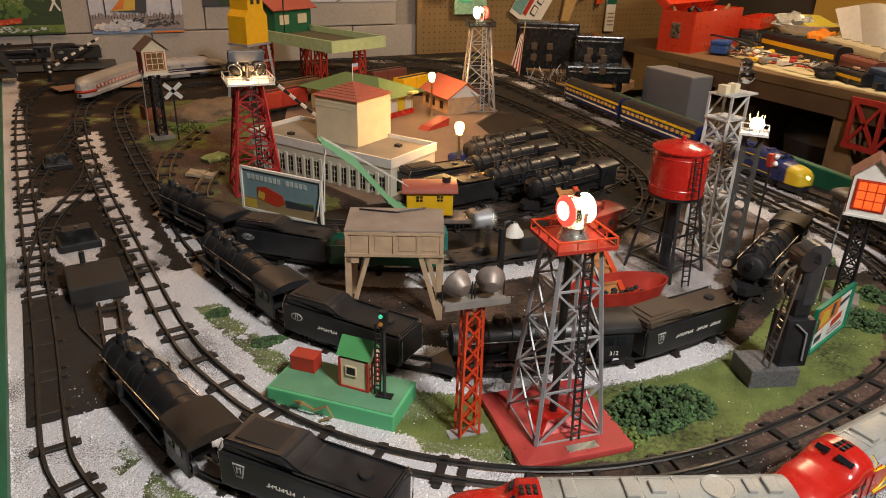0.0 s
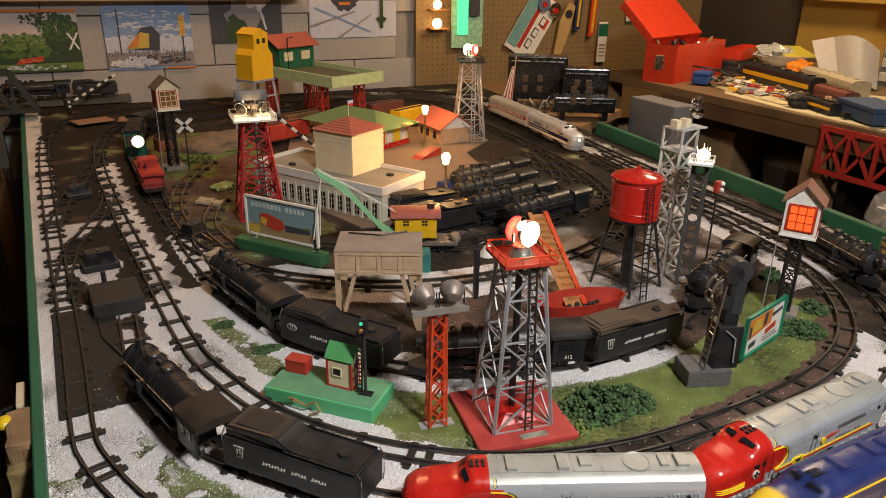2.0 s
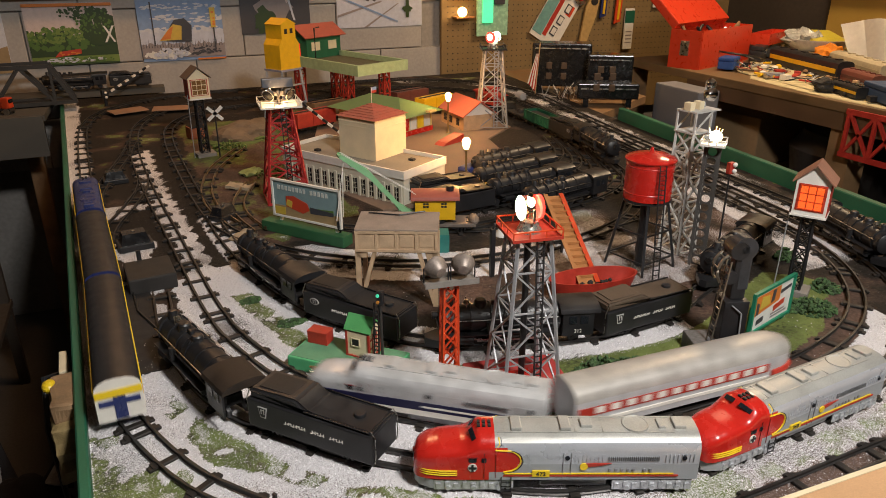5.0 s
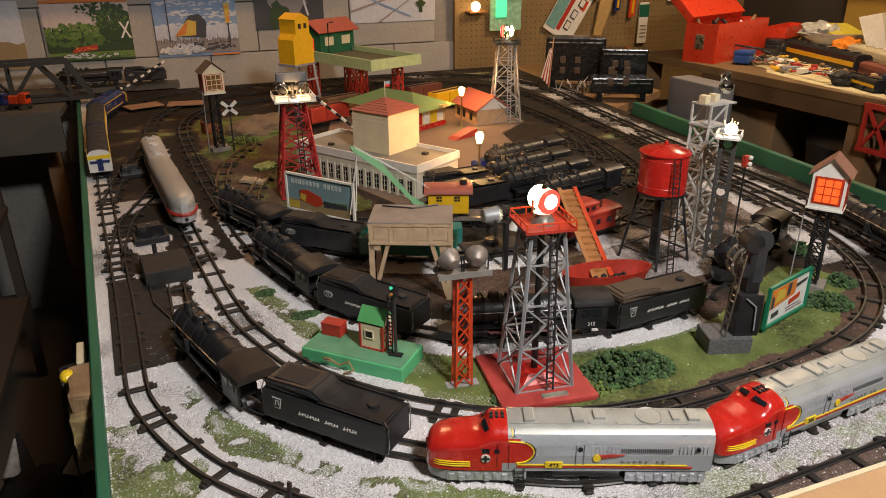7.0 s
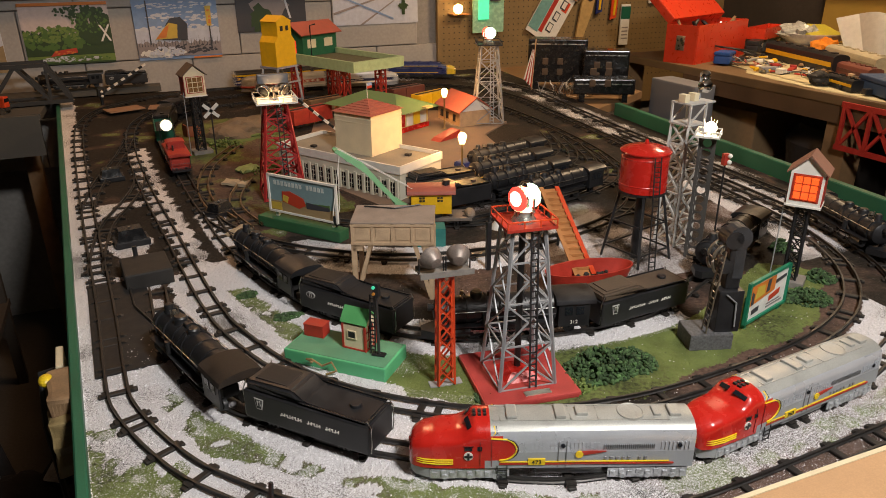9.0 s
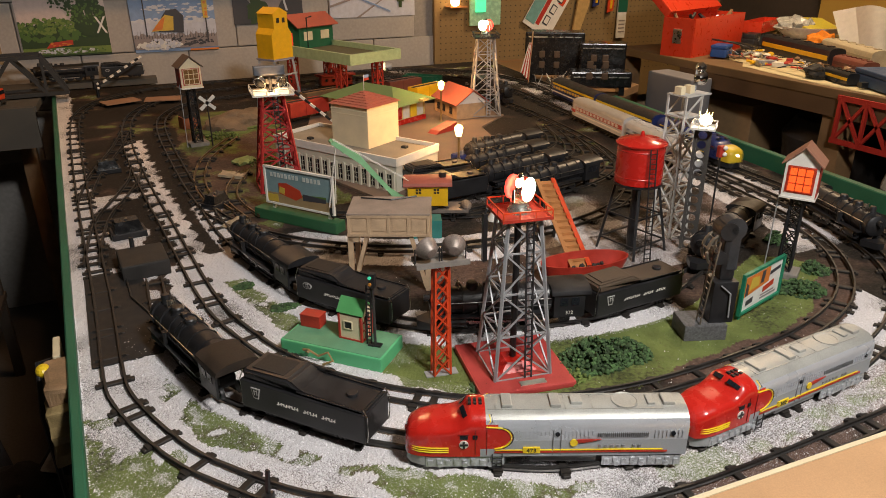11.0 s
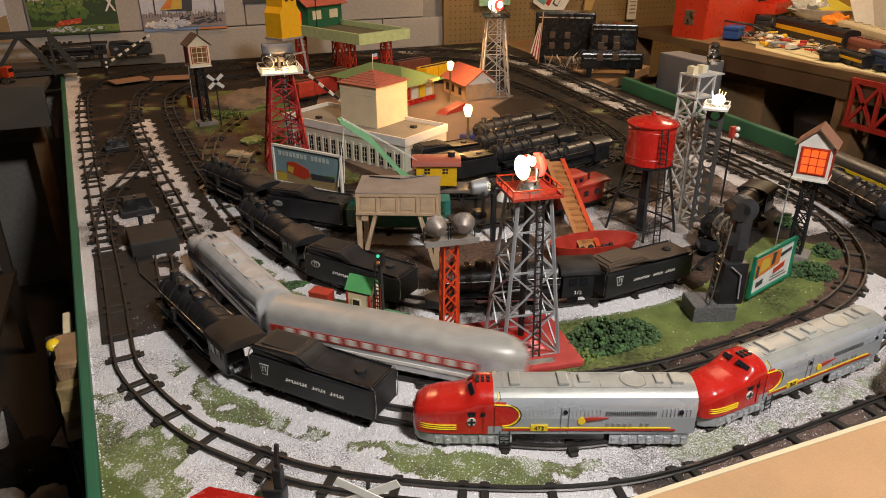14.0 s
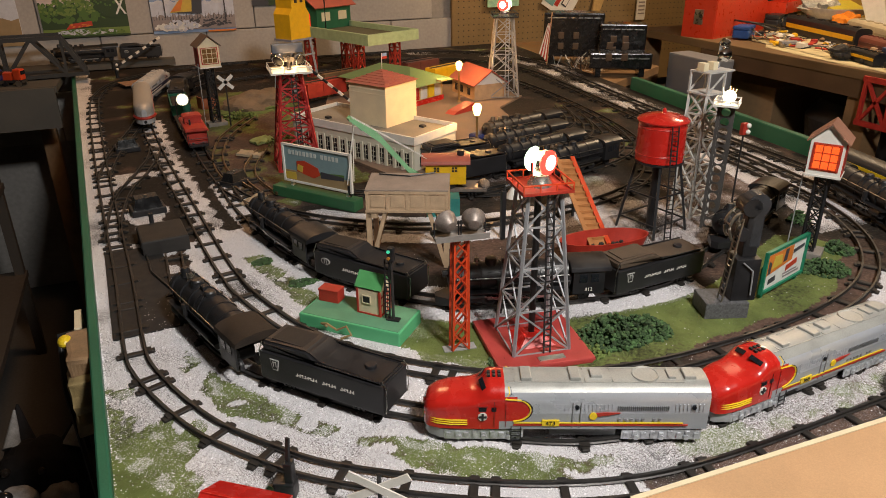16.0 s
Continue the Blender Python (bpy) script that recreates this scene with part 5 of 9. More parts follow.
def gateman():
    t = thing("crossing_platform", pose(-0.145, 0.168, 0, 0, 0, -45), "mint green crossing watchman platform of painted sheet metal", "platform")
    bm = B()
    box(bm, 0, 0, 0, 0.150, 0.068, 0.0205, bevel=0.0018)
    part("body", bm, MINT, t)
    bm = B()
    box(bm, 0, 0, 0.0205, 0.144, 0.062, 0.0006)
    part("top_sheet", bm, mat("worn_green_top", (0.12, 0.30, 0.17), 0.65, vary=0.35, scale=30), t)
    bm = B()
    tube(bm, [(-0.03, -0.036, 0.010), (-0.036, -0.040, 0.016), (-0.026, -0.043, 0.019), (-0.012, -0.042, 0.012), (0.002, -0.041, 0.020), (0.010, -0.043, 0.010), (-0.004, -0.046, 0.003)], 0.0016)
    part("loose_wire", bm, mat("amber_wire", (0.3, 0.2, 0.08), 0.4), t)
    # watchman's shed: front and side walls, gable, overhanging roof
    h = thing("watchman_shed", pose(-0.126, 0.163, 0.0211, 0, 0, -48), "cream watchman shed with red trim and a green gabled roof", "shed")
    bm = B()
    box(bm, 0, 0, 0, 0.034, 0.027, 0.036)
    walls = part("wall_block", bm, CREAM, h)
    for s in (-1, 1):
        bm = B()
        slab(bm, [(-0.0135, 0.036), (0.0135, 0.036), (0.0, 0.053)], 0, 0.0016, Matrix.Translation((s * 0.017, 0, 0)) @ Matrix.Rotation(radians(90), 4, "Z") @ UPRIGHT)
        part("gable", bm, CREAM, walls)
        bm = B()
        sl = Matrix.Translation((0, s * 0.0072, 0.0478)) @ Matrix.Rotation(radians(-s * 50), 4, "X")
        box(bm, 0, 0, -0.001, 0.040, 0.0228, 0.0018, sl)
        part("roof_slope", bm, mat("grass_green_roof", (0.085, 0.33, 0.11), 0.5, vary=0.15), h)
    for sx, sy in ((-1, -1), (1, -1), (1, 1), (-1, 1)):
        bm = B()
        box(bm, sx * 0.0168, sy * 0.0133, 0, 0.0028, 0.0028, 0.0365)
        part("corner_trim", bm, RED_MATTE, h)
    bm = B()
    box(bm, 0, 0, 0, 0.0366, 0.0296, 0.0022)
    part("base_trim", bm, RED_MATTE, h)
    bm = B()
    box(bm, -0.003, -0.0137, 0.017, 0.0105, 0.0014, 0.0105)
    w = part("window", bm, BLACK_MATTE, h)
    bm = B()
    for x, z, sx, sz in ((-0.003, 0.0160, 0.0125, 0.0014), (-0.003, 0.0270, 0.0125, 0.0014), (-0.0090, 0.016, 0.0014, 0.012), (0.003, 0.016, 0.0014, 0.012)):
        box(bm, x, -0.0143, z, sx, 0.0014, sz)
    part("window_frame", bm, CREAM, w)
    bm = B()
    for z in (0.014, 0.026):
        box(bm, 0.0173, 0, z, 0.0014, 0.025, 0.0016)
    for y in (-0.004, 0.006):
        box(bm, 0.0173, y, 0.002, 0.0014, 0.0016, 0.034)
    part("side_trim", bm, RED_MATTE, h)
    bm = B()
    box(bm, 0.0182, 0.0, 0.030, 0.0012, 0.008, 0.009)
    part("gable_opening", bm, BLACK_MATTE, h)
    b = thing("tool_box_red", pose(-0.171, 0.216, 0.0211, 0, 0, -44), "small red metal box on the green platform", "box")
    bm = B()
    box(bm, 0, 0, 0, 0.030, 0.019, 0.0165, bevel=0.0008)
    part("body", bm, RED_MATTE, b)
    bm = B()
    box(bm, 0, 0, 0.0165, 0.031, 0.020, 0.0022, bevel=0.0006)
    part("lid", bm, RED_MATTE, b)
    s = thing("signal_mast", pose(-0.114, 0.130, 0.0211, 0, 0, -40), "slender black signal mast with a ladder and small lamps", "signal")
    bm = B()
    box(bm, 0.004, 0, 0, 0.018, 0.009, 0.0022)
    part("foot", bm, BLACK, s)
    bm = B()
    cyl(bm, (0.004, 0, 0.002), (0.004, 0, 0.104), 0.0021, 0.0016, 10)
    part("mast", bm, mat("dark_steel_tube", (0.10, 0.10, 0.10), 0.35, 0.7), s)
    ladder(s, (-0.004, 0, 0.001), (-0.002, 0, 0.088), 0.0062, 15, BLACK)
    bm = B()
    box(bm, 0.004, 0, 0.086, 0.008, 0.008, 0.019, bevel=0.001)
    part("lamp_head", bm, BLACK, s)
    for k, mm in enumerate((mat("green_signal", (0.05, 0.5, 0.3), 0.2, emit=(0.1, 0.9, 0.5), power=0.5), mat("amber_signal", (0.6, 0.25, 0.05), 0.2))):
        bm = B()
        cyl(bm, (0.002, -0.004, 0.100 - k * 0.009), (0.002, -0.0055, 0.100 - k * 0.009), 0.0022, seg=10)
        part("lens", bm, mm, s)


gateman()


def coal_loader():
    t = thing("coal_loader", pose(-0.0065, 0.346, 0, 0, 0, -25), "dusty tan coal loader bridge with panelled sides on four legs", "loader")
    w, d, z0, z1 = 0.128, 0.082, 0.094, 0.131
    bm = B()
    box(bm, 0, 0, z1 - 0.003, w, d, 0.003, bevel=0.0008)
    part("top_deck", bm, PLASTER_TOP, t)
    for s in (-1, 1):
        bm = B()
        box(bm, 0, s * (d / 2 - 0.002), z0, w - 0.002, 0.003, z1 - z0 - 0.003)
        side = part("side_wall", bm, PLASTER, t)
        for k in range(5):
            bm = B()
            box(bm, -w / 2 + 0.003 + k * (w - 0.006) / 4, s * (d / 2), z0, 0.004, 0.002, z1 - z0 - 0.003)
            part("post", bm, PLASTER, side)
        for z in (z0, z1 - 0.007):
            bm = B()
            box(bm, 0, s * (d / 2), z, w, 0.0024, 0.004)
            part("band", bm, PLASTER, side)
        for k in range(4):
            bm = B()
            box(bm, -w / 2 + 0.019 + k * (w - 0.006) / 4, s * (d / 2 - 0.0006), z0 + 0.008, 0.0215, 0.0016, 0.020, bevel=0.0005)
            part("panel", bm, PLASTER, side)
        bm = B()
        box(bm, s * (w / 2 - 0.002), 0, z0, 0.003, d - 0.004, z1 - z0 - 0.003)
        part("end_wall", bm, PLASTER, t)
        for q in (-1, 1):
            bm = B()
            x0, x1 = s * (w / 2 - 0.004), s * (w / 2 - 0.030)
            y = q * (d / 2 - 0.004)
            beam(bm, (x0, y, 0.0), (x0, y, z0 + 0.002), 0.008, 0.006)
            beam(bm, (x0 - s * 0.002, y, 0.005), (x1, y, z0), 0.0055, 0.006)
            box(bm, x0 - s * 0.006, y, z0 - 0.010, 0.016, 0.006, 0.011)
            part("leg", bm, PLASTER, t)
    bm = B()
    tube(bm, [(-0.05, 0.03, 0.1325), (0.0, 0.02, 0.1325), (0.04, 0.036, 0.1335)], 0.0012)
    part("loose_wire", bm, BLACK, t)


coal_loader()


def crane_car():
    t = thing("crane_car", pose(0.153, 0.587, 0, 0, 0, -22), "yellow crane car with a red roof and a pale green boom", "crane")
    t.scale = (1.13, 1.13, 1.13)
    bm = B()
    box(bm, 0, 0, 0.017, 0.150, 0.046, 0.006, bevel=0.001)
    for s in (-1, 1):
        ball(bm, (s * 0.072, 0, 0.024), 0.020, 0.5, 1.1, 0.35, 14)
    part("frame", bm, mat("grey_casting", (0.16, 0.13, 0.11), 0.6, vary=0.4), t)
    bm = B()
    turned(bm, [(0.026, 0), (0.026, 0.005), (0.022, 0.0075), (0, 0.0075)], 24, (0, 0, 0.023))
    part("turntable", bm, BLACK, t)
    bm = B()
    box(bm, 0.004, 0, 0.0305, 0.070, 0.044, 0.037, bevel=0.0008)
    cab = part("cab", bm, YELLOW, t)
    secs = [section(x, 0.027, 0.0670, 0.0690, 0.0775, nside=1, nroof=8) for x in (-0.038, 0.046)]
    part("roof", loft(secs), ROOF_RED, t, smooth=True)
    for x in (-0.012, 0.019):
        bm = B()
        box(bm, x, -0.0223, 0.0535, 0.0095, 0.0012, 0.0085)
        w = part("window", bm, BLACK_MATTE, cab)
        bm = B()
        box(bm, x, -0.0229, 0.0535, 0.0009, 0.0012, 0.0085)
        box(bm, x, -0.0229, 0.0573, 0.0095, 0.0012, 0.0009)
        part("window_bar", bm, YELLOW, w)
    bm = B()
    cyl(bm, (0.030, 0.0, 0.076), (0.030, 0.0, 0.086), 0.0065, seg=16)
    part("smokestack", bm, BLACK, t)
    bm = B()
    for s in (-1, 1):
        slab(bm, [(-0.026, 0.036), (-0.060, 0.060), (-0.115, 0.128), (-0.160, 0.158), (-0.163, 0.153), (-0.115, 0.114), (-0.058, 0.047), (-0.030, 0.026)], 0, 0.0022, Matrix.Translation((0, s * 0.010 + 0.0011, 0)) @ UPRIGHT)
    for x, z in ((-0.06, 0.054), (-0.09, 0.090), (-0.115, 0.121), (-0.14, 0.138), (-0.158, 0.154)):
        box(bm, x, 0, z - 0.002, 0.010, 0.022, 0.003)
    part("boom", bm, BOOM_GREEN, t).matrix_basis = pose(0, 0, 0, 0, 0, 18)
    bm = B()
    for y in (-0.007, 0.007):
        tube(bm, [(-0.161 + abs(y), y, 0.155), (-0.165 + y, y, 0.045)], 0.0009)
        tube(bm, [(-0.158, y, 0.158), (-0.03, y, 0.074)], 0.0006)
    part("hoist_rope", bm, WHITE, t).matrix_basis = pose(0, 0, 0, 0, 0, 18)
    bm = B()
    turned(bm, [(0.001, 0.045), (0.006, 0.040), (0.0065, 0.030), (0.004, 0.024), (0.0, 0.023)], 14, (-0.165, 0, 0))
    tube(bm, [(-0.165, 0, 0.026), (-0.165, 0.004, 0.018), (-0.165, 0.002, 0.013), (-0.165, -0.004, 0.015)], 0.0013)
    part("hook_block", bm, BLACK, t).matrix_basis = pose(0, 0, 0, 0, 0, 18)
    for x in (-0.05, 0.05):
        truck(t, x, BLACK, 0.036, 2)


crane_line = Line([(-0.06, 0.70), (0.06, 0.625), (0.153, 0.587), (0.24, 0.552), (0.30, 0.545)])
track(crane_line, "short siding track under the crane car")
crane_car()


def sawmill_conveyor():
    t = thing("log_conveyor", pose(0.302, 0.311, 0, 0, 0, -101), "orange inclined conveyor running up from a red hopper tray", "conveyor")
    p, q = Vector((0.075, 0, 0.010)), Vector((-0.110, 0, 0.105))
    bm = B()
    slab(bm, [(p.x, p.z), (q.x, q.z), (q.x, q.z - 0.003), (p.x, p.z - 0.003)], 0, 0.030, Matrix.Translation((0, 0.015, 0)) @ UPRIGHT)
    part("belt", bm, ORANGE_WOOD, t)
    for s in (-1, 1):
        bm = B()
        beam(bm, p + Vector((0, s * 0.015, 0.004)), q + Vector((0, s * 0.015, 0.004)), 0.008, 0.002)
        part("side_rail", bm, ORANGE_RED if s > 0 else ORANGE_WOOD, t)
    for k in range(1, 14):
        c = p.lerp(q, k / 14)
        bm = B()
        box(bm, c.x, 0, c.z + 0.001, 0.002, 0.027, 0.0045)
        part("cleat", bm, ORANGE_WOOD, t)
    bm = B()
    for s in (-1, 1):
        beam(bm, (-0.085, s * 0.014, 0.0), (-0.085, s * 0.014, 0.092), 0.004)
    part("support_leg", bm, BLACK, t)
    h = thing("hopper_tray", pose(0.285, 0.225, 0, 0, 0, -8), "shallow oval red hopper tray with dark rock inside", "tray")
    bm = B()
    out = [(0.078 * math.cos(a) * (1 if abs(math.cos(a)) < 0.9 else 1.0), 0.033 * math.sin(a)) for a in np.linspace(0, 2 * math.pi, 28, endpoint=False)]
    r0 = [bm.verts.new((x * 0.86, y * 0.80, 0.004)) for x, y in out]
    r1 = [bm.verts.new((x, y, 0.034)) for x, y in out]
    r2 = [bm.verts.new((x * 0.965, y * 0.93, 0.034)) for x, y in out]
    r3 = [bm.verts.new((x * 0.84, y * 0.77, 0.010)) for x, y in out]
    for a, b in ((r0, r1), (r1, r2), (r2, r3)):
        for i in range(28):
            j = (i + 1) % 28
            bm.faces.new((a[i], a[j], b[j], b[i]))
    bm.faces.new(r0[::-1])
    bm.faces.new(r3)
    part("tray", bm, RED_MATTE, h, smooth=True)
    bm = B()
    for k in range(40):
        bmesh.ops.create_icosphere(bm, subdivisions=1, radius=random.uniform(0.003, 0.006), matrix=pose(random.uniform(-0.05, 0.05), random.uniform(-0.017, 0.017), random.uniform(0.010, 0.014), random.uniform(0, 90), 0, 0))
    part("rock", bm, COAL, h)["kind"] = "stuff"


sawmill_conveyor()


def water_tank():
    t = thing("water_tower", pose(0.432, 0.292, 0, 0, 0, 12), "glossy red round water tower on four black legs", "water tower")
    bm = B()
    turned(bm, [(0, 0.128), (0.0395, 0.128), (0.0405, 0.1285), (0.0405, 0.140), (0.0412, 0.141), (0.0405, 0.142), (0.0405, 0.186), (0.0412, 0.187), (0.0405, 0.188), (0.0405, 0.196)], 40)
    part("tank", bm, RED, t, smooth=True)
    bm = B()
    turned(bm, [(0.0405, 0.194), (0.0432, 0.195), (0.0436, 0.1975), (0.042, 0.199), (0.032, 0.2030), (0.016, 0.2065), (0.004, 0.208), (0.0032, 0.213), (0.002, 0.216), (0, 0.2165)], 40)
    part("lid", bm, RED, t, smooth=True)
    bm = B()
    turned(bm, [(0, 0.1275), (0.042, 0.1275), (0.042, 0.1245), (0, 0.1245)], 32)
    part("ring_plate", bm, BLACK, t)
    for i in range(4):
        a = radians(45 + 90 * i)
        bm = B()
        beam(bm, (0.060 * math.cos(a), 0.060 * math.sin(a), 0), (0.036 * math.cos(a), 0.036 * math.sin(a), 0.126), 0.0042)
        part("leg", bm, BLACK, t)
        b = radians(135 + 90 * i)
        for z, r in ((0.022, 0.056), (0.070, 0.0465)):
            bm = B()
            beam(bm, (r * math.cos(a), r * math.sin(a), z), (r * math.cos(b), r * math.sin(b), z), 0.0026)
            part("level_bar", bm, BLACK, t)
    bm = B()
    cyl(bm, (0, 0, 0), (0, 0, 0.126), 0.0085, seg=16)
    part("riser_pipe", bm, BLACK, t)
    ladder(t, (-0.028, -0.060, 0.0), (-0.0195, -0.0418, 0.196), 0.011, 24, BLACK, (0.902, -0.423, 0))


water_tank()


def grey_girder_tower():
    t = thing("girder_tower", pose(0.545, 0.325, 0, 0, 0, 8), "pale grey lattice tower with floodlights on a flat top", "tower")
    lattice(t, 0.023, 0.019, 0.0, 0.225, 5, 0.0032, mat("pale_grey_lattice", (0.50, 0.49, 0.47), 0.5), 0.0048)
    bm = B()
    box(bm, 0, 0, 0.225, 0.046, 0.044, 0.003)
    part("housing_floor", bm, mat("pale_grey_lattice", (0.50, 0.49, 0.47)), t)
    for s in (-1, 1):
        for a, b, w in (((-0.020, 0.227), (-0.020, 0.262), 0.0035), ((0.020, 0.227), (0.020, 0.262), 0.0035), ((-0.020, 0.228), (0.020, 0.260), 0.0025)):
            bm = B()
            beam(bm, (a[0], s * 0.020, a[1]), (b[0], s * 0.020, b[1]), w)
            part("housing_bar", bm, mat("pale_grey_lattice", (0.50, 0.49, 0.47)), t)
    bm = B()
    box(bm, 0.010, 0, 0.262, 0.064, 0.044, 0.0025)
    part("flat_top", bm, mat("pale_grey_lattice", (0.50, 0.49, 0.47)), t)
    for x in (-0.016, 0.008):
        bm = B()
        box(bm, x, 0, 0.2645, 0.012, 0.015, 0.014, bevel=0.001)
        part("lamp_box", bm, CREAM, t)
    part("lamp_post", beam(B(), (0.030, 0.006, 0.2645), (0.032, 0.008, 0.306), 0.0045), GREY_PAINT, t)
    flood_lamp(t, 0.034, 0.0, 0.288, 0.0125, 10)
    flood_lamp(t, 0.036, 0.004, 0.305, 0.0095, 25)


def punched_pole():
    t = thing("floodlight_pole", pose(0.521, 0.246, 0, 0, 0, 40), "dark punched-metal floodlight pole with a lit white lamp", "floodlight")
    for s in (-1, 1):
        bm = B()
        box(bm, 0, s * 0.0115, 0, 0.003, 0.005, 0.222)
        part("side_rail", bm, mat("dark_pole_grey", (0.09, 0.085, 0.08), 0.5, 0.3), t)
    for k in range(13):
        bm = B()
        z = 0.012 + k * 0.0165
        rim = [(0.0075 * math.cos(a), 0.0073 * math.sin(a)) for a in np.linspace(0, 2 * math.pi, 14, endpoint=False)]
        outr = [(0.0088 * np.clip(1.5 * math.cos(a), -1, 1), 0.0088 * np.clip(1.5 * math.sin(a), -1, 1)) for a in np.linspace(0, 2 * math.pi, 14, endpoint=False)]
        for side in (-1, 1):
            va = [bm.verts.new((side * 0.0012, y, z + q)) for y, q in rim]
            vb = [bm.verts.new((side * 0.0012, y, z + q)) for y, q in outr]
            for i in range(14):
                j = (i + 1) % 14
                bm.faces.new((va[i], va[j], vb[j], vb[i]))
        part("punched_panel", bm, mat("dark_pole_grey", (0.09, 0.085, 0.08), 0.5, 0.3), t)
    bm = B()
    tube(bm, [(0.006, 0.012, 0.0), (0.005, 0.013, 0.1), (0.004, 0.012, 0.2)], 0.0012)
    part("cable", bm, mat("yellowish_cable", (0.5, 0.42, 0.12), 0.5), t)
    railed_platform(t, 0.019, 0.222, WHITE, WHITE, 0.010)
    f = flood_lamp(t, 0.002, -0.002, 0.2365, 0.0105, -170, True)
    bm = B()
    ball(bm, (-0.005, -0.001, 0.2365), 0.0092)
    part("lit_bulb", bm, BULB_WHITE, f, "lit white bulb")
    # added cones round the bulb that glow with it, no lamps themselves
    bm = B()
    for k in range(5):
        a = k * 1.25
        cyl(bm, (0.009 * math.cos(a), 0.009 * math.sin(a), 0.240), (0.011 * math.cos(a), 0.011 * math.sin(a), 0.252 - 0.003 * (k % 3)), 0.0008, 0.0003, 6)
    part("glow_spike", bm, BULB, f)
    r = thing("red_marker_lamp", pose(0.553, 0.232, 0.0), "red wall lamp with two pale bulbs on a thin stand", "lamp")
    bm = B()
    cyl(bm, (0, 0, 0), (0, 0, 0.175), 0.0016, seg=8)
    part("stand", bm, BLACK, r)
    bm = B()
    box(bm, 0, 0, 0.172, 0.012, 0.008, 0.020, bevel=0.001)
    part("housing", bm, RED_MATTE, r)
    for z in (0.177, 0.188):
        bm = B()
        ball(bm, (0.004, -0.005, z), 0.0042)
        part("bulb", bm, WHITE, r)


grey_girder_tower()
punched_pole()


def pole_shack(m, label, win_m, roof_m, tall, wall_m=WHITE, bar_m=ORANGE_RED):
    """A small signal cabin on a dark lattice pole."""
    t = thing("elevated_cabin", m, label, "cabin", "elevated cabins")
    bm = B()
    box(bm, 0, 0, 0, 0.052, 0.046, 0.010, bevel=0.001)
    part("foot_block", bm, mat("grey_footing", (0.22, 0.20, 0.18), 0.8, vary=0.4), t)
    lattice(t, 0.0105, 0.0095, 0.010, tall, 6, 0.0020, BLACK, 0.0034)
    bm = B()
    box(bm, 0, 0, tall, 0.058, 0.050, 0.003)
    part("floor_plate", bm, WHITE, t)
    bm = B()
    box(bm, 0, 0, tall + 0.003, 0.054, 0.046, 0.054)
    walls = part("wall_block", bm, wall_m, t)
    for s in (-1, 1):
        bm = B()
        slab(bm, [(-0.027, 0), (0.027, 0), (0, 0.024)], 0, 0.0016, Matrix.Translation((0, s * 0.0222 + 0.0008, tall + 0.057)) @ UPRIGHT)
        part("gable", bm, wall_m, walls)
        bm = B()
        sl = Matrix.Translation((s * 0.0158, 0, tall + 0.0688)) @ Matrix.Rotation(radians(s * 41), 4, "Y")
        box(bm, 0, 0, 0, 0.044, 0.060, 0.002, sl)
        part("roof_slope", bm, roof_m, t)
        # window: red frame, lit or dark panes
        bm = B()
        box(bm, 0, s * 0.0234, tall + 0.010, 0.045, 0.0014, 0.043)
        fr = part("window_frame", bm, RED_MATTE, walls)
        for i in range(3):
            for j in range(3):
                bm = B()
                box(bm, (i - 1) * 0.0126, s * 0.0240, tall + 0.0135 + j * 0.0126, 0.0108, 0.0014, 0.0108)
                part("pane", bm, win_m, fr)
        bm = B()
        for i in range(4):
            box(bm, -0.0192 + i * 0.0128, s * 0.0244, tall + 0.0125, 0.0014, 0.0014, 0.0385)
            box(bm, 0, s * 0.0244, tall + 0.0118 + i * 0.0128, 0.0395, 0.0014, 0.0014)
        part("glazing_bar", bm, bar_m, fr)
        bm = B()
        box(bm, s * 0.0274, 0, tall + 0.004, 0.0014, 0.042, 0.050)
        part("side_panel", bm, RED_MATTE, walls)
    bm = B()
    cyl(bm, (-0.032, -0.012, 0.0), (-0.030, -0.012, tall + 0.012), 0.0011, seg=6)
    part("guy_rod", bm, GREY_PAINT, t)
    return t


shack = pole_shack(pose(0.594, 0.098, 0, 0, 0, -57), "white elevated cabin with a glowing orange window", mat("glowing_orange_pane", (0.8, 0.12, 0.03), 0.3, emit=(1.0, 0.10, 0.012), power=0.85), ROOF_BROWN, 0.138)
shack.scale = (0.90, 0.90, 1.0)
pole_shack(pose(-0.200, 1.375, 0, 0, 0, 10), "cream elevated cabin with a red-framed dark window", mat("dim_lit_pane", (0.10, 0.05, 0.02), 0.25, emit=(1.0, 0.45, 0.12), power=0.06), mat("dark_brown_roof", (0.11, 0.075, 0.055), 0.7, vary=0.3), 0.158, CREAM, CREAM)


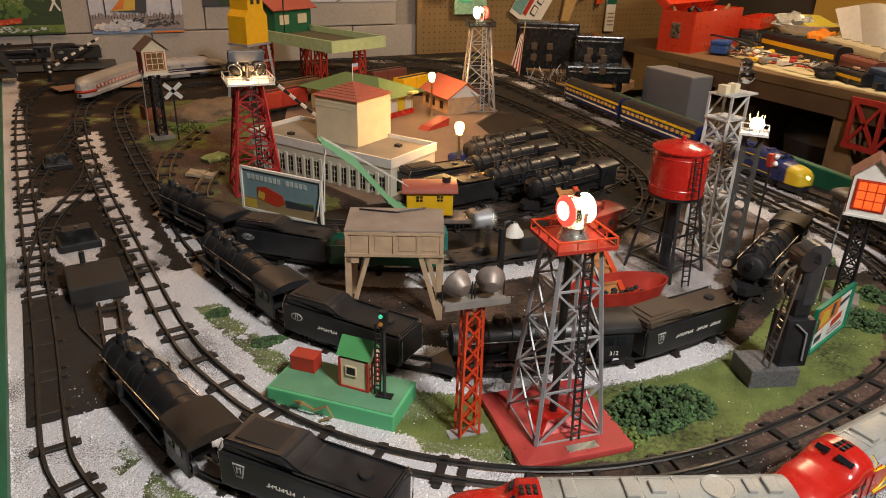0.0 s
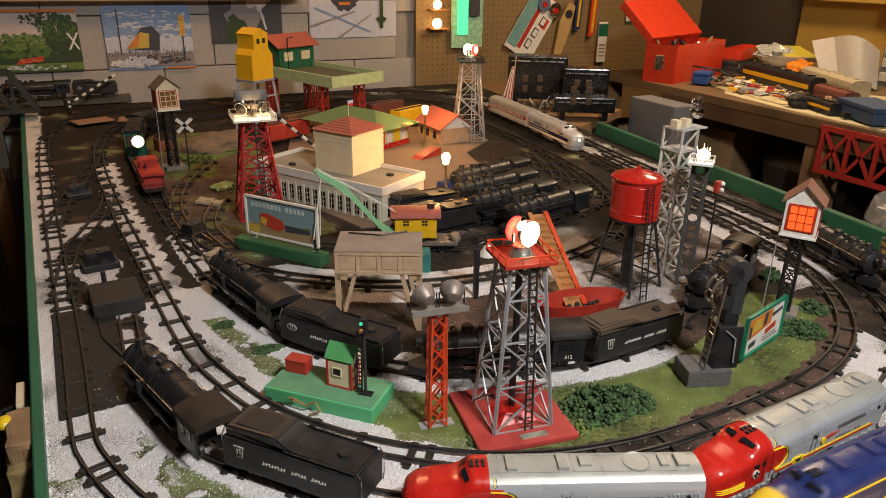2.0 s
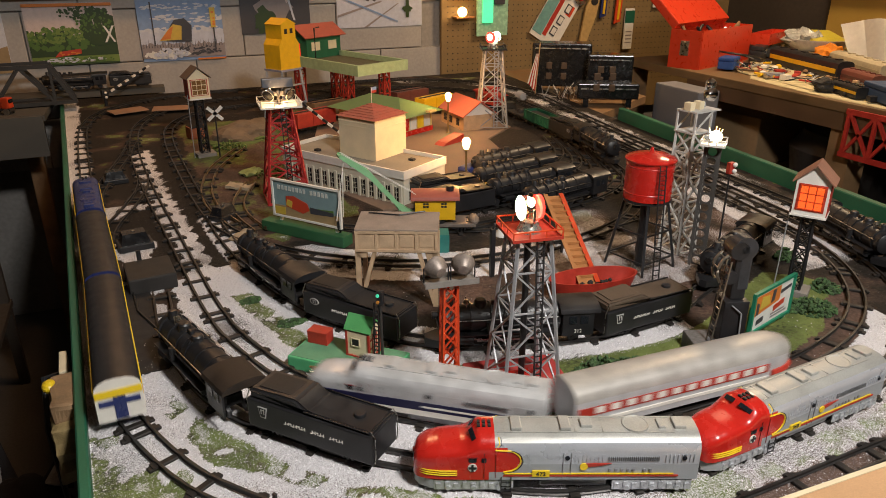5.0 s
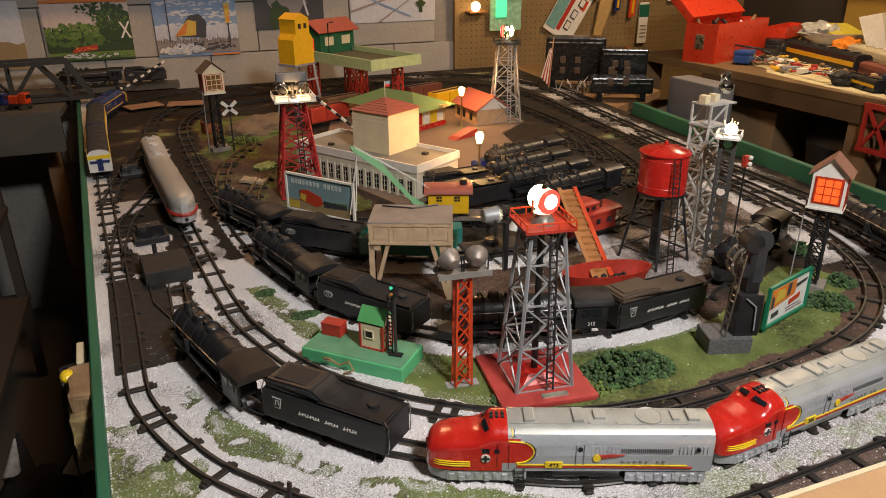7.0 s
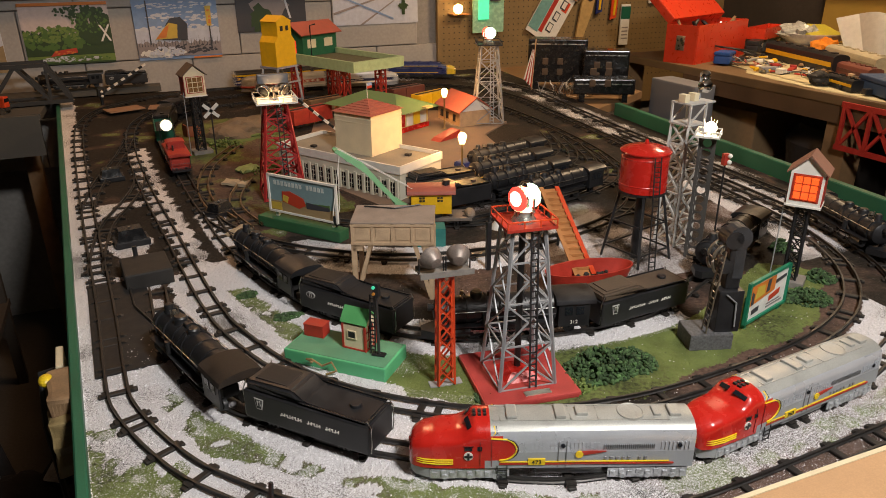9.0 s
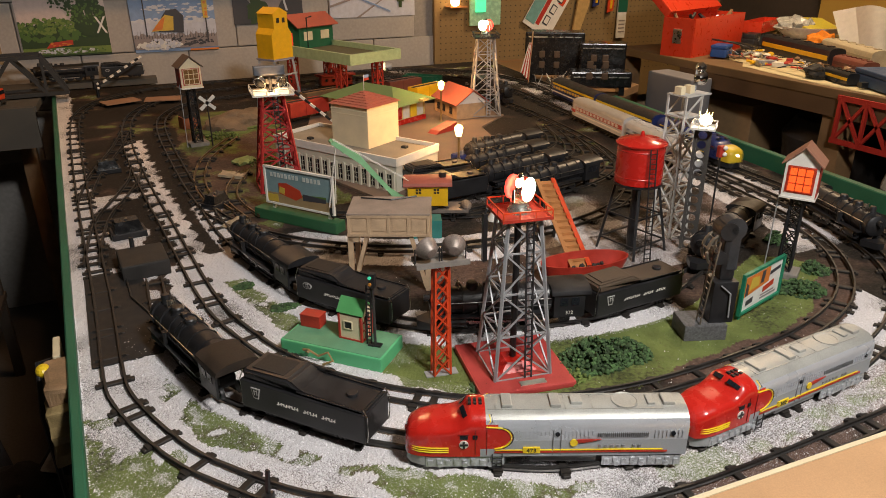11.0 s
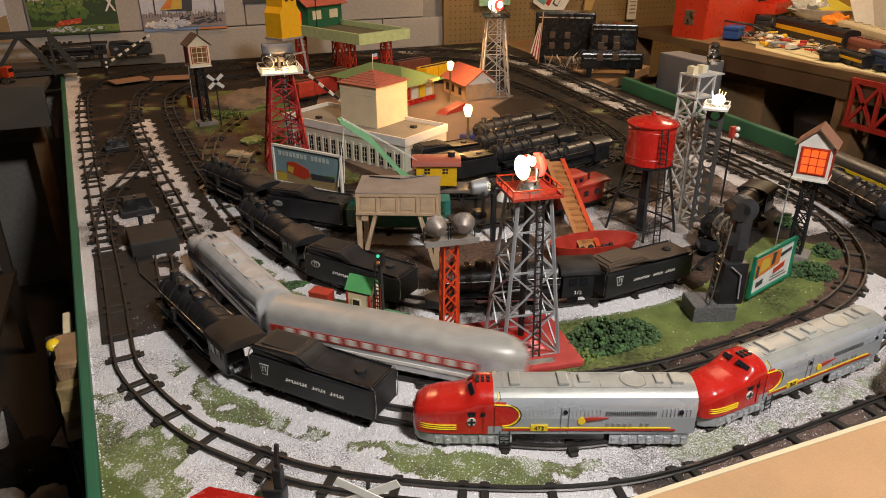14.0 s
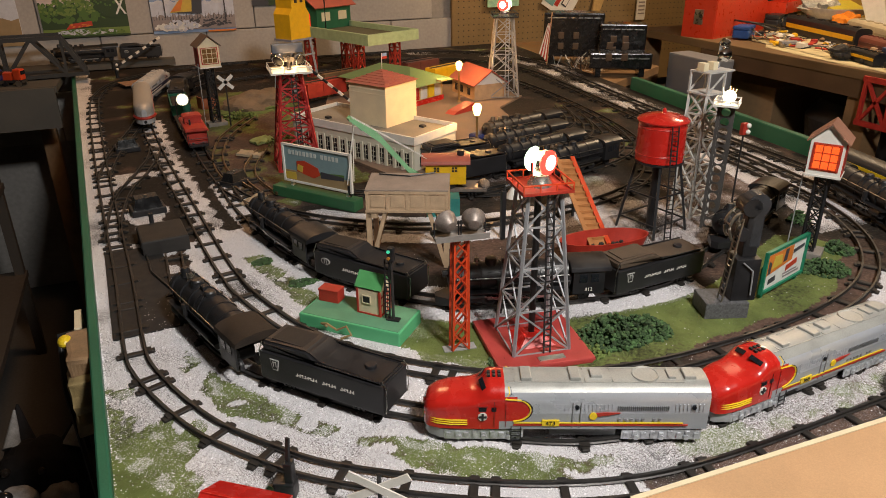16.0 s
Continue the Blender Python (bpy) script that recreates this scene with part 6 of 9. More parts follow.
def coaling_signal():
    t = thing("signal_tower", pose(0.332, 0.004, 0, 0, 0, -20), "black signal tower with a ladder on a speckled grey base", "signal")
    stone = mat("speckled_grey_base", (0.11, 0.11, 0.115), 0.7, vary=0.8, scale=260, fine=900)
    bm = B()
    box(bm, -0.004, 0, 0, 0.060, 0.046, 0.024, bevel=0.0015)
    part("base", bm, stone, t)
    bm = B()
    box(bm, 0.018, 0.0, 0.024, 0.034, 0.032, 0.062, bevel=0.0012)
    part("machine_box", bm, BLACK, t)
    bm = B()
    box(bm, 0.020, 0.0, 0.086, 0.020, 0.018, 0.080, bevel=0.003)
    part("column", bm, BLACK, t)
    bm = B()
    pts = [(0.008 + 0.020 * math.cos(a), -0.006, 0.128 + 0.024 * math.sin(a)) for a in np.linspace(1.3, 3.9, 12)]
    tube(bm, pts, 0.0022)
    pts = [(x, 0.010, z) for x, _, z in pts]
    tube(bm, pts, 0.0022)
    for k in (1, 4, 7, 10):
        beam(bm, (pts[k][0], -0.006, pts[k][2]), (pts[k][0], 0.010, pts[k][2]), 0.0014)
    part("hoop", bm, mat("tarnished_hoop", (0.3, 0.27, 0.22), 0.35, 0.8), t)
    bm = B()
    cyl(bm, (0.012, -0.012, 0.158), (0.012, 0.014, 0.158), 0.0125, seg=18)
    cyl(bm, (0.005, -0.012, 0.120), (0.005, 0.014, 0.120), 0.0095, seg=16)
    part("pulley", bm, BLACK, t)
    bm = B()
    cyl(bm, (0.020, -0.010, 0.160), (0.020, 0.010, 0.160), 0.0165, seg=22)
    cyl(bm, (0.020, -0.012, 0.160), (0.020, 0.012, 0.160), 0.0060, seg=16)
    box(bm, 0.024, 0, 0.100, 0.016, 0.019, 0.060, bevel=0.003)
    part("rounded_head", bm, mat("slate_black", (0.035, 0.037, 0.042), 0.4, vary=0.4), t)
    ladder(t, (-0.012, -0.012, 0.024), (-0.001, -0.012, 0.146), 0.013, 14, mat("tarnished_hoop", (0.3, 0.27, 0.22)), (0, 1, 0))
    bm = B()
    tube(bm, [(0.010, -0.018, 0.082), (0.024, -0.019, 0.070), (0.026, -0.019, 0.034)], 0.0012)
    part("side_rail", bm, GREY_PAINT, t)


coaling_signal()


def billboard(m, label, w, h, frame_m, back_m, art, foot=0.012, flat=0.0):
    t = thing("billboard", m, label, "billboard", "billboards")
    bm = B()
    box(bm, 0, 0.002, foot, w - 0.003, 0.003, h)
    panel = part("panel", bm, back_m, t)
    for x, z, sx, sz in ((0, foot - 0.002, w, 0.004), (0, foot + h - 0.002, w, 0.004), (-w / 2, foot - 0.002, 0.004, h + 0.004), (w / 2, foot - 0.002, 0.004, h + 0.004)):
        bm = B()
        box(bm, x, 0, z, sx, 0.005, sz)
        part("frame_bar", bm, frame_m, t)
    for x in (-w * 0.42, w * 0.42):
        bm = B()
        box(bm, x, 0.005, 0, 0.006, 0.006, foot + h * 0.6)
        part("post", bm, frame_m, t)
    for name, outline, mm, lift in art:
        bm = B()
        slab(bm, [(x * w, foot + z * h) for x, z in outline], 0, 0.0006, Matrix.Translation((0, 0.0005 - lift * 0.0004, 0)) @ UPRIGHT)
        part(name, bm, mm, panel)
    return t


def rect(x0, z0, x1, z1):
    return [(x0, z0), (x1, z0), (x1, z1), (x0, z1)]


PRINT = {n: mat("print_" + n, c, 0.5, vary=0.15) for n, c in dict(sky=(0.20, 0.30, 0.32), pale=(0.55, 0.58, 0.55), red=(0.5, 0.05, 0.02), tan=(0.34, 0.24, 0.12), yellow=(0.6, 0.42, 0.06), white=(0.75, 0.74, 0.70), orange=(0.65, 0.2, 0.03), dark=(0.05, 0.05, 0.06), blue=(0.22, 0.33, 0.55), green=(0.08, 0.16, 0.03), leaf=(0.03, 0.06, 0.015), cloud=(0.6, 0.62, 0.68), pink=(0.62, 0.52, 0.50), snow=(0.55, 0.58, 0.68), smoke=(0.28, 0.24, 0.24), grass=(0.16, 0.24, 0.05)).items()}
billboard(pose(-0.083, 0.660, 0.022, 0, 0, -53), "pale framed advertising billboard with a red locomotive picture", 0.166, 0.074, WHITE, PRINT["sky"],
          [("ground_print", rect(-0.48, 0.02, 0.48, 0.30), PRINT["tan"], 1), ("hill_print", [(-0.1, 0.28), (0.4, 0.28), (0.4, 0.42), (0.1, 0.38)], PRINT["green"], 1), ("engine_print", [(-0.30, 0.30), (-0.05, 0.18), (0.05, 0.30), (0.02, 0.48), (-0.18, 0.62), (-0.30, 0.58)], PRINT["red"], 2), ("nose_print", [(-0.30, 0.34), (-0.22, 0.28), (-0.20, 0.46), (-0.28, 0.5)], PRINT["yellow"], 3), ("yellow_print", rect(-0.48, 0.05, -0.32, 0.25), PRINT["yellow"], 2), ("grey_print", [(0.06, 0.22), (0.4, 0.26), (0.4, 0.36), (0.06, 0.4)], PRINT["dark"], 2)]
          + [("letter_bar", rect(-0.42 + k * 0.055 + (0.05 if k > 7 else 0), 0.74, -0.385 + k * 0.055 + (0.05 if k > 7 else 0), 0.86), PRINT["pale"], 1) for k in range(13)])
bm = B()
box(bm, 0, 0, 0, 0.205, 0.030, 0.022, bevel=0.002)
green_base = part("billboard_stand", bm, mat("green_stand_paint", (0.03, 0.12, 0.05), 0.55, vary=0.25), None)
green_base.matrix_basis = pose(-0.086, 0.664, 0, 0, 0, -53)
tagged(green_base, "dark green painted wooden billboard stand", "stand")
billboard(pose(0.457, 0.021, 0, 0, 0, 15.6), "small green-framed billboard with a white and orange poster", 0.115, 0.062, mat("green_frame_paint", (0.012, 0.20, 0.11), 0.45), PRINT["white"],
          [("photo_print", [(-0.44, 0.40), (0.16, 0.52), (0.16, 0.90), (-0.44, 0.90)], PRINT["orange"], 1), ("photo_light", [(-0.34, 0.52), (-0.10, 0.56), (-0.12, 0.80), (-0.30, 0.84)], PRINT["yellow"], 2), ("photo_dark", [(-0.06, 0.56), (0.02, 0.58), (0.04, 0.88), (-0.04, 0.88)], PRINT["dark"], 2), ("photo_dark", [(-0.42, 0.42), (-0.36, 0.43), (-0.36, 0.70), (-0.42, 0.76)], PRINT["dark"], 2), ("red_print", [(0.04, 0.28), (0.30, 0.36), (0.30, 0.50), (0.04, 0.42)], PRINT["red"], 2), ("dark_print", [(0.18, 0.66), (0.44, 0.72), (0.44, 0.80), (0.18, 0.76)], PRINT["dark"], 1), ("dark_print", [(-0.36, 0.14), (-0.20, 0.17), (-0.20, 0.30), (-0.36, 0.27)], PRINT["dark"], 1), ("text_bar", rect(0.0, 0.12, 0.40, 0.16), PRINT["smoke"], 1), ("text_bar", rect(0.0, 0.20, 0.34, 0.235), PRINT["smoke"], 1)], 0.012)


def red_floodlight_tower():
    t = thing("floodlight_tower", pose(-0.070, 0.920, 0, 0, 0, -4), "red lattice floodlight tower with a white railed lamp platform", "tower")
    red = mat("crimson_lattice", (0.42, 0.03, 0.03), 0.45, vary=0.25)
    lattice(t, 0.046, 0.022, 0.0, 0.212, 5, 0.0032, red, 0.0048)
    ladder(t, (0.006, -0.047, 0.0), (0.004, -0.024, 0.212), 0.010, 24, BLACK)
    railed_platform(t, 0.043, 0.212, WHITE, WHITE, 0.013)
    bm = B()
    cyl(bm, (0, 0, 0.214), (0, 0, 0.246), 0.004, seg=10)
    box(bm, 0, 0, 0.232, 0.060, 0.004, 0.010)
    part("lamp_bracket", bm, BLACK, t)
    for x, y, yaw in ((-0.022, -0.016, 230), (0.022, -0.016, 310), (-0.022, 0.016, 130), (0.022, 0.016, 50)):
        flood_lamp(t, x, y, 0.238, 0.0135, yaw, False, tilt=25)
    # boxes given emission to stand in for lamplight on the platform
    bm = B()
    for x in (-0.026, 0.02):
        box(bm, x, -0.026, 0.2145, 0.026, 0.020, 0.009, bevel=0.001)
    part("glow_box", bm, mat("lamplight_glow", (0.9, 0.85, 0.7), 0.4, emit=(1.0, 0.72, 0.34), power=1.3), t)
    part("lamp_housing", box(B(), 0, 0.004, 0.250, 0.066, 0.016, 0.020, bevel=0.002), mat("slate_housing", (0.10, 0.11, 0.13), 0.45), t)
    point_lamp("floodlight_tower_light", (-0.070, 0.893, 0.2265), 0.16, (1.0, 0.56, 0.24), 0.004)


red_floodlight_tower()


def street_lamp(x, y, h):
    t = thing("street_lamp", pose(x, y, 0), "lit toy street lamp with a white globe on a brass post", "street lamp", "street lamps")
    bm = B()
    turned(bm, [(0.0095, 0), (0.0085, 0.004), (0.0045, 0.008), (0.0028, 0.014), (0.0024, h - 0.018), (0.0042, h - 0.015), (0.0052, h - 0.012), (0.0, h - 0.012)], 16)
    part("post", bm, mat("brass_post", (0.38, 0.24, 0.09), 0.4, 0.6), t, smooth=True)
    bm = B()
    turned(bm, [(0.0062, h - 0.012), (0.0100, h + 0.002), (0.0098, h + 0.008), (0.006, h + 0.013), (0, h + 0.0145)], 18)
    part("globe", bm, mat("lit_globe", (1, 0.9, 0.7), 0.3, emit=(1.0, 0.66, 0.25), power=7.0, bump=0), t, "glowing white globe", smooth=True)
    point_lamp("street_lamp_light", (x, y, h + 0.030), 1.7, (1.0, 0.50, 0.17), 0.012)


street_lamp(0.519, 1.338, 0.114)
street_lamp(0.326, 0.800, 0.114)


def station():
    t = thing("station_building", pose(0.120, 0.950, 0, 0, 0, 31), "pale grey two-tier station with rows of dark windows", "building")
    w, d, h = 0.155, 0.380, 0.080  # side, front length, height; front faces -x in this space
    bm = B()
    box(bm, 0, 0, 0, w, d, h - 0.008)
    walls = part("wall_block", bm, STATION_GREY, t)
    for x, y, sx, sy in ((-w / 2, 0, 0.005, d + 0.005), (w / 2, 0, 0.005, d + 0.005), (0, -d / 2, w, 0.005), (0, d / 2, w, 0.005)):
        bm = B()
        box(bm, x, y, h - 0.016, sx, sy, 0.018)
        part("parapet", bm, WHITE, walls)
    bm = B()
    box(bm, 0, 0, h - 0.0075, w - 0.006, d - 0.006, 0.001)
    part("flat_roof", bm, mat("dusty_roof", (0.27, 0.24, 0.19), 0.8, vary=0.3, scale=20), t)
    n = 15
    for k in range(n):
        y = -d / 2 + 0.020 + k * (d - 0.04) / (n - 1)
        bm = B()
        box(bm, -w / 2 - 0.0006, y, 0.009, 0.0022, 0.0095, 0.036)
        win = part("window", bm, BLUE_GLASS, walls)
        bm = B()
        for z in (0.009, 0.0205, 0.032, 0.044):
            box(bm, -w / 2 - 0.0014, y, z, 0.0016, 0.0095, 0.0012)
        box(bm, -w / 2 - 0.0014, y, 0.009, 0.0016, 0.0012, 0.036)
        part("window_bar", bm, STATION_GREY, win)
    for k in range(n + 1):
        y = -d / 2 + 0.020 + (k - 0.5) * (d - 0.04) / (n - 1)
        bm = B()
        box(bm, -w / 2 - 0.0012, y, 0.003, 0.004, 0.0070, 0.047)
        part("pilaster", bm, STATION_GREY, walls)
    for k in range(4):
        x = -w / 2 + 0.025 + k * 0.035
        bm = B()
        box(bm, x, -d / 2 - 0.0006, 0.012, 0.0115, 0.0022, 0.022)
        part("side_window", bm, BLUE_GLASS if k != 2 else PRINT["blue"], walls)
    cx, cy, cw, cz = 0.030, -0.0125, 0.112, 0.168
    bm = B()
    box(bm, cx, cy, h - 0.008, cw, cw, cz - h + 0.008)
    upper = part("upper_block", bm, CREAM, t)
    for z in (cz - 0.022, cz - 0.012):
        bm = B()
        box(bm, cx, cy, z, cw + 0.0016, cw + 0.0016, 0.0022)
        part("string_course", bm, CREAM, upper)
    bm = B()
    a = cw / 2 + 0.006
    lo = [bm.verts.new((cx + x * a, cy + y * a, cz)) for x, y in ((-1, -1), (1, -1), (1, 1), (-1, 1))]
    ap = bm.verts.new((cx, cy, cz + 0.026))
    for i in range(4):
        bm.faces.new((lo[i], lo[(i + 1) % 4], ap))
    bm.faces.new(lo[::-1])
    roof = part("hipped_roof", bm, ROOF_RED, t)
    for k in range(1, 7):
        u = k / 7
        bm = B()
        q = a * (1 - u)
        c = [(cx - q, cy - q), (cx + q, cy - q), (cx + q, cy + q), (cx - q, cy + q)]
        for i in range(4):
            beam(bm, (*c[i], cz + 0.026 * u + 0.0004), (*c[(i + 1) % 4], cz + 0.026 * u + 0.0004), 0.0012)
        part("roof_rib", bm, ROOF_RED, roof)
    bm = B()
    tube(bm, [(cx, cy, cz + 0.024), (cx, cy, cz + 0.062)], 0.0008)
    part("flagpole", bm, WHITE, t)
    bm = B()
    box(bm, cx + 0.009, cy, cz + 0.048, 0.018, 0.0008, 0.006)
    part("flag_red", bm, RED_MATTE, t)
    bm = B()
    box(bm, cx + 0.009, cy, cz + 0.054, 0.018, 0.0008, 0.007)
    part("flag_blue", bm, PRINT["blue"], t)
    for x, y in ((0.03, -0.13), (-0.035, 0.11)):
        bm = B()
        box(bm, x, y, h - 0.007, 0.012, 0.014, 0.006, bevel=0.002)
        part("roof_vent", bm, DUSTY, t)


station()


def green_depot():
    t = thing("depot_building", pose(0.361, 1.476, 0, 0, 0, 28), "small depot with a green hipped roof and red and yellow walls", "building")
    w, d = 0.15, 0.26
    bm = B()
    box(bm, 0, 0, 0, w, d, 0.070)
    walls = part("wall_block", bm, mat("depot_yellow", (0.65, 0.5, 0.2), 0.55), t)
    bm = B()
    a, b = 0.100, 0.160
    lo = [bm.verts.new((x * a, y * b, 0.068)) for x, y in ((-1, -1), (1, -1), (1, 1), (-1, 1))]
    p, q = bm.verts.new((0, -0.062, 0.108)), bm.verts.new((0, 0.062, 0.108))
    bm.faces.new((lo[0], lo[1], p))
    bm.faces.new((lo[1], lo[2], q, p))
    bm.faces.new((lo[2], lo[3], q))
    bm.faces.new((lo[3], lo[0], p, q))
    bm.faces.new(lo[::-1])
    part("hipped_roof", bm, ROOF_GREEN, t)
    for k, (mm, x) in enumerate(((RED, -0.05), (PRINT["white"], -0.015), (YELLOW_BRIGHT, 0.02), (PRINT["white"], 0.05))):
        bm = B()
        box(bm, x, -d / 2 - 0.001, 0.022, 0.028, 0.002, 0.042)
        part("wall_panel", bm, mm, walls)
    bm = B()
    box(bm, 0, -d / 2 - 0.002, 0.0, w + 0.004, 0.003, 0.020)
    part("wainscot", bm, RED, walls)
    bm = B()
    box(bm, 0.03, -0.165, 0.072, 0.03, 0.018, 0.006)
    part("roof_sign", bm, mat("depot_yellow", (0.65, 0.5, 0.2)), t)


def hut():
    t = thing("freight_hut", pose(0.622, 1.415, 0, 0, 0, 2), "orange-lit freight hut with a dull red gabled roof", "building")
    bm = B()
    box(bm, 0, 0, 0, 0.11, 0.16, 0.052)
    walls = part("wall_block", bm, mat("hut_tan", (0.55, 0.36, 0.2), 0.6), t)
    for s in (-1, 1):
        bm = B()
        slab(bm, [(-0.055, 0.052), (0.055, 0.052), (0, 0.090)], 0, 0.002, Matrix.Translation((0, s * 0.079, 0)) @ UPRIGHT)
        part("gable", bm, WHITE, walls)
        bm = B()
        box(bm, 0, 0, 0, 0.078, 0.180, 0.003, Matrix.Translation((s * 0.030, 0, 0.0705)) @ Matrix.Rotation(radians(s * 34.5), 4, "Y"))
        part("roof_slope", bm, ROOF_RED, t)
    for y in (-0.04, 0.01, 0.05):
        bm = B()
        box(bm, -0.0555, y, 0.016, 0.0016, 0.018, 0.022)
        part("window", bm, BLUE_GLASS, walls)


green_depot()
hut()


def grain_elevator():
    t = thing("grain_elevator", pose(0.105, 1.735, 0.010, 0, 0, 32), "bright yellow grain elevator on a grey trestle", "building")
    for sx, sy in ((-1, -1), (1, -1), (1, 1), (-1, 1)):
        bm = B()
        beam(bm, (sx * 0.056, sy * 0.046, 0), (sx * 0.040, sy * 0.034, 0.160), 0.007)
        part("trestle_leg", bm, GREY_PAINT, t)
    for z in (0.05, 0.11):
        bm = B()
        for sy in (-1, 1):
            beam(bm, (-0.05, sy * 0.04, z), (0.05, sy * 0.04, z), 0.005)
        part("trestle_bar", bm, GREY_PAINT, t)
    bm = B()
    box(bm, 0, 0, 0.156, 0.094, 0.080, 0.006)
    part("deck", bm, mat("grey_blue_deck", (0.25, 0.25, 0.33), 0.6), t)
    bm = B()
    slab(bm, [(-0.043, 0.162), (0.043, 0.162), (0.043, 0.238), (0.030, 0.256), (0.030, 0.300), (-0.030, 0.300), (-0.030, 0.256), (-0.043, 0.238)], 0, 0.072, Matrix.Translation((0, 0.036, 0)) @ UPRIGHT)
    body = part("body", bm, YELLOW, t)
    bm = B()
    slab(bm, [(-0.034, 0.300), (0.034, 0.300), (0, 0.318)], 0, 0.074, Matrix.Translation((0, 0.037, 0)) @ UPRIGHT)
    part("roof", bm, YELLOW, t)
    for x in (-0.012, 0.012):
        bm = B()
        box(bm, x, -0.0366, 0.272, 0.011, 0.0016, 0.015)
        part("window", bm, BLACK_MATTE, body)
    bm = B()
    box(bm, 0.0306, 0, 0.270, 0.0016, 0.010, 0.018)
    part("side_window", bm, BLACK_MATTE, body)


grain_elevator()


def raised_deck():
    t = thing("stock_deck", pose(0.335, 1.865, 0, 0, 0, 22), "pale green raised loading deck on red lattice legs", "platform")
    z = 0.160
    for sx, sy in ((-1, -1), (1, -1), (1, 1), (-1, 1)):
        leg = new("leg_frame")
        leg.parent = t
        leg.matrix_basis = pose(sx * 0.080, sy * 0.140, 0)
        lattice(leg, 0.013, 0.013, 0, z, 3, 0.003, RED_MATTE, 0.004)
    edge = mat("pale_green_trim", (0.36, 0.48, 0.28), 0.5)
    bm = B()
    box(bm, 0, 0, z, 0.21, 0.45, 0.004)
    part("floor", bm, mat("deck_dark", (0.10, 0.10, 0.06), 0.7, vary=0.4), t)
    for x, y, sx, sy in ((-0.105, 0, 0.012, 0.462), (0.105, 0, 0.012, 0.462), (0, -0.225, 0.198, 0.012), (0, 0.225, 0.198, 0.012)):
        bm = B()
        box(bm, x, y, z - 0.012, sx, sy, 0.034)
        part("side_wall", bm, edge, t)
    bm = B()
    tube(bm, [(-0.085, 0.03, z + 0.004), (-0.085, 0.03, z + 0.12), (-0.07, 0.02, z + 0.124)], 0.003)
    part("lamp_post", bm, BLACK, t)
    h = thing("deck_house", pose(0.285, 2.035, z + 0.004, 0, 0, 30), "dark green house with cream windows and a red roof", "building")
    bm = B()
    box(bm, 0, 0, 0, 0.170, 0.100, 0.075)
    walls = part("wall_block", bm, mat("house_green", (0.02, 0.13, 0.06), 0.5), h)
    for s in (-1, 1):
        bm = B()
        box(bm, 0, 0, 0, 0.205, 0.078, 0.003, Matrix.Translation((0, s * 0.030, 0.094)) @ Matrix.Rotation(radians(-s * 32), 4, "X"))
        part("roof_slope", bm, ROOF_RED, h)
        bm = B()
        slab(bm, [(-0.05, 0.075), (0.05, 0.075), (0, 0.106)], 0, 0.002, Matrix.Translation((s * 0.084, 0, 0)) @ Matrix.Rotation(radians(90), 4, "Z") @ UPRIGHT)
        part("gable", bm, mat("house_green", (0.02, 0.13, 0.06)), walls)
    for x in (-0.042, 0.042):
        bm = B()
        box(bm, x, -0.0506, 0.028, 0.042, 0.0016, 0.030)
        part("window", bm, CREAM, walls)
    bm = B()
    box(bm, -0.0860, 0, 0.010, 0.002, 0.03, 0.044)
    part("lit_doorway", bm, mat("red_lit_door", (0.6, 0.03, 0.02), 0.4, emit=(1.0, 0.05, 0.03), power=0.8), walls)


raised_deck()


def control_box(x, y, yaw, s=1.0):
    t = thing("switch_machine", pose(x, y, 0, 0, 0, yaw), "black metal switch box with a bright screw on top", "switch box", "switch boxes")
    bm = B()
    box(bm, 0, 0, 0, 0.062 * s, 0.046 * s, 0.014 * s, bevel=0.002)
    part("base", bm, BLACK, t)
    bm = B()
    slab(bm, [(-0.026 * s, -0.019 * s), (0.026 * s, -0.019 * s), (0.026 * s, 0.019 * s), (-0.026 * s, 0.019 * s)], 0.014 * s, 0.034 * s)
    for v in bm.verts:
        if v.co.z > 0.02 * s:
            v.co.x *= 0.78
            v.co.y *= 0.72
    part("cover", bm, BLACK_GLOSS, t)
    bm = B()
    cyl(bm, (0, 0, 0.034 * s), (0, 0, 0.036 * s), 0.003, seg=10)
    part("screw", bm, STEEL, t)
    return t


control_box(-0.398, 0.735, 8)
control_box(-0.222, 0.595 + 0.24, 40, 0.85)
control_box(-0.43, 1.20, 6, 0.9)
b2 = thing("control_box", pose(-0.378, 0.560, 0, 0, 0, 5), "large dusty black control box beside the track", "switch box")
bm = B()
box(bm, 0, 0, 0, 0.075, 0.085, 0.028, bevel=0.003)
part("body", bm, DUSTY, b2)
bm = B()
cyl(bm, (-0.01, 0.045, 0.0), (-0.01, 0.045, 0.044), 0.004, seg=10)
part("lever", bm, BLACK, b2)
ramp = thing("uncoupling_ramp", pose(-0.420, 0.405, 0, 0, 0, 3), "dark flat track board under worn switch rails", "track board")
bm = B()
box(bm, 0, 0, 0, 0.088, 0.300, 0.0035)
part("board", bm, BLACK_MATTE, ramp)
bm = B()
tube(bm, [(0.018, 0.14, 0.006), (0.02, 0.04, 0.006), (0.048, -0.06, 0.006)], 0.0016)
part("point_rail", bm, RAIL, ramp)


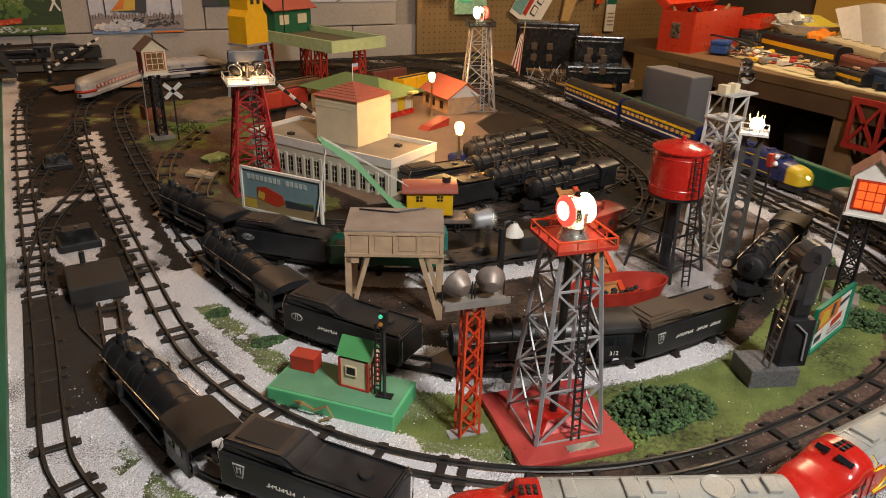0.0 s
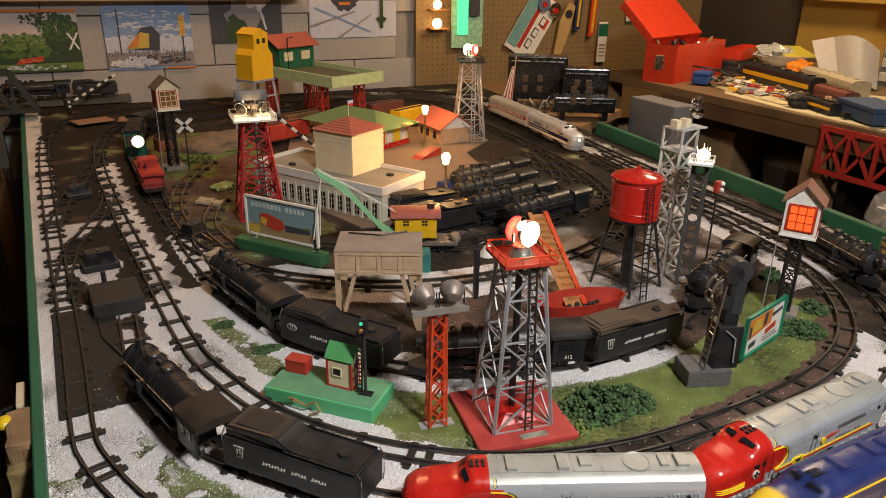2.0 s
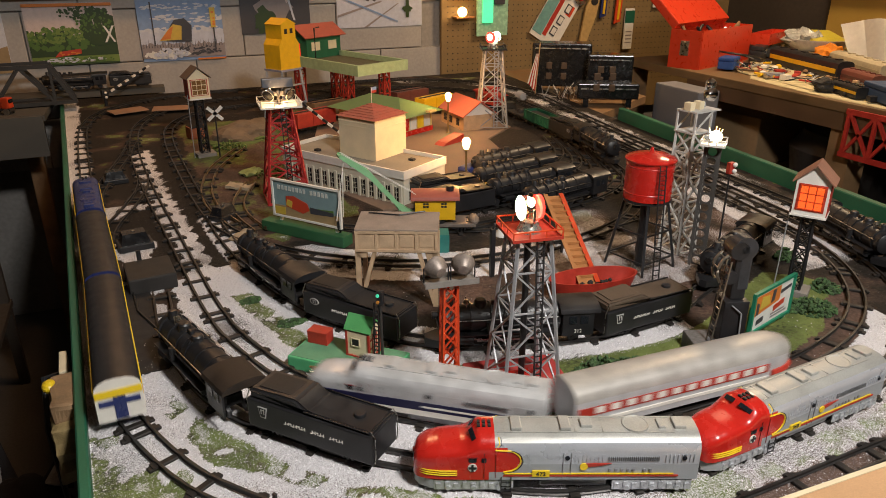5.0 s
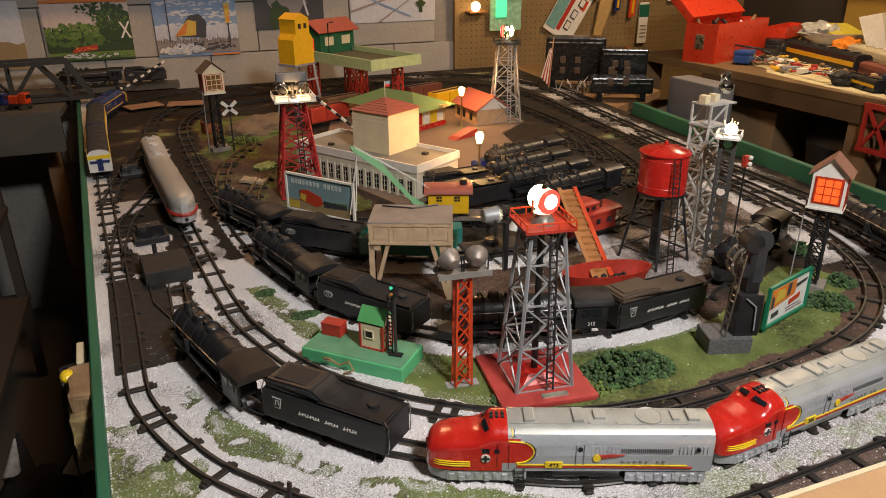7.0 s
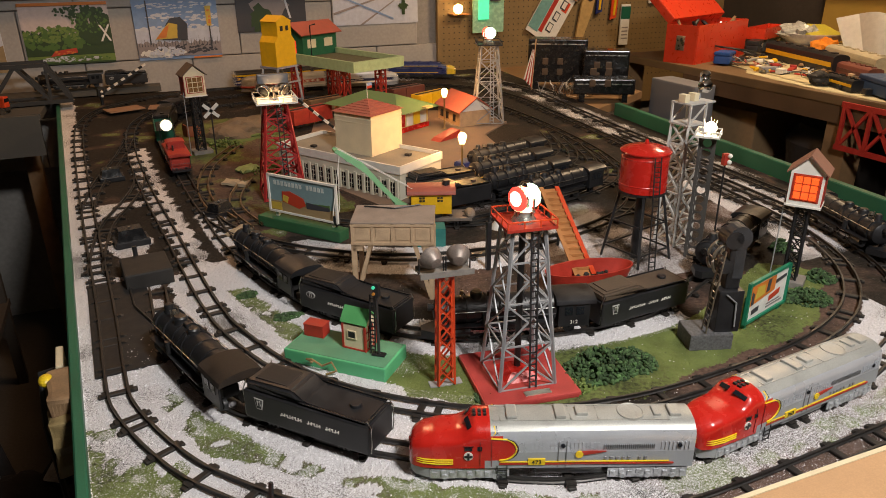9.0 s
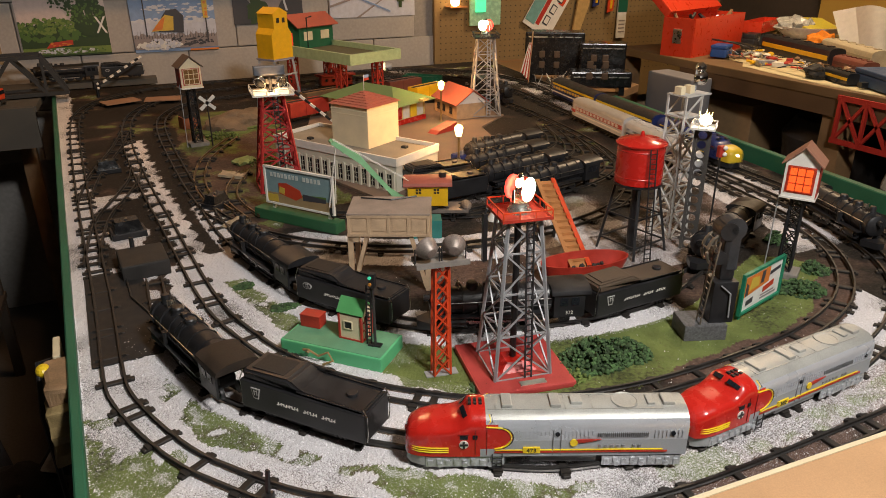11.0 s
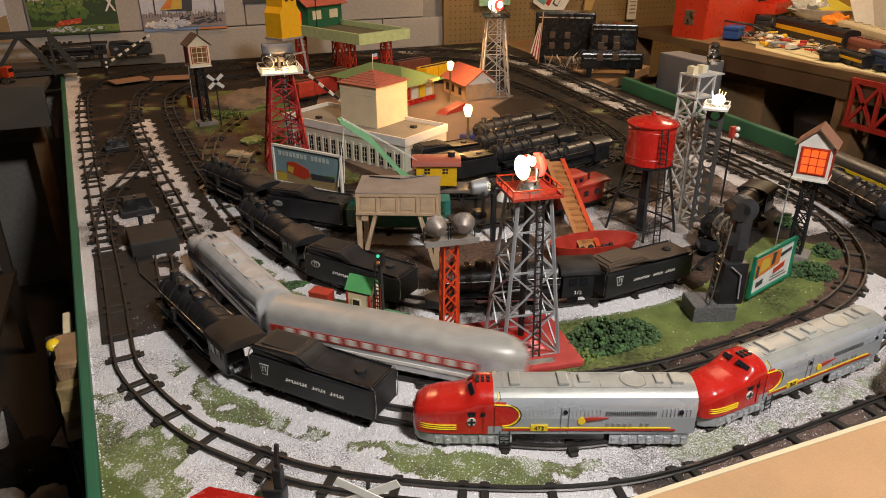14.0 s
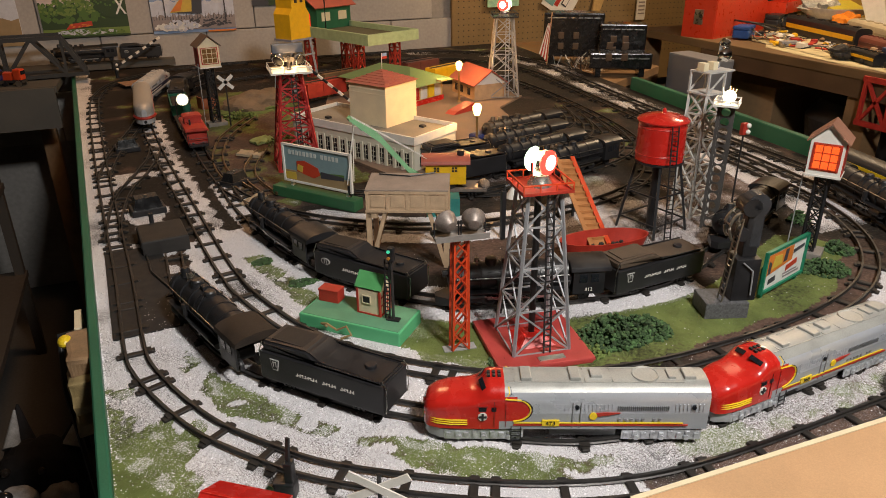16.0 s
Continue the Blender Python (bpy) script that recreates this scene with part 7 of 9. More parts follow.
def lichen(name, spots, label, material=LICHEN):
    """Bushes of many small crumpled clumps."""
    for x, y, rx, ry, h, n in spots:
        t = thing(name, pose(x, y, 0), label, "bush", "lichen bushes")
        verts, faces = [], []
        base = bmesh.new()
        bmesh.ops.create_icosphere(base, subdivisions=1, radius=1.0)
        bv = [v.co.copy() for v in base.verts]
        bf = [[v.index for v in f.verts] for f in base.faces]
        base.free()
        for _ in range(n):
            a, u = random.uniform(0, 2 * math.pi), math.sqrt(random.uniform(0, 1))
            px, py = rx * u * math.cos(a), ry * u * math.sin(a)
            top = h * (1 - u * u) ** 0.6 * (0.75 + 0.5 * noise.noise((px * 60, py * 60, x)))
            pz = random.uniform(0.15, 1.0) * max(top, 0.002)
            r = random.uniform(0.0016, 0.0040)
            k = len(verts)
            for v in bv:
                q = v * r * random.uniform(0.55, 1.35)
                verts.append((px + q.x, py + q.y, max(0.0, pz + q.z)))
            faces += [[i + k for i in f] for f in bf]
        me = bpy.data.meshes.new("clump")
        me.from_pydata(verts, [], faces)
        me.materials.append(material)
        ob = new("clump", me)
        ob.parent = t
        ob["kind"] = "stuff"


lichen("lichen_bush", [(0.155, 0.006, 0.058, 0.036, 0.030, 900), (0.205, 0.0, 0.03, 0.03, 0.018, 300), (0.575, 0.04, 0.035, 0.030, 0.018, 300), (0.545, 0.060, 0.03, 0.022, 0.014, 220), (0.655, 0.085, 0.025, 0.022, 0.020, 220), (0.695, 0.205, 0.022, 0.018, 0.03, 200)], "dark green lichen bush of small crumpled clumps")
lichen("lichen_bush", [(-0.19, 0.32, 0.022, 0.012, 0.006, 130), (-0.235, 0.42, 0.016, 0.012, 0.006, 90), (-0.012, 0.010, 0.016, 0.012, 0.007, 110), (-0.25, 0.115, 0.02, 0.01, 0.006, 90)], "low green lichen tuft in the grit")
lichen("lichen_bush", [(0.10, -0.015, 0.03, 0.02, 0.010, 150), (-0.13, 1.42, 0.05, 0.04, 0.03, 150), (-0.06, 1.12, 0.05, 0.04, 0.02, 120)], "low yellow-green lichen tuft on the turf", LICHEN_PALE)


def plaza():
    """Pale pavement round the station and depot."""
    t = thing("station_pavement", pose(0, 0, 0.0), "pale tan pavement board under the station buildings", "pavement", kind="structure")
    bm = B()
    slab(bm, [(0.10, 0.74), (0.36, 0.72), (0.55, 0.98), (0.60, 1.22), (0.74, 1.34), (0.72, 1.55), (0.42, 1.68), (0.18, 1.62), (0.0, 1.05)], 0.0, 0.005)
    part("board", bm, mat("tan_pavement", (0.22, 0.15, 0.105), 0.8, vary=0.3, scale=14), t)


plaza()


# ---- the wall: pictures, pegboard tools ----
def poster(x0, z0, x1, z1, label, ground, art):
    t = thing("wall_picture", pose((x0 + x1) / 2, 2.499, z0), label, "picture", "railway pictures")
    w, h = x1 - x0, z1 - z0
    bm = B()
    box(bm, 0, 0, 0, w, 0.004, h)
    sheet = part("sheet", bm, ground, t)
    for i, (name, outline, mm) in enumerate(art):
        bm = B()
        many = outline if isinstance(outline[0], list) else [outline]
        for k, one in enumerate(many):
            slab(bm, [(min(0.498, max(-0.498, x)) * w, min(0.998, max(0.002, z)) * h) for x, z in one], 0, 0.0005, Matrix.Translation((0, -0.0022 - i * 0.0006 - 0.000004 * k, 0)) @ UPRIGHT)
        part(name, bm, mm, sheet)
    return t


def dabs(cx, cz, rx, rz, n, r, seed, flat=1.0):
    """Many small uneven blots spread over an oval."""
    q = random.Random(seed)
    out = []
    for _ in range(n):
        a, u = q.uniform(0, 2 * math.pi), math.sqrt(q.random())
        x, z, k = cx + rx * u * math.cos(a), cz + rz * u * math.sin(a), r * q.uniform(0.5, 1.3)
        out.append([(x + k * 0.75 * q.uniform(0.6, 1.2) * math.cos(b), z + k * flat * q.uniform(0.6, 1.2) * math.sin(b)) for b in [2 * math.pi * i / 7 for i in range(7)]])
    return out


def ragged(x0, x1, z0, top, rough, n, seed):
    """An uneven skyline over a level base."""
    r = random.Random(seed)
    up = [(x0 + (x1 - x0) * i / n, top + r.uniform(-rough, rough)) for i in range(n + 1)]
    return [(x0, z0), (x1, z0)] + up[::-1]


def crown(cx, cz, r, seed, n=26):
    q = random.Random(seed)
    return [(cx + r * 0.8 * q.uniform(0.7, 1.2) * math.cos(a), cz + r * q.uniform(0.7, 1.2) * math.sin(a)) for a in [2 * math.pi * i / n for i in range(n)]]


# lighter green blots over the far wood print its tree clumps
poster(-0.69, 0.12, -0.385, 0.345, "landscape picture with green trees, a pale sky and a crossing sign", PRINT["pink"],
       [("meadow", ragged(-0.5, 0.5, 0.0, 0.20, 0.02, 14, 1), PRINT["grass"]), ("far_wood", ragged(-0.5, 0.5, 0.14, 0.52, 0.06, 40, 2), PRINT["leaf"]), ("wood_clump", dabs(-0.12, 0.42, 0.42, 0.18, 120, 0.045, 61), PRINT["green"]), ("sunlit_wood", dabs(-0.18, 0.48, 0.36, 0.12, 90, 0.026, 62), PRINT["grass"]), ("tree", dabs(0.32, 0.62, 0.20, 0.30, 170, 0.050, 63), PRINT["leaf"]), ("tree_edge", dabs(0.12, 0.84, 0.26, 0.10, 70, 0.028, 64), PRINT["leaf"]), ("tree_light", dabs(0.26, 0.70, 0.20, 0.22, 70, 0.020, 65), PRINT["green"]), ("train_print", [(-0.24, 0.13), (0.07, 0.18), (0.07, 0.26), (-0.18, 0.22)], PRINT["red"]), ("train_light", dabs(-0.08, 0.19, 0.13, 0.03, 16, 0.020, 66, 0.6), PRINT["orange"]), ("clearing", dabs(-0.02, 0.08, 0.36, 0.04, 70, 0.030, 67, 0.5), PRINT["cloud"]), ("grass_blot", dabs(0.0, 0.06, 0.5, 0.06, 90, 0.022, 68, 0.7), PRINT["green"]), ("sign_bar", [(0.36, 0.35), (0.385, 0.35), (0.49, 0.62), (0.465, 0.62)], PRINT["white"]), ("sign_bar", [(0.465, 0.35), (0.49, 0.35), (0.385, 0.62), (0.36, 0.62)], PRINT["white"]), ("shadow_strip", rect(-0.5, 0, 0.5, 0.03), PRINT["leaf"]), ("orange_border", rect(-0.5, 0.95, 0.5, 1.0), PRINT["orange"])])
# thin dark wedges on the horizon print bare trees
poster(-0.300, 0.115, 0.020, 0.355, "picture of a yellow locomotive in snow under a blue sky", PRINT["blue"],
       [("cloud", dabs(0.0, 0.86, 0.5, 0.05, 60, 0.040, 71, 0.3), PRINT["cloud"]), ("cloud", dabs(0.1, 0.68, 0.45, 0.08, 70, 0.050, 72, 0.3), PRINT["cloud"]), ("haze", ragged(-0.5, 0.5, 0.25, 0.50, 0.02, 24, 9), PRINT["snow"]), ("low_cloud", dabs(0.0, 0.50, 0.5, 0.06, 60, 0.050, 73, 0.4), PRINT["cloud"]), ("horizon", ragged(-0.5, 0.5, 0.05, 0.28, 0.035, 44, 10), PRINT["smoke"]), ("bare_tree", [[(x, 0.22), (x + 0.008, 0.22), (x + 0.006, 0.30 + 0.10 * ((i * 7) % 5) / 5)] for i, x in enumerate(np.linspace(-0.48, 0.46, 30).tolist())], PRINT["dark"]), ("ballast", dabs(0.1, 0.16, 0.4, 0.07, 90, 0.030, 74, 0.5), PRINT["dark"]), ("snow_ground", dabs(-0.22, 0.10, 0.26, 0.06, 80, 0.040, 75, 0.6), PRINT["white"]), ("mast", rect(-0.345, 0.25, -0.33, 0.95), PRINT["dark"]), ("engine_shade", [(-0.20, 0.32), (0.10, 0.30), (0.12, 0.56), (0.04, 0.68), (-0.08, 0.66), (-0.14, 0.56)], PRINT["dark"]), ("engine_print", [(-0.28, 0.33), (-0.02, 0.34), (0.0, 0.56), (-0.10, 0.59), (-0.17, 0.50)], PRINT["yellow"]), ("engine_nose", [(-0.27, 0.34), (-0.15, 0.36), (-0.10, 0.56), (-0.15, 0.52)], PRINT["orange"]), ("signal_post", rect(0.375, 0.15, 0.392, 0.55), PRINT["dark"]), ("signal_blade", [(0.355, 0.52), (0.41, 0.52), (0.42, 0.84), (0.35, 0.84)], PRINT["yellow"]), ("signal_light", dabs(0.384, 0.68, 0.012, 0.12, 5, 0.026, 76), PRINT["orange"]), ("snow_spray", dabs(-0.16, 0.12, 0.20, 0.09, 80, 0.022, 77), PRINT["snow"]), ("border", rect(0.15, 0, 0.5, 0.03), PRINT["orange"])])
poster(0.095, 0.205, 0.385, 0.46, "dark picture of a smoking steam locomotive", PRINT["dark"],
       [("smoke", crown(0.0, 0.52, 0.34, 14), PRINT["smoke"]), ("smoke", crown(0.18, 0.75, 0.24, 15), PRINT["pink"]), ("engine_print", crown(-0.15, 0.2, 0.22, 16), PRINT["leaf"]), ("rod_print", [(0.1, 0.9), (0.13, 0.9), (0.28, 0.2), (0.25, 0.2)], PRINT["cloud"])])
poster(0.505, 0.215, 0.900, 0.46, "winter picture of a train on snowy tracks", PRINT["snow"],
       [("sky_print", ragged(-0.5, 0.5, 0.62, 0.99, 0.0, 4, 20), PRINT["smoke"]), ("tree_print", ragged(-0.5, -0.2, 0.55, 0.85, 0.1, 10, 21), PRINT["cloud"]), ("engine_print", crown(-0.10, 0.62, 0.17, 22), PRINT["dark"]), ("lamp_print", rect(-0.17, 0.55, -0.04, 0.6), PRINT["orange"]), ("rail_print", [(-0.5, 0.18), (-0.5, 0.22), (0.0, 0.45), (0.02, 0.43)], PRINT["smoke"]), ("rail_print", [(-0.2, 0.0), (-0.16, 0.0), (0.22, 0.40), (0.2, 0.40)], PRINT["smoke"]), ("rail_print", [(-0.45, 0.5), (-0.45, 0.53), (0.2, 0.1), (0.2, 0.07)], PRINT["blue"]), ("signal_print", rect(0.30, 0.15, 0.34, 0.75), PRINT["leaf"]), ("signal_print", crown(0.32, 0.30, 0.07, 23), PRINT["leaf"])])
poster(-1.08, 0.10, -0.76, 0.345, "faded picture of a railway yard", PRINT["cloud"], [("ground_print", ragged(-0.5, 0.5, 0, 0.4, 0.04, 12, 31), PRINT["tan"]), ("engine_print", crown(0, 0.45, 0.2, 32), PRINT["smoke"])])
rail_m = mat("pale_shelf_wood", (0.45, 0.33, 0.22), 0.6, scale=8)
bm = B()
box(bm, -0.5, 2.46, 0.375, 1.9, 0.07, 0.022)
shelf = part("wall_shelf", bm, rail_m, None)
tagged(shelf, "long pale wooden ledge along the block wall", "shelf")


def wall_things():
    # two lit lamps and a hanging green-lit bag near the end of the block wall
    for z, r in ((0.352, 0.020), (0.272, 0.022)):
        t = thing("wall_lamp", pose(1.068, 2.42, z), "lit warm bulb on a small bracket", "lamp", "wall lamps")
        bm = B()
        ball(bm, (0, 0, 0), r)
        part("bulb", bm, BULB, t, smooth=True)
        bm = B()
        box(bm, 0.02, 0.04, -r - 0.006, 0.09, 0.07, 0.006)
        part("bracket", bm, mat("amber_bracket", (0.35, 0.16, 0.06), 0.5), t)
        point_lamp("wall_lamp_light", (1.068, 2.375, z), 0.16, (1.0, 0.55, 0.22), 0.02)
    t = thing("hanging_bag", pose(1.235, 2.455, 0.16), "clear plastic bag glowing green, hung on the pegboard", "bag")
    bm = B()
    slab(bm, ragged(-0.08, 0.08, 0.0, 0.30, 0.012, 6, 40), 0, 0.012, UPRIGHT)
    part("film", bm, mat("pale_green_film", (0.35, 0.6, 0.42), 0.25, vary=0.3), t)
    bm = B()
    box(bm, -0.03, -0.02, 0.06, 0.05, 0.012, 0.24)
    part("lit_strip", bm, mat("green_lit_strip", (0.1, 0.8, 0.4), 0.4, emit=(0.10, 1.0, 0.45), power=0.8), t)
    bm = B()
    box(bm, 0.03, -0.02, 0.14, 0.05, 0.012, 0.10)
    part("card", bm, PRINT["dark"], t)
    # blister card with toy cars
    c = thing("toy_card", pose(1.515, 2.455, 0.12, 0, 32, 0), "tilted teal and white toy card with round wheels and red trim", "toy package")
    bm = B()
    box(bm, 0, 0, 0, 0.17, 0.006, 0.31)
    card = part("card", bm, WHITE, c)
    for n, x, z, sx, sz, mm in (("teal_panel", -0.055, 0.02, 0.058, 0.28, mat("teal_card", (0.16, 0.34, 0.32), 0.5)), ("red_band", -0.012, 0.03, 0.022, 0.26, RED_MATTE), ("orange_block", 0.055, 0.17, 0.03, 0.05, ORANGE_RED)):
        bm = B()
        box(bm, x, -0.004, z, sx, 0.003, sz)
        part(n, bm, mm, card)
    for x, z in ((0.025, 0.05), (0.03, 0.11), (0.04, 0.175)):
        bm = B()
        box(bm, x, -0.005, z, 0.032, 0.004, 0.045, bevel=0.002)
        w = part("window_outline", bm, PRINT["dark"], card)
        bm = B()
        box(bm, x, -0.0075, z + 0.006, 0.022, 0.002, 0.033)
        part("window_pane", bm, WHITE, w)
    for x, z, r, mm in ((-0.005, 0.265, 0.034, mat("blue_grey_disc", (0.12, 0.15, 0.24), 0.4)), (0.065, 0.275, 0.036, CHROME)):
        bm = B()
        cyl(bm, (x, -0.004, z), (x, -0.016, z), r, seg=24)
        d = part("round_wheel", bm, mm, card)
        bm = B()
        cyl(bm, (x, -0.016, z), (x, -0.022, z), r * 0.38, seg=16)
        part("hub", bm, RED, d)
    # tools on the board
    for x, z, kind in ((1.775, 0.22, "saw"), (1.93, 0.18, "knife"), (1.86, 0.33, "strap"), (1.95, 0.30, "strap2"), (2.03, 0.10, "packet"), (1.66, 0.34, "card"), (2.20, 0.30, "hook")):
        if kind == "saw":
            t = thing("hand_saw", pose(x, 2.455, z, 0, 14, 0), "hand saw with a pale wooden handle on the pegboard", "saw")
            bm = B()
            slab(bm, [(-0.02, -0.12), (0.02, -0.12), (0.035, 0.02), (0.03, 0.13), (-0.01, 0.14), (-0.035, 0.05)], 0, 0.012, UPRIGHT)
            part("handle", bm, mat("saw_handle", (0.5, 0.32, 0.12), 0.5), t)
            bm = B()
            cyl(bm, (0.003, 0.001, 0.085), (0.003, -0.016, 0.085), 0.020, seg=18)
            part("grip_hole", bm, BLACK_MATTE, t)
            bm = B()
            slab(bm, [(-0.02, -0.30), (0.0, -0.30), (0.03, -0.12), (-0.02, -0.12)], 0, 0.003, UPRIGHT)
            part("blade", bm, STEEL, t)
        elif kind in ("strap", "strap2"):
            t = thing("hanging_strap", pose(x, 2.455, z - 0.05), "hanging striped strap in orange and blue" if kind == "strap" else "hanging orange strap on the pegboard", "strap")
            bm = B()
            slab(bm, [(-0.02, -0.06), (0.015, -0.05), (0.028, 0.22), (-0.008, 0.22)], 0, 0.008, UPRIGHT)
            part("webbing", bm, BLUE if kind == "strap" else ORANGE_RED, t)
            bm = B()
            slab(bm, [(-0.008, -0.04), (0.004, -0.04), (0.016, 0.22), (0.004, 0.22)], 0, 0.004, Matrix.Translation((0, -0.008, 0)) @ UPRIGHT)
            part("stripe", bm, YELLOW, t)
        elif kind == "knife":
            t = thing("screwdriver", pose(x - 0.14, 2.46, z + 0.06, 0, 20, 0), "screwdriver with a red grip hung on the pegboard", "screwdriver")
            bm = B()
            cyl(bm, (0, 0, 0), (0, 0, 0.09), 0.016, 0.012, 12)
            part("grip", bm, ORANGE_RED, t)
            bm = B()
            cyl(bm, (0, 0, -0.16), (0, 0, 0), 0.004, seg=8)
            part("shaft", bm, STEEL, t)
        else:
            t = thing("hanging_packet", pose(x, 2.46, z - 0.04), "white and green packet hung on the pegboard", "package")
            bm = B()
            box(bm, 0, 0, 0, 0.055, 0.010, 0.20, bevel=0.003)
            body = part("packet", bm, WHITE, t)
            bm = B()
            box(bm, 0, -0.006, 0.13, 0.056, 0.003, 0.06)
            part("printed_top", bm, CAR_GREEN, body)
            bm = B()
            for k in range(4):
                box(bm, 0.0, -0.006, 0.03 + k * 0.018, 0.036, 0.002, 0.006)
            part("text_bars", bm, PRINT["smoke"], body)


wall_things()


# ---- transformers and wiring at the far corner ----
def transformers():
    for x, y, yaw, w, h, d, lab in ((1.225, 1.82, -32, 0.23, 0.165, 0.10, "black transformer panel with brown relays and loose wires"), (1.335, 1.65, -32, 0.17, 0.135, 0.09, "glossy black power supply box"), (1.235, 1.52, -28, 0.22, 0.055, 0.09, "low black transformer on the corner shelf")):
        t = thing("transformer", pose(x, y, 0, 0, 0, yaw), lab, "transformer", "transformers")
        bm = B()
        box(bm, 0, 0, 0.03, w, d, h, bevel=0.005)
        for sx in (-1, 1):
            box(bm, sx * w * 0.35, 0, 0, 0.02, d * 0.8, 0.03)
        body = part("case", bm, BLACK_GLOSS, t)
        for k in range(4):
            bm = B()
            box(bm, -w * 0.2 + (k % 2) * w * 0.25, -d / 2 - 0.004, 0.06 + (k // 2) * 0.04, 0.022, 0.010, 0.024, bevel=0.002)
            part("relay", bm, mat("dark_relay", (0.09, 0.055, 0.03), 0.5) if w > 0.15 else BLACK, body)
        bm = B()
        box(bm, 0, -d / 2 - 0.002, h + 0.01, w * 0.9, 0.003, 0.004)
        part("bright_edge", bm, STEEL, body)
    wires = thing("loose_wires", pose(1.205, 1.66, 0), "tangle of white and grey loose wires", "wires")
    r = random.Random(8)
    for k in range(24):
        bm = B()
        x, y = r.uniform(-0.09, 0.09), r.uniform(-0.06, 0.06)
        pts = [(x, y, 0.002)]
        for q in range(6):
            x, y = x + r.uniform(-0.035, 0.035), y + r.uniform(-0.02, 0.02)
            pts.append((x, y, abs(r.uniform(0, 0.055)) + 0.002))
        tube(bm, pts, 0.0014, 5)
        part("wire", bm, (GREY_PAINT, WHITE, BLACK)[k % 3], wires)
    f = thing("toy_flag", pose(1.10, 1.80, 0), "small striped flag drooping on a thin staff", "flag")
    bm = B()
    tube(bm, [(0, 0, 0), (0.012, 0, 0.20)], 0.0022)
    part("staff", bm, PALE_WOOD, f)
    for k in range(6):
        bm = B()
        slab(bm, [(-0.003 - k * 0.006, 0.02 + k * 0.006), (-0.009 - k * 0.006, 0.018 + k * 0.006), (0.002 - k * 0.002, 0.15), (0.006 - k * 0.002, 0.16)], 0, 0.0025, Matrix.Translation((0, -0.002 - 0.0005 * (k % 2), 0)) @ UPRIGHT)
        part("stripe", bm, RED_MATTE if k % 2 == 0 else WHITE, f)
    g = thing("grey_panel", pose(1.565, 1.47, -0.9, 0, 0, 0), "pale grey metal cabinet standing at the end of the bench", "cabinet")
    bm = B()
    box(bm, 0, 0, 0, 0.10, 0.24, 0.955, bevel=0.006)
    part("case", bm, mat("grey_cabinet", (0.20, 0.20, 0.215), 0.5, vary=0.2, scale=6), g)
    for k in range(5):
        b = thing("yellow_box" if k % 2 == 0 else "white_box", pose(1.43 + k * 0.012, 1.70 + 0.07 * k, -0.002, 0, 0, 10 * k), "small yellow carton at the table edge" if k % 2 == 0 else "small white carton at the table edge", "box", "cartons")
        bm = B()
        box(bm, 0, 0, 0, 0.05, 0.04, 0.05 + 0.03 * (k % 3), bevel=0.001)
        part("carton", bm, mat("carton_yellow", (0.5, 0.46, 0.12), 0.6) if k % 2 == 0 else WHITE, b)
    bm = B()
    slab(bm, [(1.13, 1.40), (1.50, 1.62), (1.50, 2.42), (1.13, 2.42)], -0.03, -0.002)
    sh = part("corner_shelf", bm, BROWN_WOOD, None)
    tagged(sh, "brown corner shelf joining the table to the bench", "shelf")


transformers()


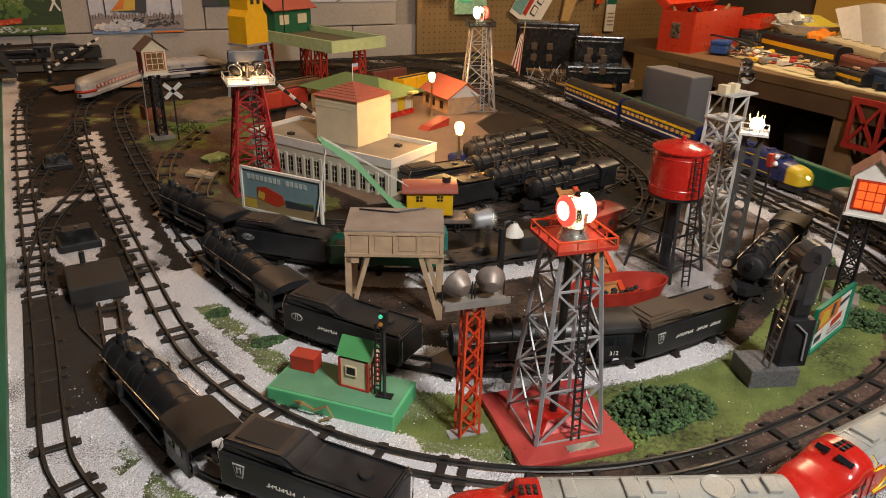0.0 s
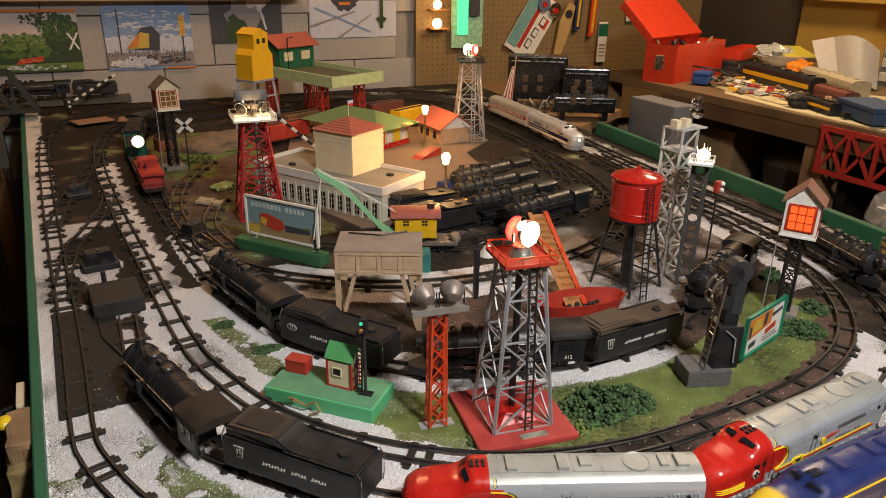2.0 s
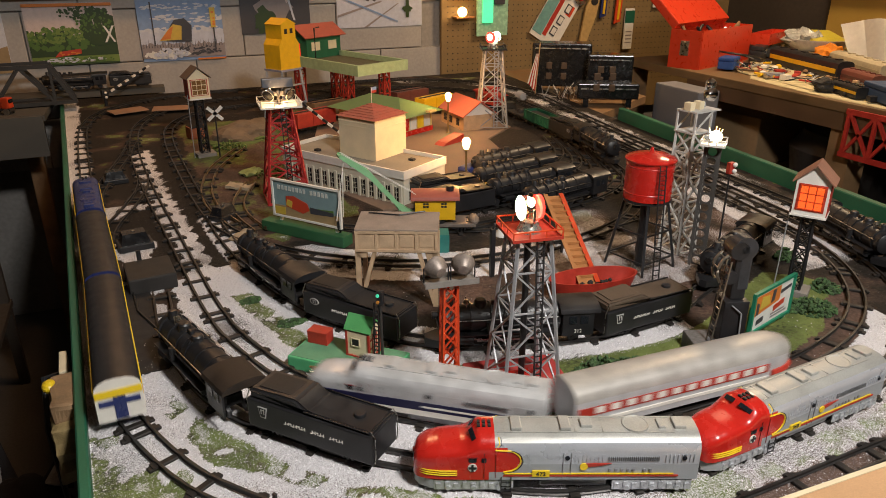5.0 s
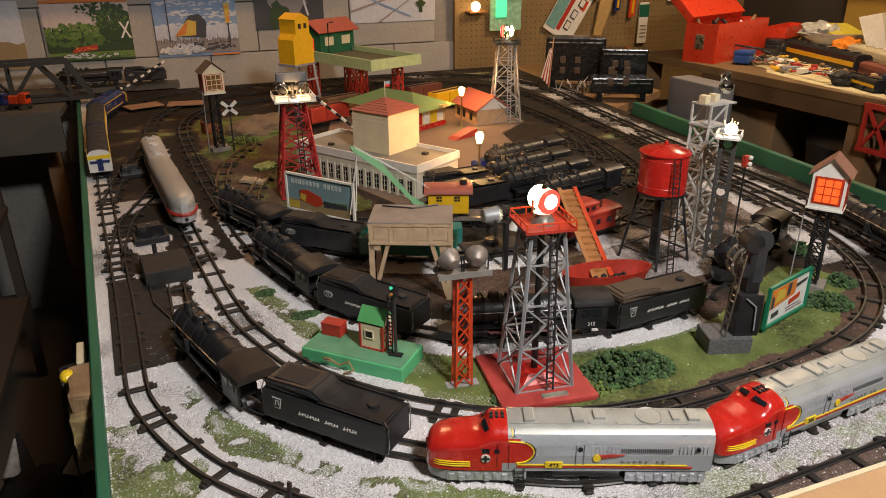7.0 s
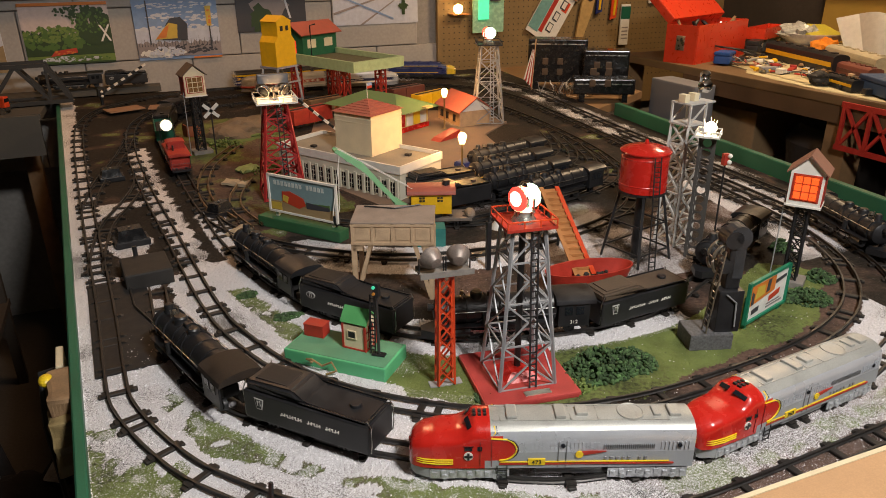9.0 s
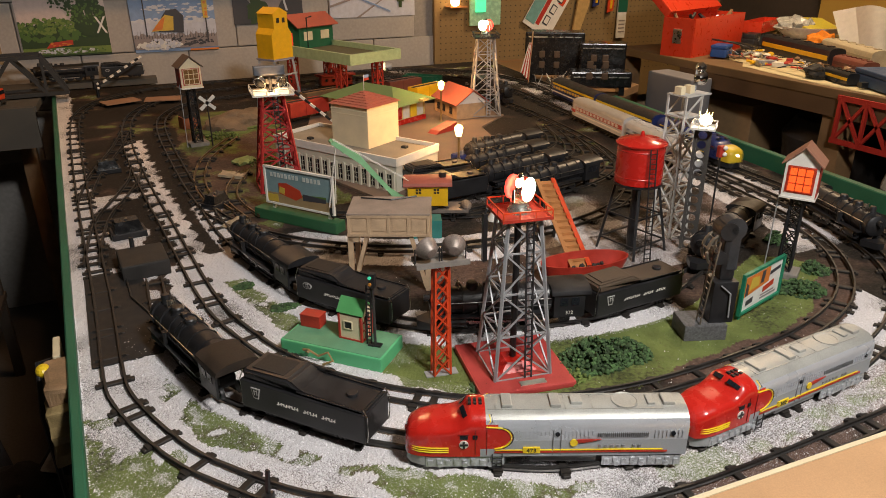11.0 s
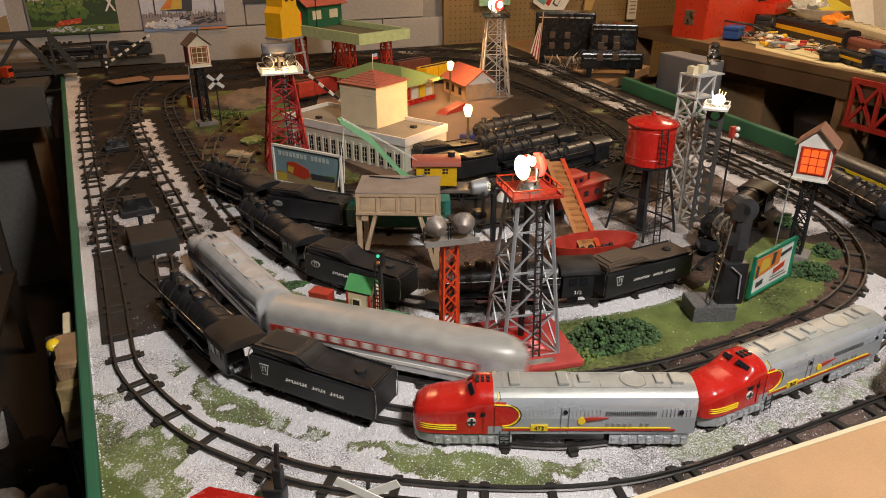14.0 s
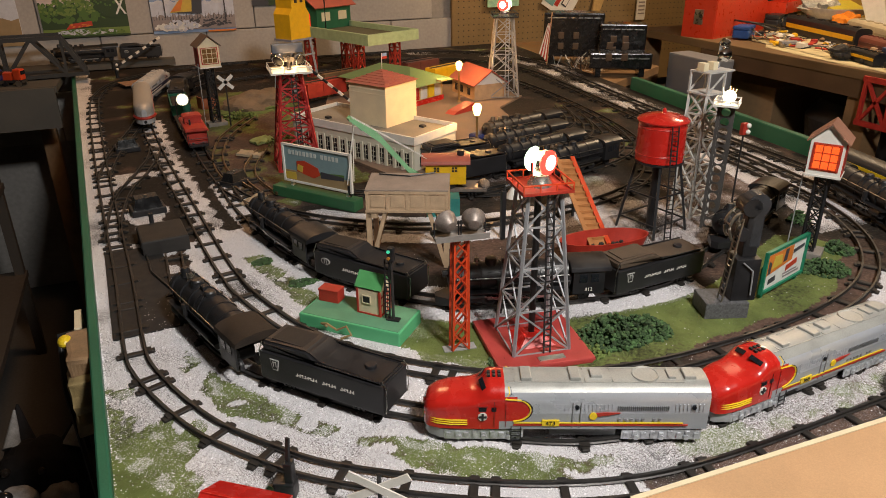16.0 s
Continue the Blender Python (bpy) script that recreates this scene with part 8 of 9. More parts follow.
# ---- workbench along the right wall ----
def bench():
    t = thing("workbench", pose(2.15, 0.75, 0), "worn brown wooden workbench crowded with train parts", "workbench")
    zt = 0.10
    bm = B()
    box(bm, 0.0, -0.03, zt - 0.03, 1.06, 2.44, 0.03, bevel=0.003)
    part("worktop", bm, mat("worn_bench_wood", (0.16, 0.095, 0.042), 0.6, vary=0.4, scale=9), t)
    bm = B()
    box(bm, -0.51, -0.22, zt - 0.085, 0.03, 2.02, 0.055)
    part("apron", bm, mat("dark_bench_apron", (0.11, 0.06, 0.028), 0.65, vary=0.4, scale=12), t)
    for y in (-1.18, 0.1, 1.18):
        bm = B()
        box(bm, -0.47, y, -0.9, 0.08, 0.08, 0.9 + zt - 0.04)
        part("leg", bm, BROWN_WOOD, t)
    bm = B()
    box(bm, 0.1, 0.0, -0.45, 0.8, 2.4, 0.03)
    part("lower_shelf", bm, BROWN_WOOD, t)
    cab = thing("yellow_cupboard", pose(2.55, 1.15, zt + 0.30), "ochre painted wall cupboard over the bench", "cupboard")
    bm = B()
    box(bm, 0.1, 0, 0, 0.18, 1.2, 0.6)
    part("body", bm, mat("ochre_paint", (0.42, 0.26, 0.05), 0.55, vary=0.2, scale=6), cab)
    wall = part("ochre_panel", box(B(), 2.66, 0.6, zt, 0.02, 2.4, 0.5), mat("ochre_paint", (0.42, 0.26, 0.05)), None)
    tagged(wall, "ochre painted wall panel behind the bench", "wall panel", kind="structure")
    # toolbox with open lid
    b = thing("toolbox", pose(1.842, 1.667, zt, 0, 0, 20), "open red metal toolbox full of tools", "toolbox")
    w, d, h = 0.42, 0.13, 0.145
    tool_red = mat("orange_red_enamel", (0.62, 0.045, 0.015), 0.35, vary=0.15, coat=0.3)
    for x, y, sx, sy in ((0, -d / 2, w, 0.006), (0, d / 2, w, 0.006), (-w / 2, 0, 0.006, d), (w / 2, 0, 0.006, d)):
        bm = B()
        box(bm, x, y, 0, sx, sy, h)
        part("wall", bm, tool_red, b)
    bm = B()
    box(bm, 0, 0, 0, w, d, 0.006)
    part("bottom", bm, tool_red, b)
    bm = B()
    box(bm, 0, 0, 0, w, 0.20, 0.035, Matrix.Translation((0, d / 2 - 0.005, h - 0.005)) @ Matrix.Rotation(radians(42), 4, "X") @ Matrix.Translation((0, 0.10, 0)), bevel=0.006)
    part("lid", bm, tool_red, b)
    bm = B()
    box(bm, -w / 2 - 0.004, 0, 0.05, 0.010, 0.035, 0.055, bevel=0.002)
    part("latch", bm, STEEL, b)
    r = random.Random(3)
    for k in range(9):
        bm = B()
        p = Vector((r.uniform(-0.17, 0.17), r.uniform(-0.04, 0.04), h - 0.03))
        cyl(bm, p, p + Vector((r.uniform(-0.07, 0.07), r.uniform(-0.05, 0.05), r.uniform(0.01, 0.05))), 0.008, 0.006, 8)
        part("hand_tool", bm, (BLACK, STEEL, BROWN_WOOD)[k % 3], b)
    # clutter: open catalogue, basin, shells, boxes, newspapers, loose parts
    news = mat("old_newspaper", (0.56, 0.48, 0.28), 0.8, vary=0.25, scale=30)
    for k, pts in enumerate(([(1.640, 0.62), (1.648, 1.00), (1.70, 1.30), (1.84, 1.42), (1.96, 1.28), (1.88, 0.90), (1.80, 0.64)], [(1.70, 1.05), (1.78, 1.48), (2.05, 1.62), (2.20, 1.30), (1.95, 1.00)], [(1.86, 0.70), (1.84, 1.02), (2.10, 1.20), (2.24, 0.84)])):
        t2 = thing("newspaper", pose(0, 0, zt + 0.0022 * k), "crumpled yellowed newspaper spread under the bench clutter", "newspaper", "papers")
        bm = slab(B(), pts, 0.0, 0.0018)
        r = random.Random(20 + k)
        bmesh.ops.subdivide_edges(bm, edges=bm.edges[:], cuts=5, use_grid_fill=True)
        for v in bm.verts:
            v.co.x += r.uniform(-0.006, 0.006)
            v.co.y += r.uniform(-0.006, 0.006)
        part("sheet", bm, news, t2)
    mags = thing("magazine_pile", pose(2.33, 1.57, zt + 0.006, 0, 0, 14), "uneven pile of old magazines under the basin", "magazines")
    for k in range(5):
        part("magazine", box(B(), 0.006 * (k % 2), 0.004 * (k % 3), 0.007 * k, 0.28, 0.21, 0.0066, Matrix.Rotation(radians(5 * (k % 3) - 5), 4, "Z")), (WHITE, news, GREY_PAINT)[k % 3], mags)
    p = thing("open_catalogue", pose(2.21, 1.22, zt + 0.004, 0, 0, -54), "open white catalogue leaning back with a curled page", "book")
    for n, reach, bulge in (("page", -0.075, 0.0), ("curled_page", 0.165, 0.060)):
        grid = []
        for v in np.linspace(0, 1, 9):
            row = []
            for u in np.linspace(0, 1, 13):
                lift = bulge * math.sin(math.pi * u) * (0.6 + 0.4 * v)
                row.append((-0.055 * v + reach * u * (0.75 + 0.25 * v), 0.09 * v - lift, 0.004 + 0.175 * v - abs(reach) * 0.25 * u * v + lift * 0.5))
            grid.append(row)
        bm = B()
        vs = [[bm.verts.new(q) for q in row] for row in grid]
        for a, b in zip(vs, vs[1:]):
            for k in range(12):
                bm.faces.new((a[k], a[k + 1], b[k + 1], b[k]))
        bmesh.ops.solidify(bm, geom=bm.faces[:], thickness=0.003)
        part(n, bm, WHITE, p, smooth=True)
    c = thing("basin", pose(2.33, 1.57, zt + 0.042), "pale round basin heaped with a yellow packet and clear wrapping", "basin")
    bm = B()
    turned(bm, [(0.09, 0), (0.125, 0.03), (0.130, 0.046), (0.121, 0.046), (0.115, 0.03), (0.082, 0.008), (0, 0.008)], 32)
    part("bowl", bm, mat("grey_white_enamel", (0.55, 0.53, 0.47), 0.4), c, smooth=True)
    bm = B()
    slab(bm, [(-0.10, -0.06), (0.07, -0.08), (0.10, 0.05), (-0.05, 0.08)], 0.050, 0.062, Matrix.Rotation(radians(14), 4, "X"))
    part("yellow_packet", bm, mat("lemon_packet", (0.62, 0.52, 0.06), 0.4), c)
    bm = B()
    bmesh.ops.create_icosphere(bm, subdivisions=3, radius=0.075)
    for v in bm.verts:
        v.co = Vector((v.co.x - 0.05, v.co.y + 0.03, v.co.z * 0.5 + 0.045)) * (1 + 0.3 * noise.noise(v.co * 30))
    part("clear_wrapping", bm, mat("grey_wrapping", (0.42, 0.42, 0.38), 0.25, vary=0.4), c)
    for x, y, yaw, ln, w, h, mm, stripe_m, lab in ((2.00, 1.32, 253, 0.44, 0.062, 0.066, BLACK, YELLOW, "black train car shell with a yellow stripe"), (2.125, 1.19, 244, 0.38, 0.07, 0.062, mat("drab_shell", (0.42, 0.36, 0.24), 0.6), mat("drab_band", (0.30, 0.25, 0.16), 0.6), "drab tan train car shell"), (1.915, 1.02, 249, 0.18, 0.055, 0.045, mat("maroon_shell", (0.16, 0.05, 0.035), 0.5), mat("maroon_band", (0.09, 0.03, 0.022), 0.5), "maroon train car shell"), (1.715, 0.915, 250, 0.14, 0.04, 0.035, BLACK, YELLOW, "small black shell with a yellow edge")):
        t2 = thing("train_shell", pose(x, y, zt + 0.006, 0, 0, yaw), lab, "train shell", "train shells on the bench")
        secs = [section(q, w / 2, 0, h * 0.75, h, nside=2, nroof=8) for q in (-ln / 2, ln / 2)]
        part("shell", loft(secs), mm, t2, smooth=True)
        part("stripe", box(B(), 0, -w / 2 - 0.0006, h * 0.35, ln * 0.96, 0.002, h * 0.24), stripe_m, t2)
        for k in range(6):
            part("roof_hatch", box(B(), -ln * 0.4 + k * ln * 0.16, 0, h - 0.001, ln * 0.05, w * 0.3, 0.004, bevel=0.001), mm, t2)
    for x, y, yaw, sx, sy, sz, mm, col in ((1.775, 1.49, 30, 0.085, 0.06, 0.045, mat("bright_blue_case", (0.02, 0.08, 0.30), 0.4), "bright blue"), (1.735, 0.76, 65, 0.20, 0.12, 0.05, mat("denim_case", (0.035, 0.07, 0.15), 0.6), "dark blue"), (1.80, 0.865, 60, 0.10, 0.07, 0.035, BROWN_WOOD, "brown"), (2.27, 1.76, 24, 0.24, 0.10, 0.055, mat("grey_green_case", (0.11, 0.12, 0.10), 0.5), "grey-green"), (2.06, 1.62, 30, 0.09, 0.05, 0.06, BLACK, "black")):
        t2 = thing("small_case", pose(x, y, zt + 0.006, 0, 0, yaw), f"{col} case lying among the bench clutter", "case", "bench cases")
        part("body", box(B(), 0, 0, 0, sx, sy, sz * 0.7, bevel=0.006), mm, t2)
        part("lid", box(B(), 0, 0, sz * 0.7, sx * 1.01, sy * 1.01, sz * 0.3, bevel=0.004), mm, t2)
        part("catch", box(B(), 0, -sy / 2 - 0.003, sz * 0.5, sx * 0.2, 0.005, sz * 0.3), STEEL, t2)
    tr = thing("tool_tray", pose(2.22, 1.72, zt + 0.061, 0, 0, 24), "orange-red metal tool tray lying across a case", "tray")
    part("bottom", box(B(), 0, 0, 0, 0.26, 0.08, 0.004), tool_red, tr)
    for x, y, sx, sy in ((0, -0.04, 0.26, 0.004), (0, 0.04, 0.26, 0.004), (-0.13, 0, 0.004, 0.08), (0.13, 0, 0.004, 0.08)):
        part("side", box(B(), x, y, 0, sx, sy, 0.045), tool_red, tr)
    wad = thing("orange_rag", pose(2.235, 1.43, zt + 0.006), "crumpled orange rag on the bench", "rag")
    bm = B()
    bmesh.ops.create_icosphere(bm, subdivisions=3, radius=0.052)
    for v in bm.verts:
        v.co *= 1 + 0.5 * noise.noise(v.co * 40)
        v.co.z = max(0.0, v.co.z * 0.8 + 0.035)
    part("cloth", bm, mat("orange_rag", (0.70, 0.22, 0.01), 0.8), wad)
    blot = thing("black_pouch", pose(1.705, 1.00, zt + 0.004), "crumpled black pouch on the newspaper", "pouch")
    bm = B()
    bmesh.ops.create_icosphere(bm, subdivisions=3, radius=0.034)
    for v in bm.verts:
        v.co *= 1 + 0.4 * noise.noise(v.co * 50 + Vector((3, 0, 0)))
        v.co.z = max(0.0, v.co.z * 0.7 + 0.018)
    part("cloth", bm, BLACK_MATTE, blot)
    cable = thing("coiled_cable", pose(1.90, 1.55, zt + 0.004), "black cable looping over the bench from the toolbox", "cable")
    part("cable", tube(B(), [(0.10 * math.cos(0.24 * i), 0.07 * math.sin(0.24 * i), 0.006 + 0.05 * abs(math.sin(0.12 * i))) for i in range(40)], 0.0038), BLACK, cable, smooth=True)
    r = random.Random(12)
    for k in range(150):
        u = r.random()
        x, y = 1.68 + 0.34 * r.random() ** 1.4 + 0.10 * u, 0.66 + 0.90 * u
        mm = r.choice((BLACK, BLACK, STEEL, BROWN_WOOD, YELLOW, PLASTER, GREY_PAINT, GREY_PAINT, WHITE, RED_MATTE, DUSTY, DUSTY, CHROME))
        t2 = thing("bench_scrap", pose(x, y, zt + 0.006, 0, 0, r.uniform(0, 180)), "small loose part lying on the bench", "loose part", "bench clutter")
        bm = B()
        if k % 4 == 0:
            cyl(bm, (-r.uniform(0.02, 0.06), 0, 0.006), (r.uniform(0.02, 0.06), 0, 0.006), r.uniform(0.003, 0.006), seg=8)
        elif k % 4 == 1:
            box(bm, 0, 0, 0, r.uniform(0.02, 0.07), r.uniform(0.012, 0.03), r.uniform(0.006, 0.02), bevel=0.002)
        elif k % 4 == 2:
            turned(bm, [(0.010, 0), (0.013, 0.003), (0.012, 0.010), (0.005, 0.014), (0, 0.014)], 12)
        else:
            tube(bm, [(r.uniform(-0.04, 0.04), r.uniform(-0.03, 0.03), r.uniform(0.002, 0.02)) for _ in range(5)], 0.0016, 5)
        part("piece", bm, mm, t2)
    d2 = thing("parts_drawers", pose(2.45, 1.02, zt + 0.02, 0, 0, 0), "grey parts cabinet with rows of small pale drawers", "drawer cabinet")
    bm = B()
    box(bm, 0.05, 0, -0.02, 0.12, 0.42, 0.36)
    part("case", bm, mat("drawer_grey", (0.16, 0.17, 0.16), 0.6), d2)
    for i in range(5):
        for j in range(6):
            bm = B()
            box(bm, -0.014, -0.165 + i * 0.083, 0.0 + j * 0.054, 0.012, 0.066, 0.034, bevel=0.003)
            part("drawer", bm, mat("drawer_front", (0.48, 0.46, 0.40), 0.5), d2)
    # red lattice span and a jar hung in front of the bench
    g = thing("toy_girder_bridge", pose(1.615, 0.60, -0.06, 0, 0, 90), "red toy girder bridge side leaning at the bench front", "toy bridge")
    truss_red = mat("dark_red_truss", (0.45, 0.03, 0.02), 0.5)
    for z in (0, 0.13):
        part("chord", box(B(), 0, 0, z, 0.46, 0.008, 0.016), truss_red, g)
    for k in range(6):
        x = -0.22 + k * 0.088
        bm = B()
        beam(bm, (x, 0, 0.01), (x, 0, 0.14), 0.010)
        part("upright", bm, truss_red, g)
        for a, b in ((x, x + 0.088), (x + 0.088, x)):
            if k < 5:
                bm = B()
                beam(bm, (a, 0, 0.01), (b, 0, 0.14), 0.009)
                part("diagonal", bm, truss_red, g)
    for k in range(3):
        j = thing("plastic_sack", pose(1.66 + 0.03 * k, 0.52 - 0.14 * k, -0.42, 0, 0, 20 * k), "crumpled translucent plastic sack under the bench", "sack", "plastic sacks")
        bm = B()
        bmesh.ops.create_icosphere(bm, subdivisions=3, radius=0.11)
        for v in bm.verts:
            v.co *= 1 + 0.35 * noise.noise(v.co * 14 + Vector((k, 0, 0)))
            v.co.z = v.co.z * 2.0 + 0.22
        part("film", bm, mat("grey_film", (0.30, 0.28, 0.25), 0.25, vary=0.4), j)
    s = thing("storage_bin", pose(1.95, 1.02, -0.418, 0, 0, 0), "dark round bin under the bench", "bin")
    bm = B()
    turned(bm, [(0.17, 0), (0.20, 0.24), (0.21, 0.30), (0.17, 0.36), (0, 0.38)], 28)
    part("drum", bm, mat("dark_bin", (0.035, 0.03, 0.028), 0.5), s, smooth=True)
    for k in range(3):
        q = thing("brown_carton", pose(1.93, 1.46 - 0.0 * k - 0.85 * (k == 2), -0.418 + 0.19 * (k == 1), 0, 0, 8 * k), "brown cardboard carton under the bench", "carton", "cartons under the bench")
        bm = B()
        box(bm, 0, 0, 0, 0.42, 0.34, 0.185, bevel=0.004)
        part("carton", bm, mat("cardboard", (0.32, 0.20, 0.10), 0.8, vary=0.2), q)


bench()


# ---- far left: trestle, crossing gate, plates; far rows of cars ----
def far_side():
    sh = thing("side_shelf", pose(0, 0, 0), "grey painted shelf running on from the table along the back wall", "shelf")
    grey_board = mat("grey_shelf_paint", (0.085, 0.08, 0.07), 0.7, vary=0.3, scale=8)
    part("board", slab(B(), [(-1.70, 2.02), (-0.640, 2.02), (-0.625, 2.424), (-0.24, 2.424), (-0.24, 2.498), (-1.70, 2.498)], 0.004, SHELF_TOP - 0.001), grey_board, sh)
    part("face_board", box(B(), -1.17, 2.010, -0.11, 1.05, 0.016, 0.134), grey_board, sh)
    for xx in (-1.60, -0.72):
        part("bracket", box(B(), xx, 2.26, -0.9, 0.05, 0.05, 0.904), BROWN_WOOD, sh)
    t = thing("truss_bridge", pose(-0.80, 2.20, SHELF_TOP, 0, 0, 4), "dark grey toy truss bridge at the far corner", "toy bridge")
    steel = mat("bridge_grey", (0.030, 0.029, 0.027), 0.5)
    for y in (-0.045, 0.045):
        part("top_chord", beam(B(), (-0.36, y, 0.135), (0.185, y, 0.135), 0.013), steel, t)
        part("bottom_chord", beam(B(), (-0.36, y, 0.010), (0.255, y, 0.010), 0.013), steel, t)
        for k in range(4):
            x = -0.36 + k * 0.182
            if k < 3:
                part("diagonal", beam(B(), (x, y, 0.012), (x + 0.091, y, 0.133), 0.010), steel, t)
                part("diagonal", beam(B(), (x + 0.091, y, 0.133), (x + 0.182, y, 0.012), 0.010), steel, t)
                part("hanger", beam(B(), (x + 0.182, y, 0.012), (x + 0.182, y, 0.133), 0.008), steel, t)
        part("end_post", beam(B(), (0.185, y, 0.135), (0.250, y, 0.012), 0.013), steel, t)
    part("deck", box(B(), -0.05, 0, 0.004, 0.61, 0.078, 0.006), DUSTY, t)
    for xx, yy, mm, lab in ((-0.765, 2.085, ORANGE_RED, "orange-red toy truck with pale wheels on the side shelf"), (-0.83, 2.095, BLUE, "dark blue toy truck on the side shelf")):
        v = thing("toy_truck", pose(xx, yy, SHELF_TOP - 0.001, 0, 0, -28), lab, "toy truck", "toy trucks")
        part("chassis", box(B(), 0, 0, 0.012, 0.075, 0.028, 0.008), DUSTY, v)
        part("cab", box(B(), 0.022, 0, 0.020, 0.028, 0.028, 0.036, bevel=0.005), mm, v)
        part("body", box(B(), -0.018, 0, 0.020, 0.042, 0.030, 0.024, bevel=0.002), mm, v)
        part("windscreen", box(B(), 0.0365, 0, 0.038, 0.001, 0.022, 0.012), BLUE_GLASS, v)
        for wx in (-0.024, 0.024):
            for wy in (-1, 1):
                part("wheel", cyl(B(), (wx, wy * 0.012, 0.010), (wx, wy * 0.018, 0.010), 0.010, seg=16), STEEL if wx > 0 else BLACK, v)
    g = thing("crossing_gate", pose(-0.455, 2.23, 0, 0, 0, 20), "crossing gate with a black and white striped arm and red lamps", "crossing gate")
    bm = B()
    cyl(bm, (0, 0, 0), (0, 0, 0.05), 0.006, seg=10)
    box(bm, 0, 0, 0.03, 0.022, 0.022, 0.03, bevel=0.002)
    part("post", bm, BLACK, g)
    for k in range(12):
        bm = B()
        p = Vector((0.01 + 0.014 * k, 0, 0.045 + 0.007 * k))
        beam(bm, p, p + Vector((0.013, 0, 0.0065)), 0.007)
        part("arm_segment", bm, WHITE if k % 2 else BLACK, g)
    for z in (0.034, 0.050):
        bm = B()
        ball(bm, (0.0, -0.013, z), 0.005)
        part("lamp", bm, WHITE, g)
    for x, y, yaw, lab in ((-0.385, 2.05, 20, "tan"), (-0.245, 2.035, -8, "brown")):
        p = thing("crossing_plate", pose(x, y, 0.0105, 0, 0, yaw), f"flat {lab} crossing plate over the rails", "plate", "crossing plates")
        bm = B()
        box(bm, 0, 0, 0, 0.12, 0.075, 0.004, bevel=0.001)
        part("plate", bm, mat("brown_plate", (0.30, 0.17, 0.10), 0.7, vary=0.3), p)
    x = thing("crossbuck_sign", pose(-0.165, 1.345, 0), "white crossbuck sign on a thin post", "sign", "crossbucks")
    bm = B()
    cyl(bm, (0, 0, 0), (0, 0, 0.138), 0.002, seg=8)
    part("post", bm, DUSTY, x)
    for s in (-1, 1):
        bm = B()
        box(bm, 0, -0.002, -0.0045, 0.052, 0.002, 0.009, Matrix.Translation((0, 0, 0.12)) @ Matrix.Rotation(radians(s * 42), 4, "Y"))
        part("board", bm, WHITE, x)
    st = thing("striped_gate_arm", pose(0.085, 1.20, 0, 0, 0, -28), "lowered black and white striped gate arm", "crossing gate")
    bm = B()
    cyl(bm, (0.06, 0, 0), (0.06, 0, 0.10), 0.004, seg=8)
    part("post", bm, BLACK, st)
    for k in range(11):
        bm = B()
        p = Vector((-0.07 + 0.013 * k, 0, 0.175 - 0.0105 * k))
        beam(bm, p, p + Vector((0.0125, 0, -0.0101)), 0.006)
        part("arm_segment", bm, WHITE if k % 2 else BLACK, st)
    h = thing("toy_house", pose(-0.200, 1.60, 0, 0, 0, 15), "small orange toy house with a yellow corner", "toy house")
    bm = B()
    box(bm, 0, 0, 0, 0.05, 0.04, 0.035)
    part("wall_block", bm, mat("brick_orange", (0.40, 0.12, 0.05), 0.6), h)
    bm = B()
    box(bm, 0, -0.021, 0.012, 0.012, 0.002, 0.012)
    part("window", bm, BLACK_MATTE, h)
    bm = B()
    slab(bm, [(-0.022, 0.035), (0.022, 0.035), (0, 0.052)], 0, 0.054, Matrix.Translation((0, 0.027, 0)) @ UPRIGHT)
    part("roof", bm, DUSTY, h)
    for xx, yy, yaw, mm, lab in ((0.15, 1.56, 24, RED_MATTE, "red"), (0.24, 1.70, 22, BROWN_WOOD, "brown"), (0.56, 1.78, 20, mat("maroon_shell", (0.16, 0.05, 0.035)), "maroon"), (0.60, 1.64, 25, YELLOW, "yellow")):
        c = thing("box_car", pose(xx, yy, 0, 0, 0, yaw), f"{lab} toy box car standing in the far yard", "railway car", "far yard cars")
        bm = B()
        box(bm, 0, 0, 0.018, 0.15, 0.046, 0.044, bevel=0.001)
        part("body", bm, mm, c)
        bm = B()
        box(bm, 0, -0.0235, 0.020, 0.032, 0.002, 0.040)
        part("sliding_door", bm, mm, c)
        bm = B()
        box(bm, 0, 0, 0.062, 0.15, 0.010, 0.002)
        part("roof_walk", bm, DUSTY, c)
        for q in (-0.05, 0.05):
            truck(c, q, BLACK, 0.036, 2)
    hill = thing("paper_hill", pose(-0.06, 1.55, 0, 0, 0, 20), "brown crumpled paper hill with a green painted foot", "model hill")
    for n, r0, sx, sz, mm in (("mound", 0.10, 1.1, 0.52, mat("brown_crumpled_paper", (0.16, 0.115, 0.075), 0.85, vary=0.4, scale=30)), ("green_foot", 0.115, 1.15, 0.12, mat("painted_green_foot", (0.09, 0.13, 0.035), 0.85, vary=0.4, scale=40))):
        bm = B()
        bmesh.ops.create_icosphere(bm, subdivisions=4, radius=r0)
        for v in bm.verts:
            k = 1 + 0.22 * noise.noise(v.co * 16) + 0.08 * noise.noise(v.co * 55)
            v.co = Vector((v.co.x * sx * k, v.co.y * 0.72 * k, max(0.0, v.co.z) * sz * k))
        part(n, bm, mm, hill)
